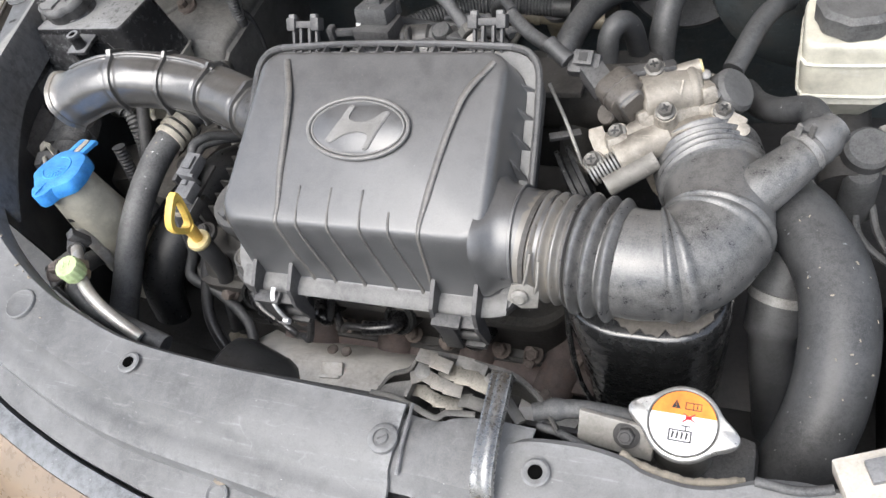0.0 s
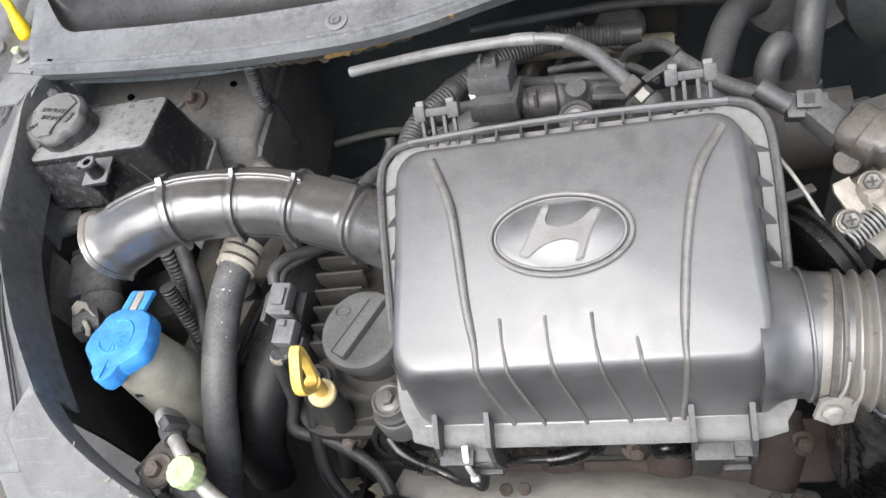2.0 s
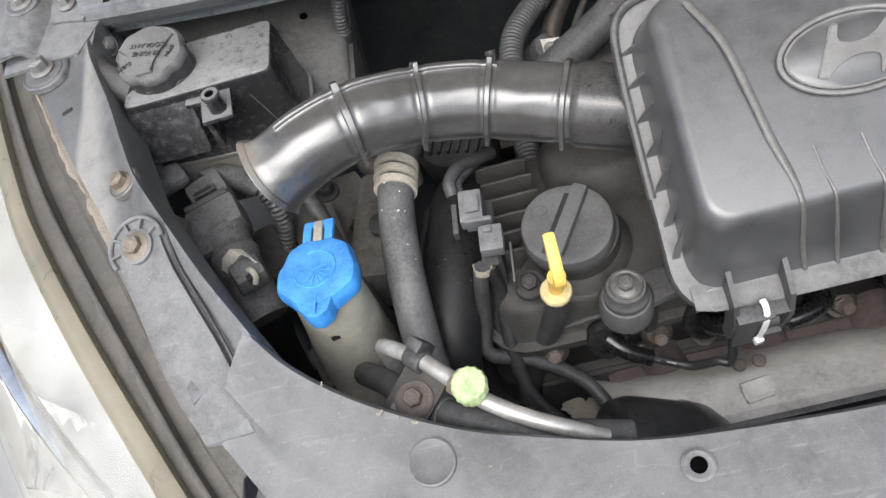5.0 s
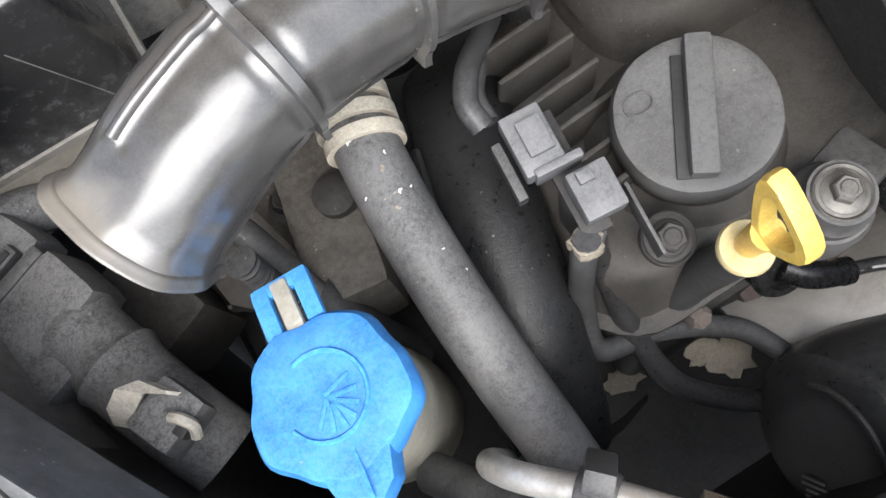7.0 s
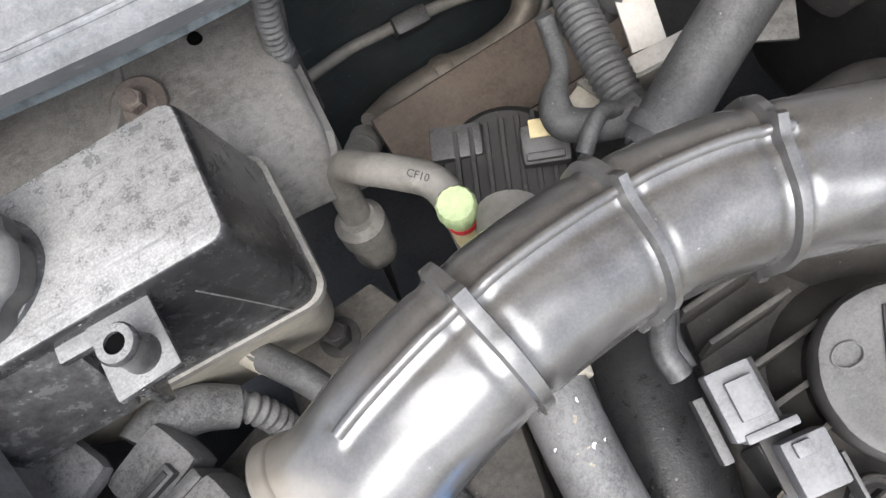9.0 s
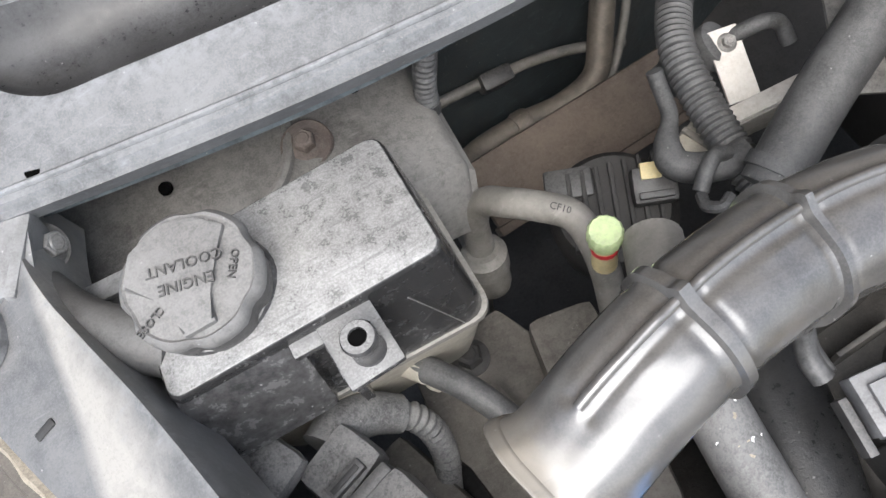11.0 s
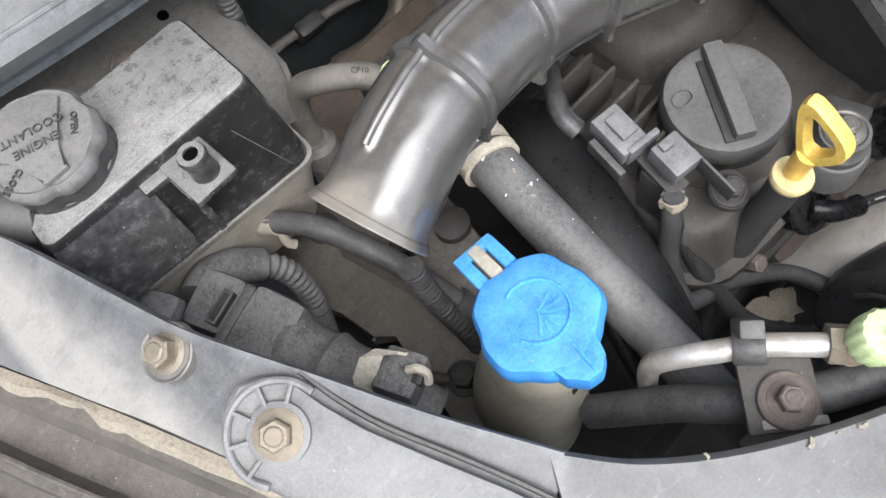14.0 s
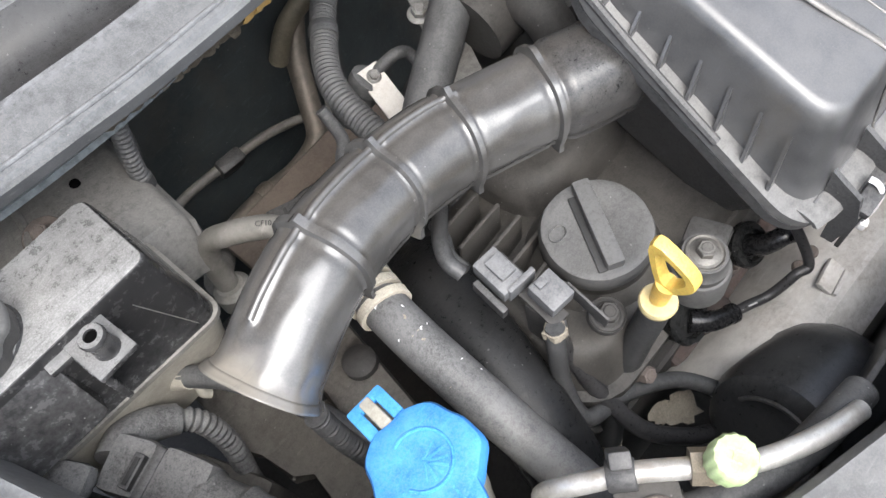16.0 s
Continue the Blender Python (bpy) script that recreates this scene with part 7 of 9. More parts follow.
for pts, r in wires:
    w = thing("wire", pts[0], "black sleeved wire from the connectors", "wire", "connector wires")
    part("sleeve", tube(pts, r, 10, 8), cable_black if r > 0.0057 else rubber, w)
    if r == 0.0056:
        part("sleeve_end", lathe([(0.0062, -0.004), (0.0066, 0.0010), (0.0054, 0.0014), (0.0044, -0.002)], (-0.2350, 0.4178, 0.7300), (0.15, 0.25, 0.9), 16, None, 0, lambda a, h: 1 + 0.10 * math.cos(5 * a) + 0.06 * math.cos(9 * a)), putty, w, "frayed tan sleeve end")

# black canister below the cover edge
can_black = surface("sheeny_black_canister_plastic", (0.020, 0.0205, 0.0215), 0.36, dust=(0.20, 0.20, 0.20), amount=0.18, settle=0.3, scale=30, bump=0.15, specks=0.7, coat=0.4, haze=0.28)
can = thing("black_canister", (-0.15, 0.305, 0.58), "black plastic fan motor canister with faint print", "canister")
CANAX = (-0.90, 0.16, 0.40)
CANM = Matrix.Translation((-0.1855, 0.297, 0.633)) @ axes(CANAX)
part("body", lathe([(0.020, -0.088), (0.034, -0.086), (0.043, -0.080), (0.0480, -0.068), (0.0490, -0.055), (0.0480, -0.050), (0.0480, -0.014), (0.0440, -0.003), (0.036, 0.001), (0.020, 0.001)], (-0.1855, 0.297, 0.633), CANAX, 44), can_black, can)
part("ridge", tube([CANM @ Vector((0.031 * math.cos(a), 0.031 * math.sin(a), 0.0015)) for a in [radians(-40 + 18 * k) for k in range(12)]], 0.0016, 8, 3), black_plastic, can)
for k in range(4):
    mark((0.016 - 0.003 * (k % 2), 0.0014), CANM @ pose(0.022 - 0.0032 * k, -0.020 + 0.001 * k, 0.0024, 0, 0, 62), print_grey, can)

# ---- things between the rail and the tank ----
sw = thing("crash_sensor", (-0.42, 0.50, 0.68), "dusty dark plastic sensor with a square elbow plug", "sensor")
S0, S1 = Vector((-0.4330, 0.5300, 0.7380)), Vector((-0.4020, 0.4400, 0.7300))
part("sensor_body", tube([S0.lerp(S1, 0.22), S0.lerp(S1, 0.5), S0.lerp(S1, 0.8), S1 + Vector((0.004, -0.012, -0.012))], pulses(0.0175, (0.012, 0.034), 0.0020, 0.004), 22, 8, squash=0.86), sensor_dust, sw)
lie = (S1 - S0).to_track_quat("X", "Z").to_matrix().to_4x4()
part("sensor_step", block((0.030, 0.042, 0.030), Matrix.Translation(S0.lerp(S1, 0.20)) @ lie, 0.006), sensor_dust, sw)
part("sensor_wing", block((0.022, 0.020, 0.020), Matrix.Translation(S0.lerp(S1, 0.42) + Vector((-0.018, -0.004, 0.004))) @ lie, 0.005), sensor_dust, sw)
part("flat_lug", block((0.034, 0.026, 0.012), pose(-0.463, 0.552, 0.756, 0, 6, 30), 0.007), sensor_dust, sw)
plug_at = Vector((-0.4345, 0.5440, 0.7355))
elbow = part("elbow_plug", block((0.026, 0.032, 0.026), Matrix.Translation(plug_at) @ lie @ pose(0, 0, 0, 0, 0, 6), 0.006), sensor_dust, sw, "square elbow plug")
part("plug_arm", tube([plug_at + Vector((-0.004, 0.012, -0.001)), plug_at + Vector((0.006, 0.0195, -0.004)), plug_at + Vector((0.018, 0.0205, -0.012)), plug_at + Vector((0.030, 0.0160, -0.022))], lambda s, t: 0.0128 - 0.0035 * s / t, 16, 6), sensor_dust, elbow)
part("plug_latch", block((0.006, 0.019, 0.006), Matrix.Translation(plug_at + Vector((0.001, -0.008, 0.0135))) @ lie, 0.001), box_plastic, elbow)
part("plug_slot", block((0.0026, 0.015, 0.0012), Matrix.Translation(plug_at + Vector((0.001, -0.0085, 0.0168))) @ lie, 0.0003), print_slot_black, elbow)
part("plug_collar", block((0.006, 0.036, 0.030), Matrix.Translation(S0.lerp(S1, 0.03)) @ lie, 0.002), box_plastic, elbow)
cor = thing("corrugated_tube", (-0.40, 0.54, 0.62), "grey corrugated wire tube at the sensor", "corrugated tube")
part("tube_body", tube([(-0.4070, 0.5625, 0.7130), (-0.4005, 0.5575, 0.7070), (-0.3965, 0.5510, 0.6945), (-0.3980, 0.5430, 0.6700), (-0.4060, 0.5350, 0.6400), (-0.414, 0.528, 0.60)], ribbed(0.0058, 0.0016, 0.0044), 16, 30), sensor_dust, cor)
sc = thing("cable_clip", (-0.398, 0.446, 0.75), "tan cable clip with strap on a dark bracket", "cable clip")
tan_plastic = surface("tan_plastic", (0.40, 0.37, 0.31), 0.5, dust=DUST, amount=0.3, scale=90, bump=0.1)
part("strap", sheet([[Vector((-0.4135, 0.4500, 0.7600)) + Vector((0.004 * j, -0.0035 * j, 0)), Vector((-0.4090, 0.4535, 0.7690)) + Vector((0.004 * j, -0.0035 * j, 0)), Vector((-0.4010, 0.4560, 0.7740)) + Vector((0.004 * j, -0.0035 * j, 0)), Vector((-0.3935, 0.4550, 0.7715)) + Vector((0.003 * j, -0.004 * j, 0)), Vector((-0.3890, 0.4515, 0.7640)) + Vector((0.003 * j, -0.004 * j, 0))] for j in (0, 1, 2)], 0.0014), tan_plastic, sc, "tan plastic strap")
part("clip_body", block((0.022, 0.020, 0.016), pose(-0.3935, 0.4405, 0.7600, 0, 10, 25), 0.003), sensor_dust, sc)
part("clip_hook", tube([(-0.3900, 0.4380, 0.7690), (-0.3865, 0.4350, 0.7710), (-0.3850, 0.4315, 0.7680), (-0.3870, 0.4290, 0.7640)], 0.0022, 8, 5), tan_plastic, sc)
part("clip_window", block((0.007, 0.005, 0.006), pose(-0.3885, 0.4330, 0.7660, 0, 0, 25), 0.001), print_slot_black, sc)
ov = thing("drain_hose", (-0.36, 0.52, 0.68), "dusty black tank drain hose", "hose")
part("hose_body", tube([(-0.388, 0.577, 0.716), (-0.380, 0.566, 0.7205), (-0.3676, 0.5473, 0.7185), (-0.3521, 0.5126, 0.7023), (-0.3412, 0.4749, 0.6830), (-0.33, 0.45, 0.66), (-0.32, 0.435, 0.63)], 0.0068, 16, 7), dusty_rubber, ov)
part("hose_sleeve", tube([(-0.3415, 0.476, 0.6835), (-0.3325, 0.455, 0.665), (-0.3225, 0.44, 0.638)], 0.0092, 16, 5), rubber, ov)
gb = thing("gearbox_mount", (-0.36, 0.50, 0.55), "grimy brown steel gearbox mount plate with bolts", "mount plate")
plate = prism([(-0.395, 0.600), (-0.400, 0.545), (-0.388, 0.535), (-0.390, 0.505), (-0.374, 0.500), (-0.392, 0.430), (-0.378, 0.395), (-0.345, 0.400), (-0.318, 0.470), (-0.315, 0.560), (-0.335, 0.605)], 0, 0.010, pose(0, 0, 0.642), 0.003)
part("plate", plate, mount_metal, gb)
part("rib_wall", block((0.006, 0.13, 0.05), pose(-0.352, 0.50, 0.64, 0, 20, 14), 0.002), mount_metal, gb)
for at in ((-0.362, 0.586, 0.653), (-0.3665, 0.449, 0.653), (-0.335, 0.535, 0.654)):
    put_bolt(gb, at, (0, 0, 1), 0.0075, 0.008, 0.011, 0.0, bay_dark)
part("step_block", block((0.040, 0.060, 0.060), pose(-0.425, 0.535, 0.625, 0, 0, 20), 0.006), mount_metal, gb)
part("stiffener", tube([(-0.385, 0.470, 0.655), (-0.37, 0.452, 0.65), (-0.352, 0.44, 0.642), (-0.345, 0.425, 0.635)], 0.004, 10, 5), valve_plastic, gb)
part("cast_arm", block((0.040, 0.12, 0.045), pose(-0.318, 0.520, 0.655, -8, 0, -10), 0.008), mount_metal, gb)
part("cast_bolt", lathe([(0.011, 0), (0.011, 0.014), (0.007, 0.017)], (-0.31, 0.512, 0.672), (0, 0, 1), 16), bay_dark, gb)
ch = thing("corrugated_tube", (-0.35, 0.50, 0.6), "dark corrugated wire tube under the snorkel", "corrugated tube")
part("tube_body", tube([(-0.352, 0.487, 0.735), (-0.351, 0.478, 0.70), (-0.347, 0.462, 0.665), (-0.345, 0.45, 0.62)], ribbed(0.0058, 0.0012, 0.004), 12, 30), rubber, ch)


# ---- back of the bay ----
ins = thing("insulation_strip", (-0.22, 0.675, 0.78), "crumbling brown foil insulation under the cowl edge", "insulation")
FOIL_EDGE = [(-0.38, 0.818), (-0.36, 0.812), (-0.31, 0.800), (-0.225, 0.792), (-0.15, 0.792), (-0.085, 0.796), (-0.03, 0.803), (0.0, 0.806)]
FOIL_X = [-0.372 + 0.002 * k for k in range(182)]


def foil_low(x):
    """Height of the ragged lower edge of the insulation."""
    for (x0, z0), (x1, z1) in zip(FOIL_EDGE, FOIL_EDGE[1:]):
        if x0 <= x <= x1:
            return z0 + (z1 - z0) * (x - x0) / (x1 - x0)
    return 0.805


def edge_at(x):
    """The front edge of the cowl at x."""
    for p, q in zip(smooth_cf, smooth_cf[1:]):
        if p.x <= x <= q.x:
            return p.lerp(q, (x - p.x) / (q.x - p.x))
    return smooth_cf[-1].copy()


rows = []
for i in range(7):
    f = i / 6
    row = []
    for k, x in enumerate(FOIL_X):
        p = edge_at(x)
        low = foil_low(x) + 0.004 * noise.noise(Vector((x * 160, 2.0, 0))) + 0.003 * noise.noise(Vector((x * 420, 5.0, 0)))
        w = noise.noise(Vector((x * 170, f * 6, 2.0))) * 0.0022 + noise.noise(Vector((x * 420, f * 13, 7.0))) * 0.0014
        row.append((x, p.y + 0.002 + 0.016 * f + w, (p.z - 0.004) * (1 - f) + low * f + w))
    rows.append(row)
part("foil", sheet(rows, 0.003), crumbly, ins)
paint_y = surface("old_yellow_paint", (0.40, 0.25, 0.075), 0.7, dust=DUST, amount=0.15, scale=150, bump=0.3)
for k, (x, f, w, h) in enumerate(((-0.190, 0.55, 0.012, 0.0055), (-0.172, 0.50, 0.010, 0.0040), (-0.150, 0.50, 0.014, 0.0035), (-0.132, 0.42, 0.012, 0.0045), (-0.116, 0.30, 0.013, 0.0038), (-0.205, 0.70, 0.006, 0.0040), (-0.100, 0.18, 0.009, 0.0035))):
    p = edge_at(x)
    at = Vector((x, p.y + 0.0005 + 0.016 * f, (p.z - 0.004) * (1 - f) + foil_low(x) * f))
    blot = [Vector((w * math.cos(a) * (1 + 0.35 * noise.noise(Vector((k * 3.1, 2 * math.cos(a), 2 * math.sin(a))))), -0.0035 - 0.3 * h * math.sin(a), h * math.sin(a) * (1 + 0.6 * noise.noise(Vector((k * 1.7, 5 * math.cos(a), 5 * math.sin(a))))) + 0.28 * w * math.cos(a))) for a in [2 * math.pi * j / 26 for j in range(26)]]
    part("paint_mark", loft([[at + q for q in blot], [at + q * 0.96 + Vector((0, -0.0012, 0.0006)) for q in blot]]), paint_y, ins, "old yellow paint mark")

pipe_grey = surface("grey_dusty_pipe", (0.15, 0.15, 0.15), 0.35, dust=(0.26, 0.25, 0.235), amount=0.4, settle=0.4, scale=50, bump=0.08, spec=0.6)
tan_pipe = surface("tan_dusty_metal_pipe", (0.20, 0.175, 0.125), 0.42, metal=0.3, dust=(0.30, 0.27, 0.21), amount=0.5, settle=0.4, scale=50, bump=0.12)
gloss_block = surface("black_smooth_sensor_plastic", (0.045, 0.047, 0.050), 0.3, dust=GREY_DUST, amount=0.2, scale=40, bump=0.05)
lines_rear = [
    ("air_conditioning_line", "brown dusty metal air conditioning line on the firewall", "pipe", [(-0.040, 0.890, 0.61), (-0.0617, 0.8862, 0.5741), (-0.0928, 0.8654, 0.5405), (-0.1146, 0.8395, 0.5067), (-0.1356, 0.8160, 0.4785), (-0.1725, 0.8101, 0.4696), (-0.2161, 0.8106, 0.4737), (-0.2610, 0.8061, 0.4782), (-0.29, 0.79, 0.49)], 0.0120, bronze_pipe),
    ("brake_pipe", "thin dusty brake pipe clipped to the firewall", "pipe", [(-0.3421, 0.838, 0.5171), (-0.2899, 0.838, 0.5255), (-0.2626, 0.838, 0.5261), (-0.2234, 0.838, 0.5208), (-0.1761, 0.838, 0.5117), (-0.1314, 0.838, 0.4924), (-0.0919, 0.838, 0.4686)], 0.0050, dull_alu),
    ("thin_pipe", "thin dusty metal pipe on the firewall", "pipe", [(-0.010, 0.895, 0.60), (-0.0367, 0.885, 0.565), (-0.0678, 0.864, 0.525), (-0.095, 0.835, 0.49), (-0.125, 0.812, 0.465), (-0.17, 0.806, 0.455)], 0.0042, dull_alu),
    ("vacuum_pipe", "thin grey vacuum pipe arching behind the box", "pipe", [(-0.1610, 0.6000, 0.8360), (-0.1250, 0.5950, 0.8430), (-0.0860, 0.5900, 0.8495), (-0.0500, 0.5855, 0.8535), (-0.0200, 0.5820, 0.8548), (0.0040, 0.5765, 0.8530), (0.0220, 0.5670, 0.8465), (0.0340, 0.5565, 0.8380), (0.0450, 0.5460, 0.8305)], 0.0040, pipe_grey),
    ("wire_harness", "black taped wire harness to the throttle plug", "wire harness", [(0.0750, 0.5670, 0.8310), (0.0930, 0.5500, 0.8270), (0.1050, 0.5420, 0.8240), (0.1160, 0.5350, 0.8230), (0.1280, 0.5270, 0.8220), (0.1390, 0.5190, 0.8260)], 0.0055, dusty_rubber),
    ("wire", "thin black cable arching behind the folded strip", "wire", [(0.0760, 0.5700, 0.8320), (0.0660, 0.5830, 0.8310), (0.0580, 0.5930, 0.8220), (0.0440, 0.6100, 0.8030), (0.0330, 0.6300, 0.7670), (0.0140, 0.6400, 0.7480), (-0.0120, 0.6300, 0.7540), (-0.04, 0.615, 0.76)], 0.0040, rubber),
    ("heater_hose", "thick dusty heater hose behind the engine", "hose", [(-0.190, 0.568, 0.705), (-0.1660, 0.5800, 0.7167), (-0.1404, 0.5923, 0.7253), (-0.1143, 0.6035, 0.7339), (-0.0884, 0.6158, 0.7421), (-0.05, 0.64, 0.75)], 0.0150, dusty_rubber),
    ("heater_hose", "thick dusty heater hose at the firewall", "hose", [(0.1730, 0.790, 0.680), (0.1560, 0.740, 0.722), (0.1350, 0.700, 0.752), (0.1180, 0.660, 0.766), (0.1050, 0.620, 0.764), (0.0950, 0.590, 0.745)], 0.0120, rubber),
    ("heater_hose", "thick heater hose bent in a tight arch", "hose", [(0.1390, 0.590, 0.720), (0.1390, 0.600, 0.750), (0.1410, 0.610, 0.772), (0.1490, 0.620, 0.779), (0.1560, 0.630, 0.765), (0.1580, 0.640, 0.735), (0.1600, 0.650, 0.69)], 0.0095, rubber),
    ("heater_hose", "thick ribbed heater hose running to the firewall", "hose", [(0.1750, 0.640, 0.690), (0.1780, 0.660, 0.735), (0.1860, 0.690, 0.760), (0.1980, 0.730, 0.760), (0.2100, 0.780, 0.74)], 0.0125, rubber),
    ("rubber_hose", "black hose beside the brake booster", "hose", [(0.245, 0.56, 0.78), (0.26, 0.60, 0.79), (0.272, 0.63, 0.785), (0.28, 0.68, 0.75)], 0.0085, rubber),
    ("wiper_hose", "thin black hose clipped along the firewall", "hose", [(-0.1100, 0.780, 0.710), (-0.0580, 0.800, 0.694), (0.0100, 0.820, 0.678), (0.0710, 0.832, 0.664), (0.1470, 0.850, 0.635), (0.2200, 0.858, 0.612), (0.2550, 0.860, 0.604), (0.2680, 0.860, 0.616)], 0.0050, rubber),
    ("heater_pipe", "tan metal heater pipe behind the box", "pipe", [(-0.1250, 0.840, 0.575), (-0.1100, 0.830, 0.610), (-0.0890, 0.822, 0.629), (-0.0620, 0.815, 0.638), (-0.0250, 0.812, 0.639), (0.0100, 0.810, 0.637), (0.0500, 0.812, 0.630), (0.085, 0.816, 0.622)], 0.0098, tan_pipe),
    ("wire", "frayed grey wire hanging from the cowl", "wire", [(-0.3120, 0.700, 0.742), (-0.3085, 0.712, 0.722), (-0.3105, 0.716, 0.69), (-0.313, 0.713, 0.655)], 0.0032, dusty_rubber),
    ("wire", "frayed grey wire hanging from the cowl", "wire", [(-0.2985, 0.703, 0.772), (-0.301, 0.704, 0.752), (-0.3075, 0.704, 0.728)], 0.0016, dusty_rubber),
]
for name, label, category, pts, r, m in lines_rear:
    t = thing(name, pts[0], label, category)
    part("run", tube(pts, r, 14, 7), m, t)
    if category == "hose" and r > 0.011:
        for end, nxt in ((pts[0], pts[1]), (pts[-1], pts[-2])):
            clamp_ring(t, Vector(end).lerp(Vector(nxt), 0.35), Vector(nxt) - Vector(end), r + 0.0006, 0.007, dusty_rubber)
    if name == "air_conditioning_line":
        part("pipe_joint", lathe([(0.0128, -0.008), (0.0142, -0.005), (0.0142, 0.005), (0.0128, 0.008)], (-0.2161, 0.8106, 0.4737), (-1, -0.05, 0.1), 22), bronze_pipe, t, "brown pipe coupling")
    if name == "brake_pipe":
        part("pipe_clip", block((0.030, 0.016, 0.024), pose(-0.2234, 0.836, 0.5208, 30, 6, 0), 0.004), black_plastic, t, "black plastic pipe clip")
    if name == "heater_pipe":
        part("pipe_ring", tube([(0.0060, 0.810, 0.637), (0.0100, 0.810, 0.637), (0.0140, 0.810, 0.6365)], 0.0112, 20, 3), tan_pipe, t, "raised ring on the pipe")
    if name == "vacuum_pipe":
        axis = Vector((0.62, -0.60, -0.46)).normalized()
        nut = part("fitting", lathe([(0.0066, -0.003), (0.0074, -0.002), (0.0074, 0.0045), (0.0060, 0.0055)], (0.0430, 0.5480, 0.8320), axis, 6), screw_steel, t, "dull zinc hexagon hose fitting")
        part("nut", lathe([(0.0066, 0.0075), (0.0076, 0.0082), (0.0076, 0.0145), (0.0060, 0.0155)], (0.0430, 0.5480, 0.8320), axis, 6, None, 25), screw_steel, nut)
        part("nozzle", lathe([(0.0090, 0.016), (0.0092, 0.020), (0.0070, 0.026), (0.0040, 0.031), (0.0025, 0.033)], (0.0430, 0.5480, 0.8320), axis, 18), dusty_rubber, nut, "grey rubber nozzle")
        part("nozzle_tip", lathe([(0.0022, 0.033), (0.0020, 0.036)], (0.0430, 0.5480, 0.8320), axis, 12), tinplate, nut)
        part("spring_guard", tube([(0.0040, 0.5765, 0.8530), (0.0220, 0.5670, 0.8465), (0.0340, 0.5565, 0.8380), (0.0430, 0.5480, 0.8320)], 0.0052, 14, 8), dusty_rubber, t, "rubber sleeve over the bend")
        part("sleeve", tube([(-0.0330, 0.5836, 0.8546), (-0.0250, 0.5826, 0.8549), (-0.0165, 0.5814, 0.8548)], 0.0046, 12, 4), pipe_grey, t, "dull metal joint")
for name, pts, r in (("corrugated_harness", [(0.055, 0.800, 0.655), (0.005, 0.800, 0.660), (-0.040, 0.792, 0.669), (-0.0881, 0.7670, 0.6774), (-0.1305, 0.7254, 0.6841), (-0.1645, 0.6801, 0.6853), (-0.1747, 0.6294, 0.6781), (-0.1780, 0.5753, 0.6717), (-0.1812, 0.5207, 0.6655)], 0.0100),
                     ("corrugated_harness", [(-0.2985, 0.695, 0.798), (-0.3002, 0.700, 0.7861), (-0.3050, 0.701, 0.766), (-0.3110, 0.701, 0.742), (-0.3136, 0.702, 0.718)], 0.0052)):
    t = thing(name, pts[0], "grey corrugated plastic wire harness tube", "wire harness", "corrugated harness tubes")
    part("tube_body", tube(pts, ribbed(r, 0.0014, 0.0040), 16, 56), dusty_rubber, t)
    for end, nxt in ((pts[0], pts[1]), (pts[-1], pts[-2])):
        part("end_sleeve", tube([end, Vector(end).lerp(Vector(nxt), 0.2), Vector(end).lerp(Vector(nxt), 0.4)], r + 0.002, 14, 3), rubber, t)

acp = thing("air_conditioning_pipe", (-0.32, 0.63, 0.64), "dusty aluminium suction pipe with a green service cap", "pipe")
part("pipe", tube([(-0.3255, 0.634, 0.62), (-0.3247, 0.6378, 0.6419), (-0.3213, 0.6461, 0.6813), (-0.314, 0.642, 0.703), (-0.3050, 0.6297, 0.7130), (-0.293, 0.617, 0.7165), (-0.2815, 0.6046, 0.7148), (-0.2785, 0.590, 0.706), (-0.2796, 0.5754, 0.6913), (-0.281, 0.565, 0.66)], 0.0082, 20, 8), dull_alu, acp)
part("fitting", lathe([(0.0115, 0), (0.0125, 0.004), (0.0125, 0.014), (0.0105, 0.020), (0.0140, 0.022), (0.0142, 0.036), (0.010, 0.040)], (-0.3260, 0.633, 0.618), (0.05, 0.15, 1), 28), dull_alu, acp, "tan dusty pipe coupling")
part("lower_joint", tube([(-0.30, 0.775, 0.50), (-0.312, 0.755, 0.515), (-0.32, 0.735, 0.53)], ribbed(0.0120, 0.0018, 0.008), 18, 12), dull_alu, acp)
part("port", lathe([(0.0066, -0.026), (0.0066, 0.004)], (-0.2800, 0.5770, 0.7320), (0.0, 0.0, 1), 16), pale_yellow, acp)
part("red_band", lathe([(0.0070, 0), (0.0070, 0.0035)], (-0.2800, 0.5770, 0.7250), (0, 0, 1), 16), red, acp)
part("service_cap", lathe([(0.0080, 0), (0.0085, 0.002), (0.0085, 0.0095), (0.0074, 0.0112)], (-0.2800, 0.5770, 0.7340), (0, -0.05, 1), 48, None, 0, knurl), green, acp, "pale green ribbed service cap")
lettering("CF10", 0.0052, Matrix.Translation((-0.2865, 0.6065, 0.7252)) @ pose(0, 0, 0, 20, 0, -50), print_slot_black, acp, 0.0001)

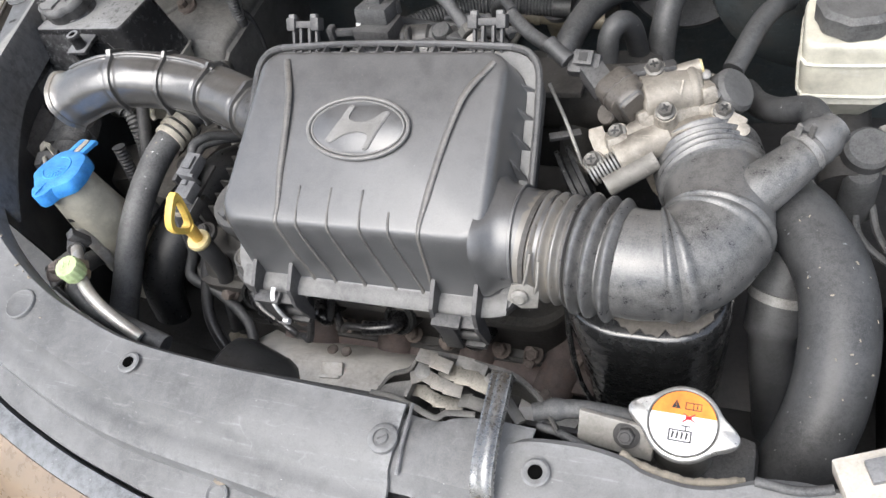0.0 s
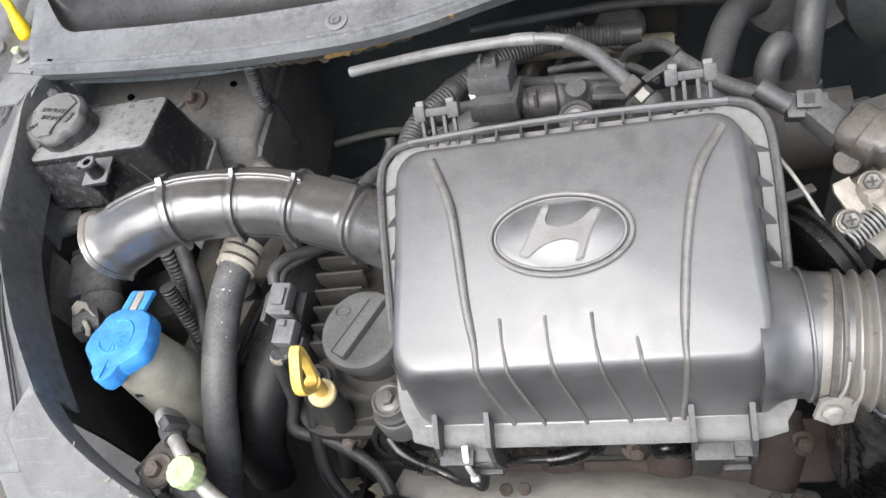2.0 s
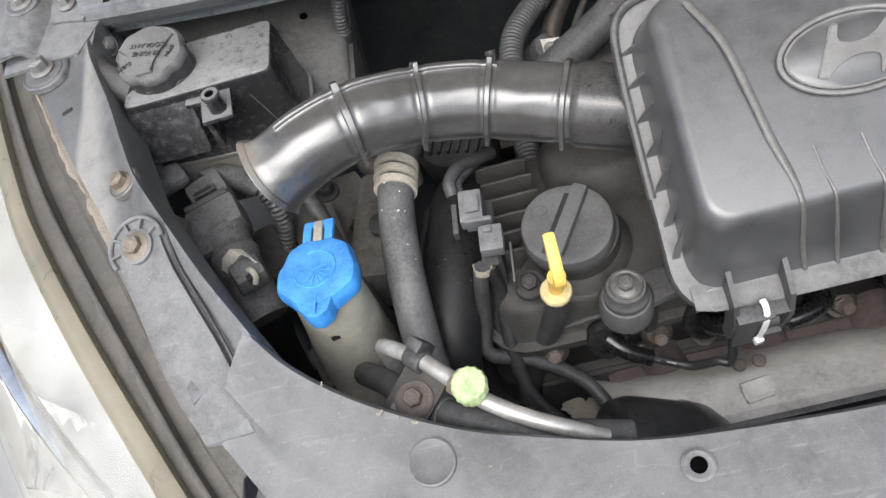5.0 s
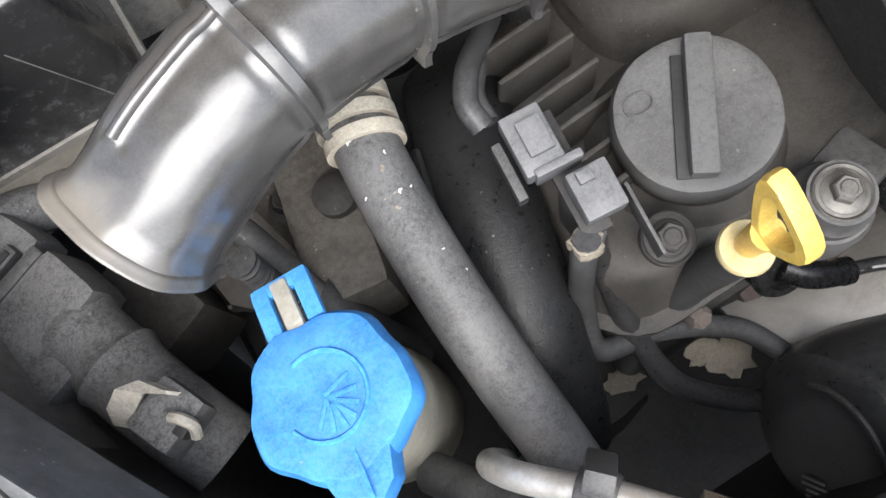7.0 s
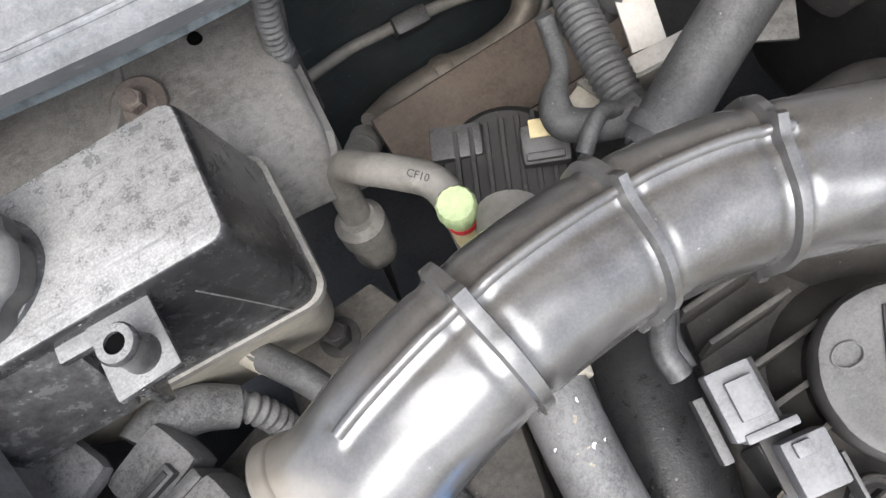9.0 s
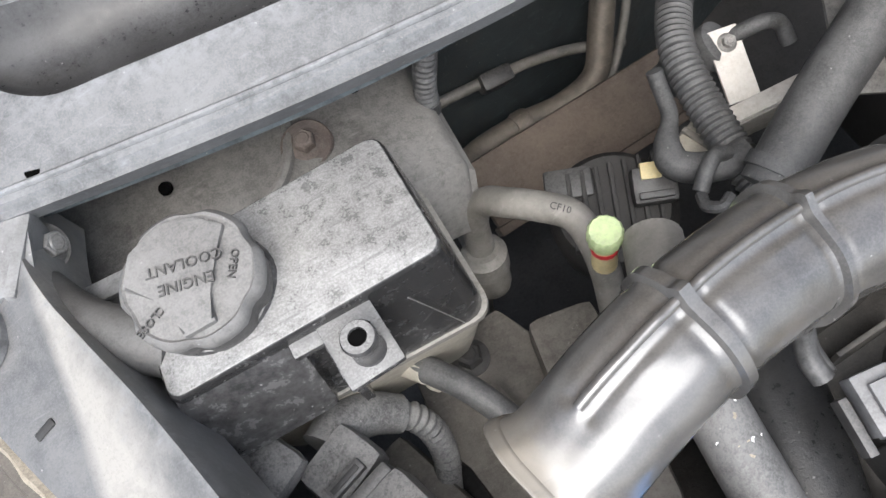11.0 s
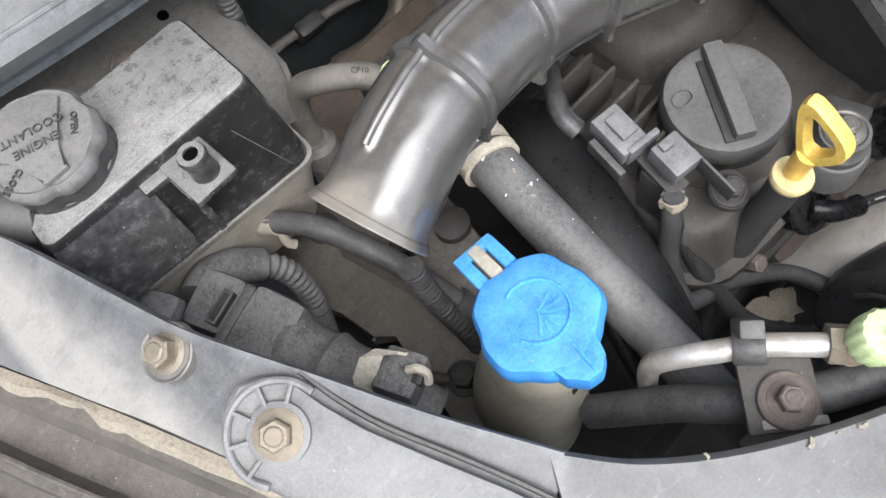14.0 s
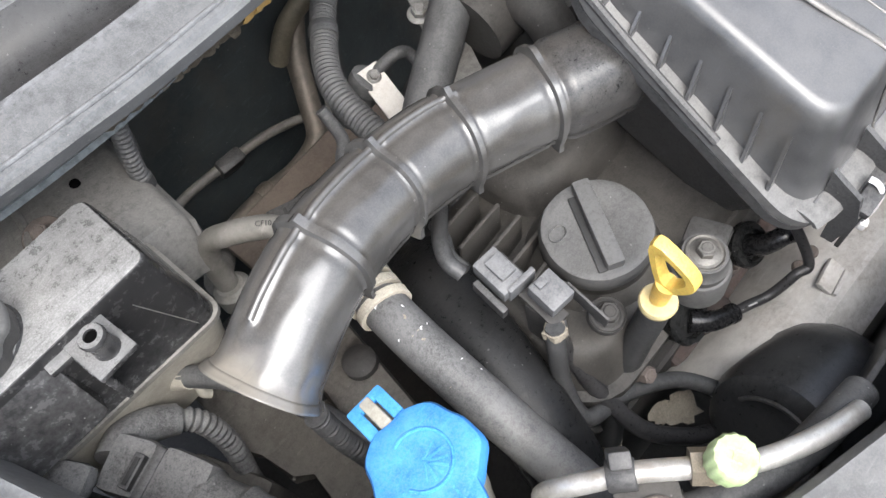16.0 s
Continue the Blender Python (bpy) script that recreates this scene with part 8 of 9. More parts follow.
comp = thing("alternator", (-0.23, 0.62, 0.60), "black dusty finned alternator deep behind the snorkel", "alternator")
part("housing", lathe([(0.026, 0), (0.038, 0.006), (0.040, 0.040), (0.034, 0.050), (0.02, 0.053)], (-0.236, 0.635, 0.590), (-0.1, -0.15, 1), 40), bay_dark, comp)
for k in range(7):
    part("fin", block((0.0030, 0.050, 0.010), pose(-0.264 + 0.0085 * k, 0.637 - 0.0025 * k, 0.641, 8, 0, -24), 0.001), bay_dark, comp)
part("brush_cover", block((0.030, 0.020, 0.016), pose(-0.256, 0.655, 0.640, 10, 0, -24), 0.003), black_plastic, comp)
term = part("terminal", block((0.026, 0.022, 0.018), pose(-0.217, 0.622, 0.652, 20, 0, -24), 0.003), black_plastic, comp)
part("terminal_latch", block((0.012, 0.010, 0.008), pose(-0.2165, 0.6275, 0.661, 20, 0, -24), 0.001), pale_yellow, term, "olive yellow connector latch")
part("terminal_rail", block((0.020, 0.004, 0.006), pose(-0.222, 0.612, 0.662, 20, 0, -24), 0.001), box_plastic, term)
rack = thing("steering_rack_cover", (-0.17, 0.77, 0.47), "flat brown rusty steel panel low on the firewall", "steel panel")
part("panel", block((0.22, 0.058, 0.012), pose(-0.180, 0.755, 0.505, 30, 3, 4), 0.004), rack_brown, rack)
part("panel_lip", block((0.22, 0.008, 0.020), pose(-0.180, 0.728, 0.486, 30, 3, 4), 0.002), rack_brown, rack)
sol = thing("solenoid_valve", (-0.148, 0.684, 0.63), "dusty grey canister valve beside the lifting bracket", "valve")
part("canister", tube([(-0.160, 0.690, 0.632), (-0.150, 0.685, 0.645), (-0.138, 0.679, 0.660)], pulses(0.0125, (0.008, 0.026), 0.0015, 0.004), 22, 8), dusty_rubber, sol)
part("canister_cap", lathe([(0.0150, -0.004), (0.0155, 0.0), (0.0150, 0.006), (0.011, 0.008)], (-0.137, 0.6785, 0.661), (0.55, -0.3, 0.75), 24), dusty_rubber, sol)
part("outlet", tube([(-0.134, 0.677, 0.664), (-0.122, 0.672, 0.672), (-0.110, 0.668, 0.676), (-0.101, 0.664, 0.672), (-0.099, 0.655, 0.662)], 0.0050, 12, 6), dusty_rubber, sol)
brk2 = thing("injector_block", (-0.185, 0.62, 0.64), "tan plastic plug block under the harness", "connector")
part("plug_body", block((0.030, 0.020, 0.016), pose(-0.182, 0.632, 0.650, 10, 0, 22), 0.003), grimy_cream, brk2)
part("plug_rib", block((0.004, 0.022, 0.018), pose(-0.181, 0.632, 0.651, 10, 0, 22), 0.001), dull_alu, brk2)
for at in ((-0.1305, 0.7254, 0.6841),):
    tape = thing("tape_wrap", at, "grey cloth tape wrapped round the harness", "tape", "tape wraps")
    part("tape_band", lathe([(0.0116, -0.006), (0.0122, -0.004), (0.0122, 0.004), (0.0116, 0.006)], at, (-0.6, -0.75, 0.0), 18), dusty_rubber, tape)
    part("tape_edge", lathe([(0.0124, -0.001), (0.0126, 0.0005), (0.0122, 0.0015)], at, (-0.6, -0.75, 0.0), 18), rubber, tape)
lb = thing("lifting_bracket", (-0.137, 0.66, 0.64), "pale steel lifting bracket with a hole", "bracket")
part("plate", block((0.020, 0.046, 0.003), pose(-0.1365, 0.660, 0.664, 24, 0, -12), 0.001), shield_steel, lb)
part("hole", lathe([(0.0036, 0), (0.0036, 0.0024)], (-0.1330, 0.6720, 0.6700), (0.0, -0.40, 0.91), 16), hole_black, lb)
part("foot", block((0.048, 0.012, 0.012), pose(-0.131, 0.632, 0.652, 0, -8, -8), 0.002), shield_steel, lb)
part("foot_lip", block((0.048, 0.003, 0.020), pose(-0.131, 0.626, 0.646, 0, -8, -8), 0.001), dull_alu, lb)
put_bolt(lb, (-0.1330, 0.6715, 0.6700), (0.0, -0.40, 0.91), 0.0042, 0.004, 0.0060, material=zinc)
tp = thing("wire", (-0.21, 0.6, 0.7), "taped grey wire branch", "wire")
part("run", tube([(-0.188, 0.668, 0.690), (-0.1885, 0.662, 0.684), (-0.194, 0.643, 0.681), (-0.206, 0.628, 0.680), (-0.209, 0.616, 0.679), (-0.200, 0.606, 0.680), (-0.186, 0.600, 0.681), (-0.174, 0.600, 0.682)], lambda s, t: 0.0050 + 0.0040 * min(1.0, max(0.0, s - 0.035) / 0.02), 14, 7), dusty_rubber, tp)
part("tail", tube([(-0.212, 0.590, 0.690), (-0.205, 0.596, 0.694), (-0.195, 0.602, 0.694), (-0.186, 0.602, 0.688)], 0.0045, 10, 6), dusty_rubber, tp)
part("tape_bow", tube([(-0.213, 0.588, 0.690), (-0.216, 0.580, 0.694), (-0.211, 0.574, 0.698), (-0.204, 0.577, 0.697)], 0.0034, 8, 6), dusty_rubber, tp)
# coil and fuel rail behind the box
co = thing("ignition_coil", (-0.055, 0.575, 0.76), "black sensor block with a dusty grey plug on top", "sensor")
part("block", block((0.030, 0.026, 0.050), pose(-0.0520, 0.5700, 0.7930, -8, 0, -4), 0.003), gloss_block, co)
part("collar", block((0.036, 0.031, 0.016), pose(-0.0520, 0.5725, 0.8120, -8, 0, -4), 0.003), box_plastic, co)
tp2 = part("plug", block((0.032, 0.026, 0.016), pose(-0.0540, 0.5830, 0.8240, -14, 0, -4), 0.004), dusty_rubber, co, "dusty grey electrical plug")
part("plug_lip", block((0.036, 0.009, 0.012), pose(-0.0545, 0.5940, 0.8200, -14, 0, -4), 0.002), dusty_rubber, tp2)
part("plug_clip", block((0.013, 0.010, 0.005), pose(-0.0540, 0.5880, 0.8330, -14, 0, -4), 0.0012), dusty_rubber, tp2)
for dx in (-0.0055, 0.0055):
    part("clip_ear", block((0.0022, 0.010, 0.010), pose(-0.0540 + dx, 0.5880, 0.8350, -14, 0, -4), 0.0006), dusty_rubber, tp2)
part("white_mark", block((0.004, 0.006, 0.0006), pose(-0.068, 0.5700, 0.8215, -8, 0, 20), 0), white, co)
part("side_bar", block((0.028, 0.006, 0.006), pose(-0.080, 0.566, 0.816, -10, 0, 4), 0.0015), dusty_rubber, co)
part("side_bar", block((0.006, 0.010, 0.012), pose(-0.093, 0.563, 0.818, -10, 0, 4), 0.0015), box_plastic, co)
pv = thing("purge_valve", (0.0, 0.58, 0.78), "black cylindrical purge valve with grey outlet behind the box", "valve")
part("body", lathe([(0.0118, 0), (0.0130, 0.002), (0.0130, 0.004), (0.0122, 0.006), (0.0128, 0.008), (0.0128, 0.026), (0.0110, 0.028)], (-0.0370, 0.5790, 0.7960), (1, 0.10, -0.05), 30), black_plastic, pv)
part("outlet_body", tube([(-0.0110, 0.5815, 0.7945), (-0.002, 0.5825, 0.7940), (0.010, 0.584, 0.7930), (0.020, 0.585, 0.792)], pulses(0.0098, (0.004, 0.022), 0.0016, 0.003), 24, 7), dusty_rubber, pv, "dusty grey outlet body")
part("outlet_tower", lathe([(0.0085, -0.012), (0.0085, 0.008), (0.0074, 0.010)], (0.0050, 0.5790, 0.8000), (0, -0.3, 1), 22), dusty_rubber, pv)
part("outlet_arm", tube([(0.018, 0.585, 0.793), (0.028, 0.582, 0.795), (0.036, 0.575, 0.800), (0.042, 0.566, 0.805)], 0.0075, 18, 6), dusty_rubber, pv)
part("arm_plate", block((0.024, 0.016, 0.004), pose(0.0300, 0.5640, 0.8110, -24, 0, -10), 0.001), dusty_rubber, pv)
part("clip_fin", block((0.003, 0.008, 0.012), pose(-0.0240, 0.5720, 0.8085, -10), 0.0008), box_plastic, pv)
part("mount", lathe([(0.0120, -0.006), (0.0122, 0.0), (0.0090, 0.002), (0.0088, 0.0005)], (0.0055, 0.5400, 0.8170), (0, -0.4, 1), 26), box_plastic, pv)
put_bolt(pv, (0.0055, 0.5395, 0.8178), (0, -0.4, 1), 0.0044, 0.0030, 0.0062, material=zinc)
for pts, r in (([(-0.050, 0.60, 0.80), (-0.035, 0.612, 0.786), (-0.015, 0.618, 0.777), (0.010, 0.620, 0.774), (0.034, 0.612, 0.776), (0.05, 0.60, 0.77)], 0.0052), ([(-0.068, 0.592, 0.795), (-0.072, 0.610, 0.785), (-0.070, 0.630, 0.765), (-0.066, 0.645, 0.74)], 0.0065), ([(-0.020, 0.640, 0.770), (0.005, 0.632, 0.778), (0.030, 0.622, 0.785), (0.050, 0.605, 0.79), (0.062, 0.590, 0.79)], 0.0030)):
    wr = thing("wire", pts[0], "black dusty wire run behind the box", "wire", "wires behind the box")
    part("run", tube(pts, r, 12, 7), rubber, wr)
    part("tape", tube([Vector(pts[2]), Vector(pts[2]).lerp(Vector(pts[3]), 0.3), Vector(pts[2]).lerp(Vector(pts[3]), 0.6)], r + 0.0009, 12, 3), dusty_rubber, wr)
vb = thing("wire_bracket", (0.07, 0.555, 0.84), "black tape strip folded over the wires behind the box", "bracket")
for name, ends, wide in (("strip", ((0.0755, 0.5665, 0.8325), (0.0540, 0.5520, 0.8310)), 0.0060), ("strip_tail", ((0.0470, 0.5480, 0.8250), (0.0370, 0.5450, 0.8090)), 0.0055), ("strip_end", ((0.0750, 0.5660, 0.8325), (0.0955, 0.5480, 0.8270)), 0.0085)):
    a, b = Vector(ends[0]), Vector(ends[1])
    part(name, block((wide, 0.0016, (b - a).length + 0.004), Matrix.Translation((a + b) / 2) @ (b - a).to_track_quat("Z", "Y").to_matrix().to_4x4(), 0.0005), box_plastic, vb)
part("strip_hook", tube([(0.0370, 0.5450, 0.8090), (0.0405, 0.5430, 0.8070), (0.0430, 0.5410, 0.8090)], 0.0016, 8, 4), dusty_rubber, vb)
part("clip", block((0.014, 0.006, 0.005), pose(0.0780, 0.5600, 0.8220, -20, 0, 12), 0.001), dusty_rubber, vb)
for dx in (-0.005, 0.0, 0.005):
    part("clip_tooth", block((0.0016, 0.002, 0.009), pose(0.0780 + dx, 0.5620, 0.8260, -20, 14, 12), 0.0004), dusty_rubber, vb)
hv = thing("heater_valve", (0.035, 0.82, 0.62), "tan heater valve with a black cap on the firewall", "valve")
part("body", lathe([(0.022, 0), (0.022, 0.026), (0.024, 0.030), (0.024, 0.038), (0.018, 0.042)], (0.034, 0.836, 0.600), (0, -0.3, 1), 26), tan_pipe, hv)
part("cap", lathe([(0.0250, 0), (0.0265, 0.004), (0.0265, 0.010), (0.0225, 0.013), (0.0215, 0.022), (0.016, 0.026)], (0.034, 0.826, 0.638), (0, -0.3, 1), 28), rubber, hv, "black rubber cap")
part("plate", block((0.10, 0.006, 0.07), pose(0.045, 0.862, 0.620, 10), 0.006), valve_plastic, hv)
im = thing("intake_manifold", (0.04, 0.6, 0.7), "dusty grey intake manifold under the hoses", "intake manifold")
part("plenum", tube([(-0.09, 0.600, 0.725), (0.0, 0.595, 0.735), (0.10, 0.57, 0.740), (0.19, 0.56, 0.750)], 0.028, 24, 5), valve_plastic, im)
for x in (-0.06, 0.0, 0.06, 0.12):
    part("runner", tube([(x, 0.59, 0.74), (x, 0.56, 0.735), (x, 0.535, 0.70)], 0.016, 16, 4), valve_plastic, im)
part("flat_cover", block((0.080, 0.050, 0.006), pose(0.095, 0.548, 0.782, -8, 0, 0), 0.002), valve_plastic, im)
part("flange", block((0.018, 0.05, 0.05), pose(0.200, 0.545, 0.745, 0, 0, 20), 0.006), bay_dark, im)

# ---- brake parts ----
res = thing("brake_reservoir", (0.33, 0.6, 0.70), "yellowed milky brake fluid reservoir with a black cap", "brake reservoir")
low = [Vector((0.3255 + x, 0.598 + y, 0.741)) for x, y in rrect(0.033, 0.032, 0.012, 5)]
top = [Vector((0.3235 + x, 0.600 + y, 0.796)) for x, y in rrect(0.0315, 0.031, 0.012, 5)]
part("tank", dome(low, top, 0.12, 0.12), cream, res)
part("foot", loft([[p.lerp(Vector((0.3255, 0.598, 0.7)), 0.5) + Vector((0, 0, -0.008)) for p in low], [p.lerp(Vector((0.3255, 0.598, 0.733)), 0.08) + Vector((0, 0, -0.004)) for p in low], low]), cream, res)
for z, g in ((0.778, 0.006), (0.749, 0.02)):
    ring = [p.lerp(q, (z - 0.741) / 0.055) for p, q in zip(low, top)]
    mid = sum(ring, Vector()) / len(ring)
    part("moulded_line", tube([p.lerp(mid, -g) for p in ring[::2]] + [ring[0].lerp(mid, -g)], 0.0014, 6, 3, cap=False), cream, res)
part("cap", lathe([(0.026, 0), (0.028, 0.002), (0.028, 0.016), (0.024, 0.020)], (0.327, 0.600, 0.795), (0, 0, 1), 54, None, 0, lambda a, h: 1 + 0.03 * math.cos(9 * a)), cap_plastic, res, "black ribbed screw cap")
part("spout", block((0.020, 0.012, 0.012), pose(0.362, 0.585, 0.780), 0.003), cream, res)
mc = thing("brake_master_cylinder", (0.33, 0.58, 0.66), "dark dusty brake master cylinder with round plug", "brake cylinder")
part("body", tube([(0.325, 0.68, 0.715), (0.33, 0.60, 0.70), (0.335, 0.53, 0.685)], 0.021, 24, 4), bay_dark, mc)
part("plug", lathe([(0.018, 0), (0.018, 0.012), (0.015, 0.015)], (0.346, 0.545, 0.708), (0.1, -0.3, 1), 24), dusty_rubber, mc, "dusty round plug")
part("stub", lathe([(0.014, 0), (0.014, 0.05), (0.011, 0.055)], (0.345, 0.535, 0.65), (0, -0.1, 1), 20), dusty_rubber, mc)
part("port", block((0.03, 0.03, 0.03), pose(0.37, 0.56, 0.70, 0, 10, 20), 0.005), dull_alu, mc)
for k in range(3):
    t = thing("brake_line", (0.34, 0.5, 0.65), "thin bent steel brake line", "brake line", "brake lines")
    part("line", tube([(0.345 + 0.012 * k, 0.53, 0.665), (0.350 + 0.014 * k, 0.505, 0.655), (0.375 + 0.012 * k, 0.485, 0.645 - 0.01 * k), (0.42, 0.47 - 0.01 * k, 0.63)], 0.0030, 8, 5), dusty_rubber, t)
bb = thing("brake_booster", (0.33, 0.76, 0.7), "large black dusty brake booster drum", "brake booster")
part("drum", lathe([(0.060, 0.0), (0.095, 0.004), (0.118, 0.018), (0.124, 0.034), (0.124, 0.060), (0.118, 0.062)], (0.335, 0.695, 0.745), (-0.05, 1, 0.1), 48), wall_black, bb)
part("front_plate", lathe([(0.030, -0.016), (0.042, -0.012), (0.046, 0.0), (0.06, 0.001)], (0.335, 0.695, 0.745), (-0.05, 1, 0.1), 32), wall_black, bb)
part("check_valve", lathe([(0.016, -0.006), (0.016, 0), (0.02, 0.004)], (0.300, 0.692, 0.795), (-0.05, 1, 0.1), 20), rubber, bb)
gw = thing("firewall_grommet", (0.2, 0.74, 0.74), "black rubber firewall grommet with pipes", "grommet")
part("ring", lathe([(0.058, 0), (0.062, 0.006), (0.056, 0.014), (0.035, 0.012)], (0.190, 0.745, 0.745), (0, -1, 0.3), 32), rubber, gw)
part("stub", tube([(0.190, 0.735, 0.755), (0.188, 0.715, 0.77), (0.184, 0.70, 0.775)], 0.016, 16, 4), rubber, gw)

# ---- right side of the bay ----
rh = thing("radiator_hose", (0.32, 0.36, 0.65), "thick dust-speckled black radiator hose", "hose")
part("hose_body", tube([(0.276, 0.470, 0.745), (0.290, 0.448, 0.760), (0.307, 0.420, 0.765), (0.3215, 0.388, 0.7625), (0.3265, 0.352, 0.753), (0.3235, 0.318, 0.735), (0.314, 0.292, 0.712), (0.303, 0.278, 0.68), (0.295, 0.272, 0.62)], lambda s, t: 0.0205 + 0.003 * min(1, s / 0.05), 26, 9), rubber, rh)
random.seed(5)
rh_curve = spline([(0.307, 0.420, 0.765), (0.3215, 0.388, 0.7625), (0.3265, 0.352, 0.753), (0.3235, 0.318, 0.735), (0.314, 0.292, 0.712)], 10)
for k in range(34):
    i = random.randint(0, len(rh_curve) - 2)
    c, q = rh_curve[i], (rh_curve[i + 1] - rh_curve[i]).normalized()
    side = q.cross(Vector((0, 0, 1))).normalized()
    a = random.uniform(-1.0, 1.0)
    out = (side * math.sin(a) + side.cross(q) * math.cos(a)).normalized()
    r = random.uniform(0.0004, 0.0011)
    part("paint_speck", lathe([(r, -0.0005), (r * 0.8, 0.0002)], c + out * 0.0236, out, 7, None, 40 * k, lambda w, h: 1 + 0.5 * math.cos(2 * w + 1) + 0.2 * math.cos(3 * w)), putty if k % 3 else cowl_plastic, rh)
clamp_ring(rh, (0.2885, 0.450, 0.7590), (0.5, -0.75, 0.35), 0.0225, 0.008, dull_alu, label="dull steel hose clamp")
h2 = thing("rubber_hose", (0.29, 0.38, 0.62), "black rubber hose with a worm clamp", "hose")
part("hose_body", tube([(0.298, 0.425, 0.735), (0.292, 0.405, 0.715), (0.290, 0.385, 0.690), (0.294, 0.37, 0.65), (0.30, 0.36, 0.58)], lambda s, t: 0.0195 if s < 0.06 else 0.016, 22, 8), rubber, h2)
clamp_ring(h2, (0.2925, 0.404, 0.714), (-0.15, -0.6, -0.75), 0.0200, 0.007, zinc, label="steel worm clamp")
bat = thing("battery", (0.43, 0.43, 0.5), "dark plastic battery case edge", "battery")
part("case", block((0.13, 0.18, 0.20), pose(0.450, 0.42, 0.60), 0.004), black_plastic, bat)
part("lid_edge", block((0.136, 0.186, 0.012), pose(0.450, 0.42, 0.692), 0.003), black_plastic, bat)
cr = thing("wire_connector", (0.335, 0.25, 0.76), "dirty white plastic wire connector on the cover edge", "connector")
ck = part("connector_body", block((0.034, 0.026, 0.018), pose(0.3405, 0.247, 0.792, 0, -8, 22), 0.002), surface("dirty_white_plastic", (0.52, 0.47, 0.39), 0.5, dust=DUST, amount=0.5, scale=80, bump=0.2), cr)
part("latch", block((0.018, 0.012, 0.006), pose(0.344, 0.250, 0.803, 0, -8, 22), 0.001), connector_grey, ck)
part("lead", tube([(0.322, 0.240, 0.789), (0.306, 0.236, 0.788), (0.285, 0.238, 0.785)], 0.0028, 10, 5), dusty_rubber, cr)

# ---- radiator neck and cap ----
rad = thing("radiator", (0.245, 0.26, 0.5), "radiator end tank with filler neck", "radiator")
part("end_tank", block((0.075, 0.040, 0.30), pose(0.250, 0.268, 0.58), 0.010), black_plastic, rad)
part("core", block((0.52, 0.020, 0.34), pose(0.0, 0.248, 0.56), 0.003), bay_dark, rad)
part("filler_neck", lathe([(0.0175, 0), (0.0170, 0.030), (0.0185, 0.034), (0.0185, 0.037)], (0.2436, 0.2690, 0.7285), (0, -0.05, 1), 32), dull_alu, rad)
part("outlet_pipe", tube([(0.232, 0.270, 0.757), (0.212, 0.271, 0.762), (0.195, 0.271, 0.764), (0.179, 0.270, 0.765), (0.165, 0.2665, 0.766), (0.154, 0.263, 0.766)], pulses(0.0060, (0.066,), 0.0014, 0.006), 18, 8), dusty_rubber, rad)
part("thin_hose", tube([(0.158, 0.256, 0.762), (0.172, 0.254, 0.762), (0.186, 0.250, 0.760), (0.200, 0.247, 0.756)], 0.0028, 10, 5), dusty_rubber, rad)
part("bracket", block((0.046, 0.004, 0.022), pose(0.206, 0.259, 0.764, -35, 0, -6), 0.001), dull_alu, rad)
put_bolt(rad, (0.213, 0.258, 0.768), (0, -0.6, 0.8), 0.0055, 0.005, 0.008, material=bay_dark)
rc = thing("pressure_cap", (0.2441, 0.2685, 0.766), "pressed metal radiator cap with orange and white warning label", "radiator cap")
RAX = (0.0, -0.16, 1)
RM = Matrix.Translation((0.2441, 0.2685, 0.7700)) @ axes(RAX)


RM = RM @ Matrix.Rotation(-axes(RAX).to_euler().z, 4, "Z") @ Matrix.Diagonal((0.86, 0.86, 1, 1))
disc = []
for k in range(72):
    a = 2 * math.pi * k / 72
    disc.append((a, 0.0262 * (1 + 0.44 * max(0.0, math.cos(2 * (a + 0.18)) * 0.5 + 0.5) ** 9)))
rings = []
for f, h in ((0.93, 0.0), (0.985, 0.0012), (1.0, 0.0045), (0.985, 0.0068), (0.94, 0.0078)):
    rings.append([RM @ Vector((r * f * math.cos(a), r * f * math.sin(a), h)) for a, r in disc])
rings.append([RM @ Vector((0.0235 * math.cos(a), 0.0235 * math.sin(a), 0.0080)) for a, r in disc])
rings.append([RM @ Vector((0.0225 * math.cos(a), 0.0225 * math.sin(a), 0.0072)) for a, r in disc])
part("cap_plate", loft(rings), tinplate, rc)
part("skirt", lathe([(0.0190, -0.010), (0.0200, 0.0), (0.020, 0.002)], (0.2441, 0.2685, 0.7700), RAX, 36), tinplate, rc)
lab = part("label", loft([[RM @ Vector((0.0221 * math.cos(a), 0.0221 * math.sin(a), h)) for a, r in disc] for h in (0.0070, 0.0076)]), label_white, rc, "white warning label")
seg = [(0.0219 * math.cos(radians(a)), 0.0219 * math.sin(radians(a))) for a in range(14, 167, 8)]
part("orange_band", prism(seg, 0.0077, 0.0079, RM), orange, lab, "orange band of the label")
part("label_ring", tube([RM @ Vector((0.0222 * math.cos(2 * math.pi * k / 48), 0.0222 * math.sin(2 * math.pi * k / 48), 0.0077)) for k in range(49)], 0.0003, 6, 1, cap=False), print_slot_black, lab)


def icon(polys, material, name):
    bm = bmesh.new()
    for p in polys:
        prism(p, 0.0079, 0.0082, RM, 0, bm)
    return part(name, bm, material, lab)


def rect(x0, y0, x1, y1):
    return [(x0, y0), (x1, y0), (x1, y1), (x0, y1)]


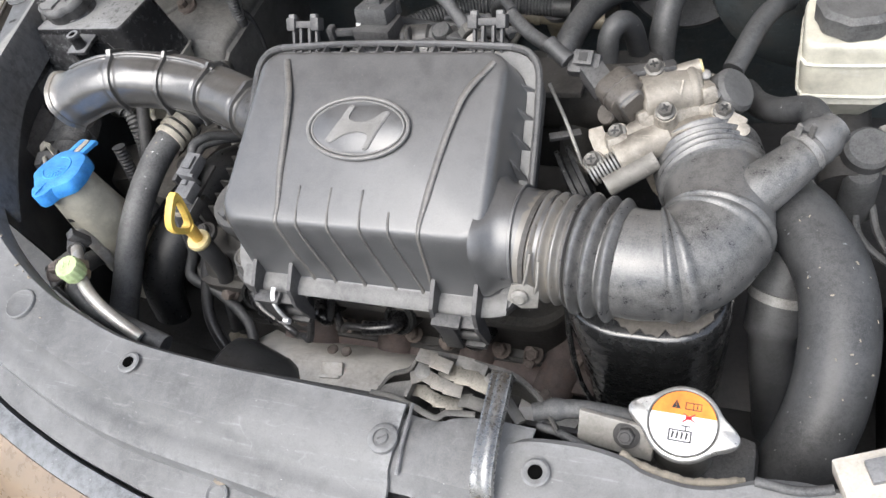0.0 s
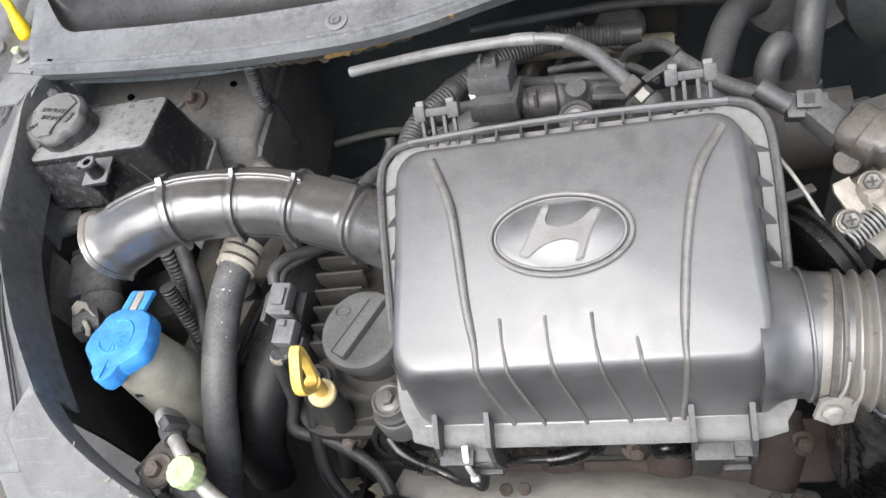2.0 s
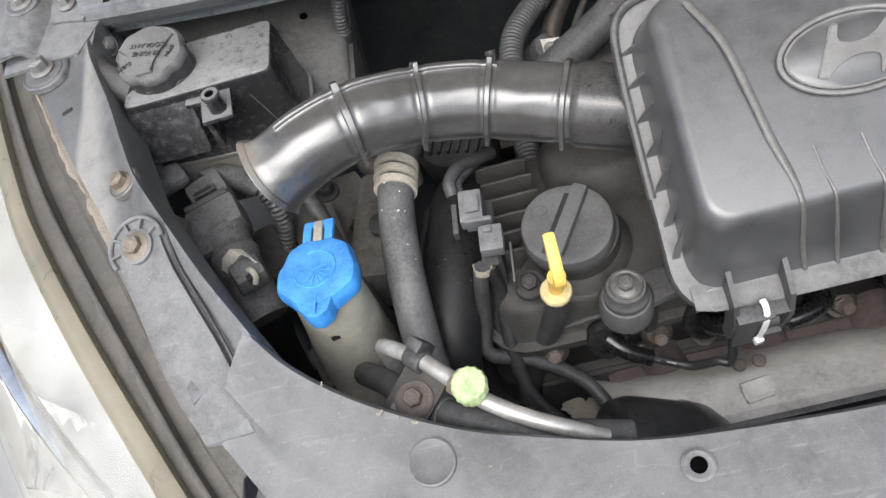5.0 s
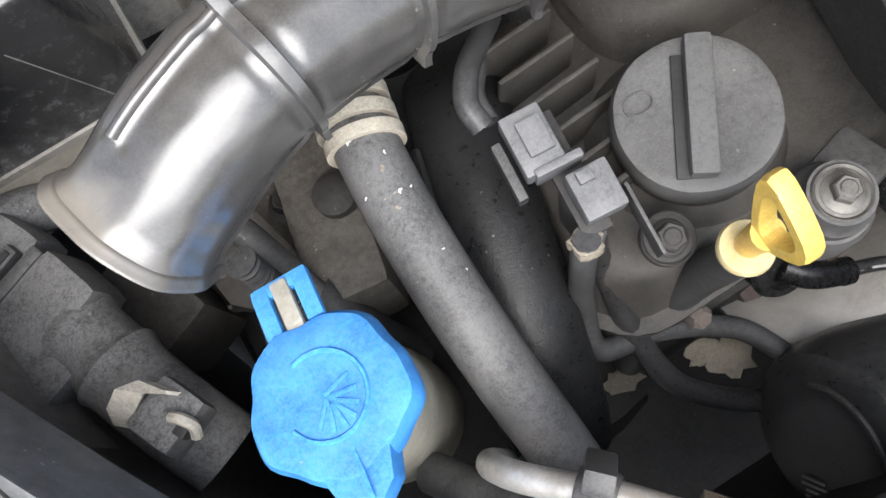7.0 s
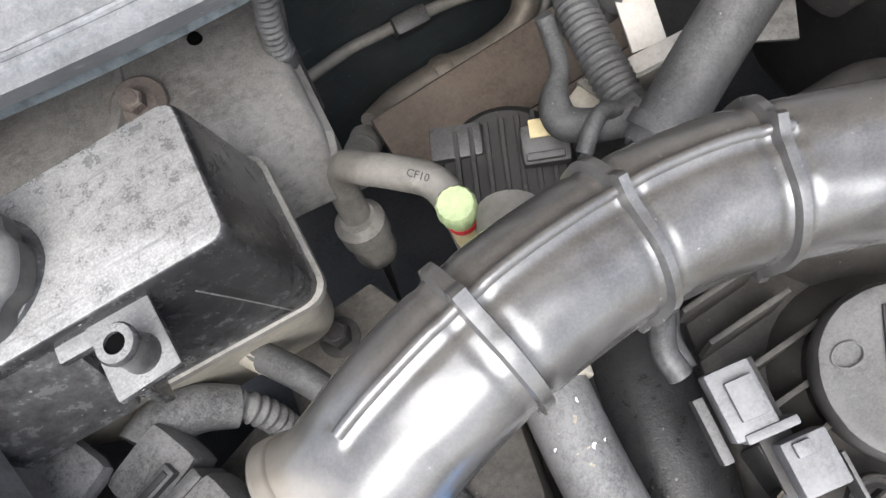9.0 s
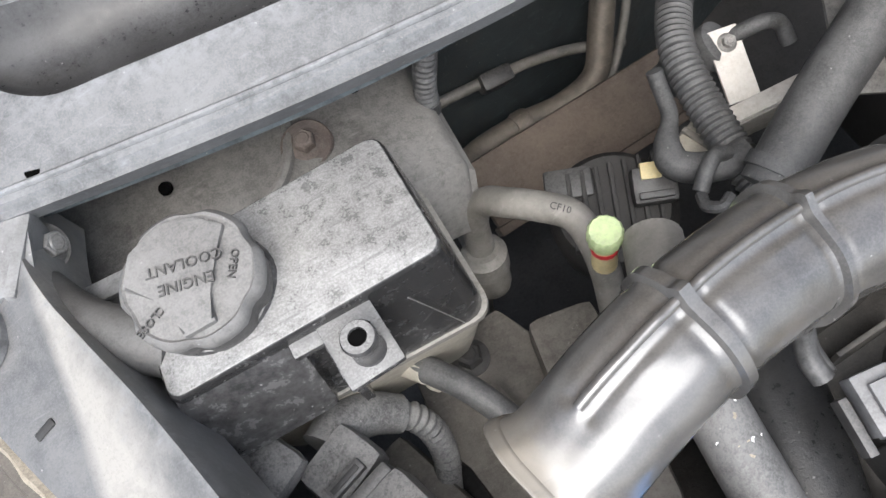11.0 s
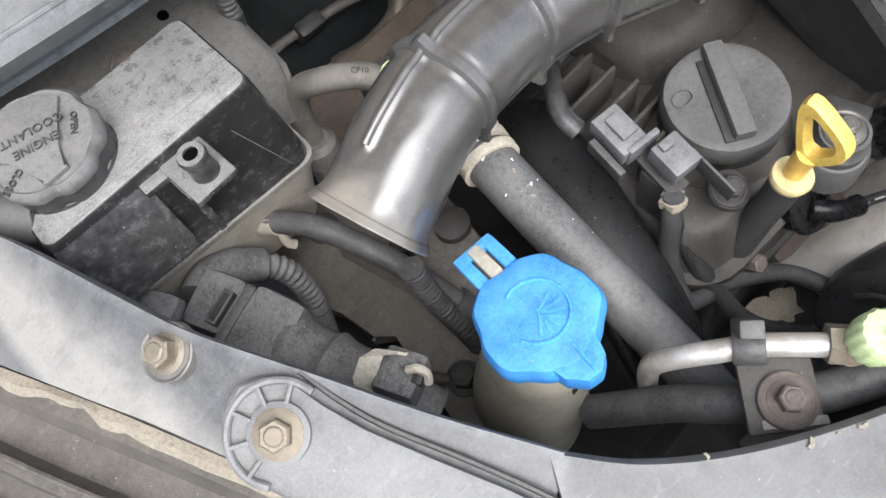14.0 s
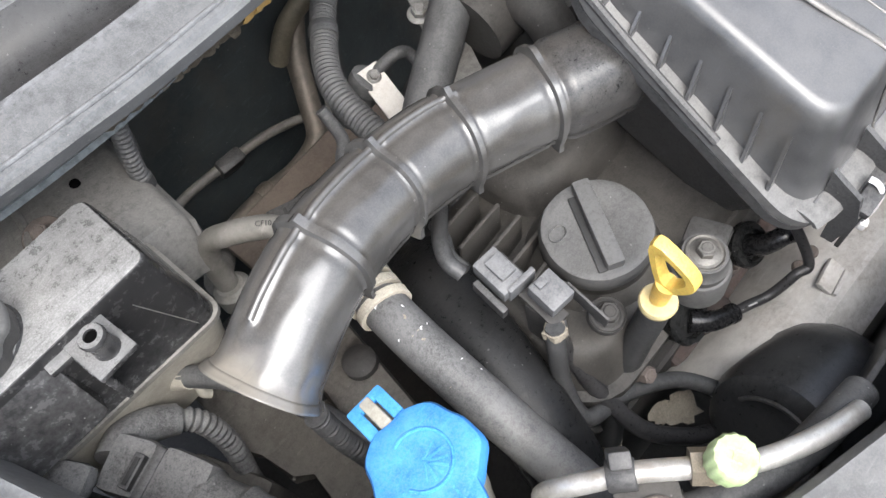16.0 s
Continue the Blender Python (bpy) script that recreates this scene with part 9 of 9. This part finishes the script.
icon([[(-0.0085, 0.0095), (-0.0025, 0.0095), (-0.0055, 0.0152)]], print_slot_black, "warning_triangle")
icon([rect(-0.0058, 0.0112, -0.0052, 0.0136), rect(-0.0058, 0.0102, -0.0052, 0.0108)], orange, "exclamation_mark")
icon([rect(0.0005, 0.0094, 0.0010, 0.0142), rect(0.0005, 0.0094, 0.0110, 0.0099), rect(0.0105, 0.0094, 0.0110, 0.0142), rect(0.0055, 0.0096, 0.0060, 0.0142), rect(0.0005, 0.0139, 0.0058, 0.0144), rect(0.0058, 0.0139, 0.0110, 0.0144),
      rect(0.0078, 0.0106, 0.0086, 0.0122), rect(0.0078, 0.0126, 0.0086, 0.0133)], print_slot_black, "book_icon")
icon([[(-0.0008, 0.0008), (0.0000, 0.0004), (0.0078, 0.0066), (0.0070, 0.0070)], [(0.0000, 0.0068), (-0.0004, 0.0062), (0.0074, 0.0010), (0.0078, 0.0016)], rect(0.0014, 0.0026, 0.0054, 0.0050)], red, "red_crossed_symbol")
icon([rect(-0.0085, -0.0130, 0.0065, -0.0122), rect(-0.0085, -0.0058, 0.0065, -0.0050), rect(-0.0085, -0.0130, -0.0076, -0.0050), rect(0.0056, -0.0130, 0.0065, -0.0050), rect(0.0018, -0.0052, 0.0026, -0.0020), rect(-0.0008, -0.0024, 0.0054, -0.0017)]
     + [[(x, -0.0110), (x + 0.0011, -0.0110), (x + 0.0018, -0.0070), (x + 0.0006, -0.0060)] for x in (-0.0066, -0.0036, -0.0006, 0.0024)], print_slot_black, "radiator_symbol")

# ---- bonnet latch ----
lt = thing("latch_support", (0.115, 0.22, 0.70), "dusty beige steel latch support between the covers", "latch support")
PL = [[(0.066, 0.247, 0.768), (0.098, 0.241, 0.777), (0.112, 0.246, 0.777), (0.135, 0.249, 0.776), (0.160, 0.250, 0.772)], [(0.068, 0.240, 0.774), (0.098, 0.236, 0.780), (0.112, 0.240, 0.780), (0.135, 0.243, 0.779), (0.160, 0.245, 0.775)],
      [(0.069, 0.222, 0.774), (0.100, 0.221, 0.780), (0.115, 0.222, 0.780), (0.135, 0.223, 0.779), (0.160, 0.224, 0.776)], [(0.071, 0.206, 0.772), (0.101, 0.205, 0.777), (0.116, 0.204, 0.776), (0.135, 0.204, 0.775), (0.160, 0.204, 0.772)],
      [(0.072, 0.201, 0.766), (0.102, 0.200, 0.770), (0.117, 0.199, 0.769), (0.135, 0.199, 0.768), (0.160, 0.199, 0.765)], [(0.073, 0.196, 0.761), (0.103, 0.195, 0.765), (0.118, 0.194, 0.764), (0.135, 0.194, 0.763), (0.160, 0.194, 0.760)]]
part("top_plate", sheet(rail_rows(PL, 5), 0.003), cover_plastic, lt, "dusty grey top plate")
tip = Vector((0.127, 0.164, 0.747))
for a, b in (((0.090, 0.197, 0.765), (0.092, 0.194, 0.745)), ((0.112, 0.196, 0.764), (0.112, 0.190, 0.748)), ((0.137, 0.196, 0.763), (0.137, 0.192, 0.745))):
    web = bmesh.new()
    tri = [Vector(a), Vector(b), tip]
    loft([[p - Vector((0.0010, 0, 0)) for p in tri], [p + Vector((0.0010, 0, 0)) for p in tri]], True, True, web)
    part("web", web, cover_plastic, lt)
part("low_plate", block((0.090, 0.050, 0.003), pose(0.112, 0.178, 0.742, -6), 0.001), cover_plastic, lt)
part("side_lip", tube([(0.0795, 0.249, 0.778), (0.0810, 0.238, 0.7800), (0.0820, 0.220, 0.7800), (0.0835, 0.203, 0.7765)], 0.0014, 8, 5), cover_plastic, lt)
latch = thing("bonnet_latch", (0.10, 0.262, 0.75), "greasy steel bonnet latch with hook and lever", "bonnet latch")
steel_grease = surface("greasy_bare_steel", (0.13, 0.12, 0.10), 0.36, metal=0.7, dust=DUST, amount=0.15, scale=90, bump=0.25, stain=(0.02, 0.018, 0.015), stained=0.85, grime=0.6)
latch_sheet = surface("dusty_latch_sheet_steel", (0.085, 0.082, 0.076), 0.5, metal=0.3, dust=(0.19, 0.18, 0.16), amount=0.35, scale=60, bump=0.25, stain=(0.03, 0.025, 0.02), stained=0.7)
part("base", block((0.075, 0.050, 0.003), pose(0.097, 0.268, 0.735, 0, 0, -4), 0.001), bay_dark, latch)
# bent sheet housing: back wall, left wall, lip in front
back_top = [(0.040, 0.263, 0.756), (0.048, 0.276, 0.760), (0.062, 0.281, 0.764), (0.072, 0.289, 0.775), (0.090, 0.289, 0.777), (0.115, 0.287, 0.776), (0.140, 0.283, 0.774), (0.160, 0.270, 0.770), (0.172, 0.254, 0.768)]
part("housing", sheet(rail_rows([[(x, y - 0.003, z + 0.001) for x, y, z in back_top], back_top, [(x, y + 0.001, z - 0.003) for x, y, z in back_top], [(x, y + 0.002, z - 0.040) for x, y, z in back_top]], 5), 0.002), latch_sheet, latch, "bent dusty sheet steel housing")
part("left_tab", sheet(rail_rows([[(0.041, 0.266, 0.757), (0.052, 0.270, 0.758), (0.062, 0.272, 0.760), (0.070, 0.272, 0.762)], [(0.042, 0.257, 0.756), (0.052, 0.258, 0.757), (0.062, 0.258, 0.758), (0.071, 0.257, 0.758)], [(0.043, 0.252, 0.752), (0.052, 0.252, 0.753), (0.062, 0.252, 0.754), (0.071, 0.252, 0.754)]], 4), 0.002), latch_sheet, latch)
part("side_wall", block((0.003, 0.034, 0.036), pose(0.0730, 0.271, 0.758, 0, 0, -6), 0.001), latch_sheet, latch)
part("front_lip", tube([(0.045, 0.2545, 0.772), (0.062, 0.2525, 0.776), (0.080, 0.2480, 0.777), (0.097, 0.2425, 0.779), (0.104, 0.2470, 0.779), (0.122, 0.2495, 0.778)], 0.0022, 8, 6, squash=0.6), latch_sheet, latch)
greasy_edge = surface("worn_beige_latch_steel", (0.11, 0.102, 0.09), 0.38, metal=0.4, dust=(0.20, 0.18, 0.15), amount=0.2, settle=0.2, scale=90, bump=0.2, stain=(0.06, 0.045, 0.03), stained=0.7)
for name, mat_, r, flat, pts in (
        ("latch_plate", greasy_edge, 0.0048, 0.40, [(0.0765, 0.281, 0.786), (0.088, 0.277, 0.788), (0.099, 0.274, 0.786)]),
        ("cover_plate", latch_sheet, 0.0042, 0.35, [(0.102, 0.283, 0.781), (0.111, 0.281, 0.781), (0.120, 0.279, 0.779)]),
        ("jaw", steel_grease, 0.0056, 0.40, [(0.092, 0.276, 0.779), (0.104, 0.273, 0.780), (0.116, 0.272, 0.779), (0.127, 0.269, 0.776)]),
        ("hook", greasy_edge, 0.0046, 0.55, [(0.073, 0.268, 0.777), (0.082, 0.270, 0.780), (0.090, 0.266, 0.780), (0.098, 0.2645, 0.778), (0.107, 0.2635, 0.776)]),
        ("pawl", steel_grease, 0.0044, 0.45, [(0.072, 0.263, 0.769), (0.081, 0.262, 0.770), (0.090, 0.258, 0.769), (0.099, 0.258, 0.768), (0.107, 0.258, 0.766)]),
        ("striker_plate", latch_sheet, 0.0046, 0.40, [(0.104, 0.2615, 0.767), (0.113, 0.262, 0.768), (0.124, 0.260, 0.766)]),
        ("spring_pin", latch_sheet, 0.0026, 1.0, [(0.095, 0.256, 0.766), (0.0955, 0.252, 0.756), (0.096, 0.248, 0.742)])):
    for p, q in zip(pts, pts[1:]):
        p, q = Vector(p), Vector(q)
        lie = (q - p).to_track_quat("X", "Z").to_matrix().to_4x4()
        if name == "spring_pin":
            part(name, tube([p, p.lerp(q, 0.5), q], r, 12, 3), mat_, latch)
        else:
            part(name, block(((q - p).length + 0.003, r * 1.9, r * flat * 0.8), Matrix.Translation(p.lerp(q, 0.5)) @ lie @ pose(0, 0, 0, 24 * flat, 0, 6), 0.0006), mat_, latch)
part("right_strap", tube([(0.122, 0.276, 0.778), (0.130, 0.272, 0.776), (0.140, 0.262, 0.773), (0.150, 0.252, 0.772)], 0.0036, 10, 5, squash=0.5), latch_sheet, latch)
for x, y in ((0.080, 0.272),):
    part("rivet", lathe([(0.0055, 0), (0.0055, 0.003), (0.003, 0.0045)], (x, y, 0.779), (0, -0.3, 1), 16), latch_sheet, latch)
lev = thing("latch_lever", (0.135, 0.225, 0.78), "bent bare steel release lever over the latch", "lever")
rows = []
lever_steel = surface("dull_bare_lever_steel", (0.30, 0.30, 0.295), 0.26, metal=0.85, dust=(0.26, 0.25, 0.23), amount=0.25, settle=0.2, scale=40, bump=0.12, stain=(0.10, 0.085, 0.065), stained=0.7, grime=0.5)
for p in spline([(0.1345, 0.277, 0.782), (0.1360, 0.2745, 0.7925), (0.1370, 0.2710, 0.7950), (0.1380, 0.255, 0.7965), (0.1390, 0.235, 0.7970), (0.1400, 0.215, 0.7940), (0.1405, 0.2050, 0.7890), (0.1410, 0.1970, 0.7800)], 6):
    rows.append([p + Vector((dx, 0.02 * dx, dz)) for dx, dz in ((-0.0078, -0.0050), (-0.0070, -0.0006), (-0.0055, 0.0), (-0.0030, -0.0010), (0.0, 0.0006), (0.0025, 0.0006), (0.0045, -0.0008), (0.0062, 0.0), (0.0070, -0.0045))])
part("strip", sheet(rows, 0.0014), lever_steel, lev)
part("tip", block((0.010, 0.006, 0.004), pose(0.1420, 0.197, 0.780, 40, 0, 10), 0.001), putty, lev, "beige chipped tip")
lp = thing("lever_pocket", (0.165, 0.19, 0.73), "dark plastic pocket beside the lever", "plastic pocket")
part("wall", block((0.026, 0.003, 0.040), pose(0.150, 0.178, 0.755, 0, 0, 30), 0.001), box_plastic, lp)
# ends of front frame and a second lead
fs = thing("fan_shroud", (-0.2, 0.30, 0.55), "blue-grey dusty fan shroud rim behind the cover", "fan shroud")
part("wall", block((0.46, 0.004, 0.30), pose(-0.05, 0.278, 0.56), 0.001), black_plastic, fs)
gs = thing("grey_bracket", (-0.09, 0.63, 0.70), "flat dusty grey steel strip behind the snorkel", "bracket")
part("strip", prism([(-0.012, -0.040), (0.014, -0.044), (0.026, 0.040), (-0.002, 0.044)], -0.0015, 0.0015, pose(-0.098, 0.628, 0.705, 14, 6, -18), 0.0006), tower_metal, gs)
put_bolt(gs, (-0.092, 0.650, 0.7125), (0, -0.2, 1), 0.006, 0.005, 0.009, material=zinc)
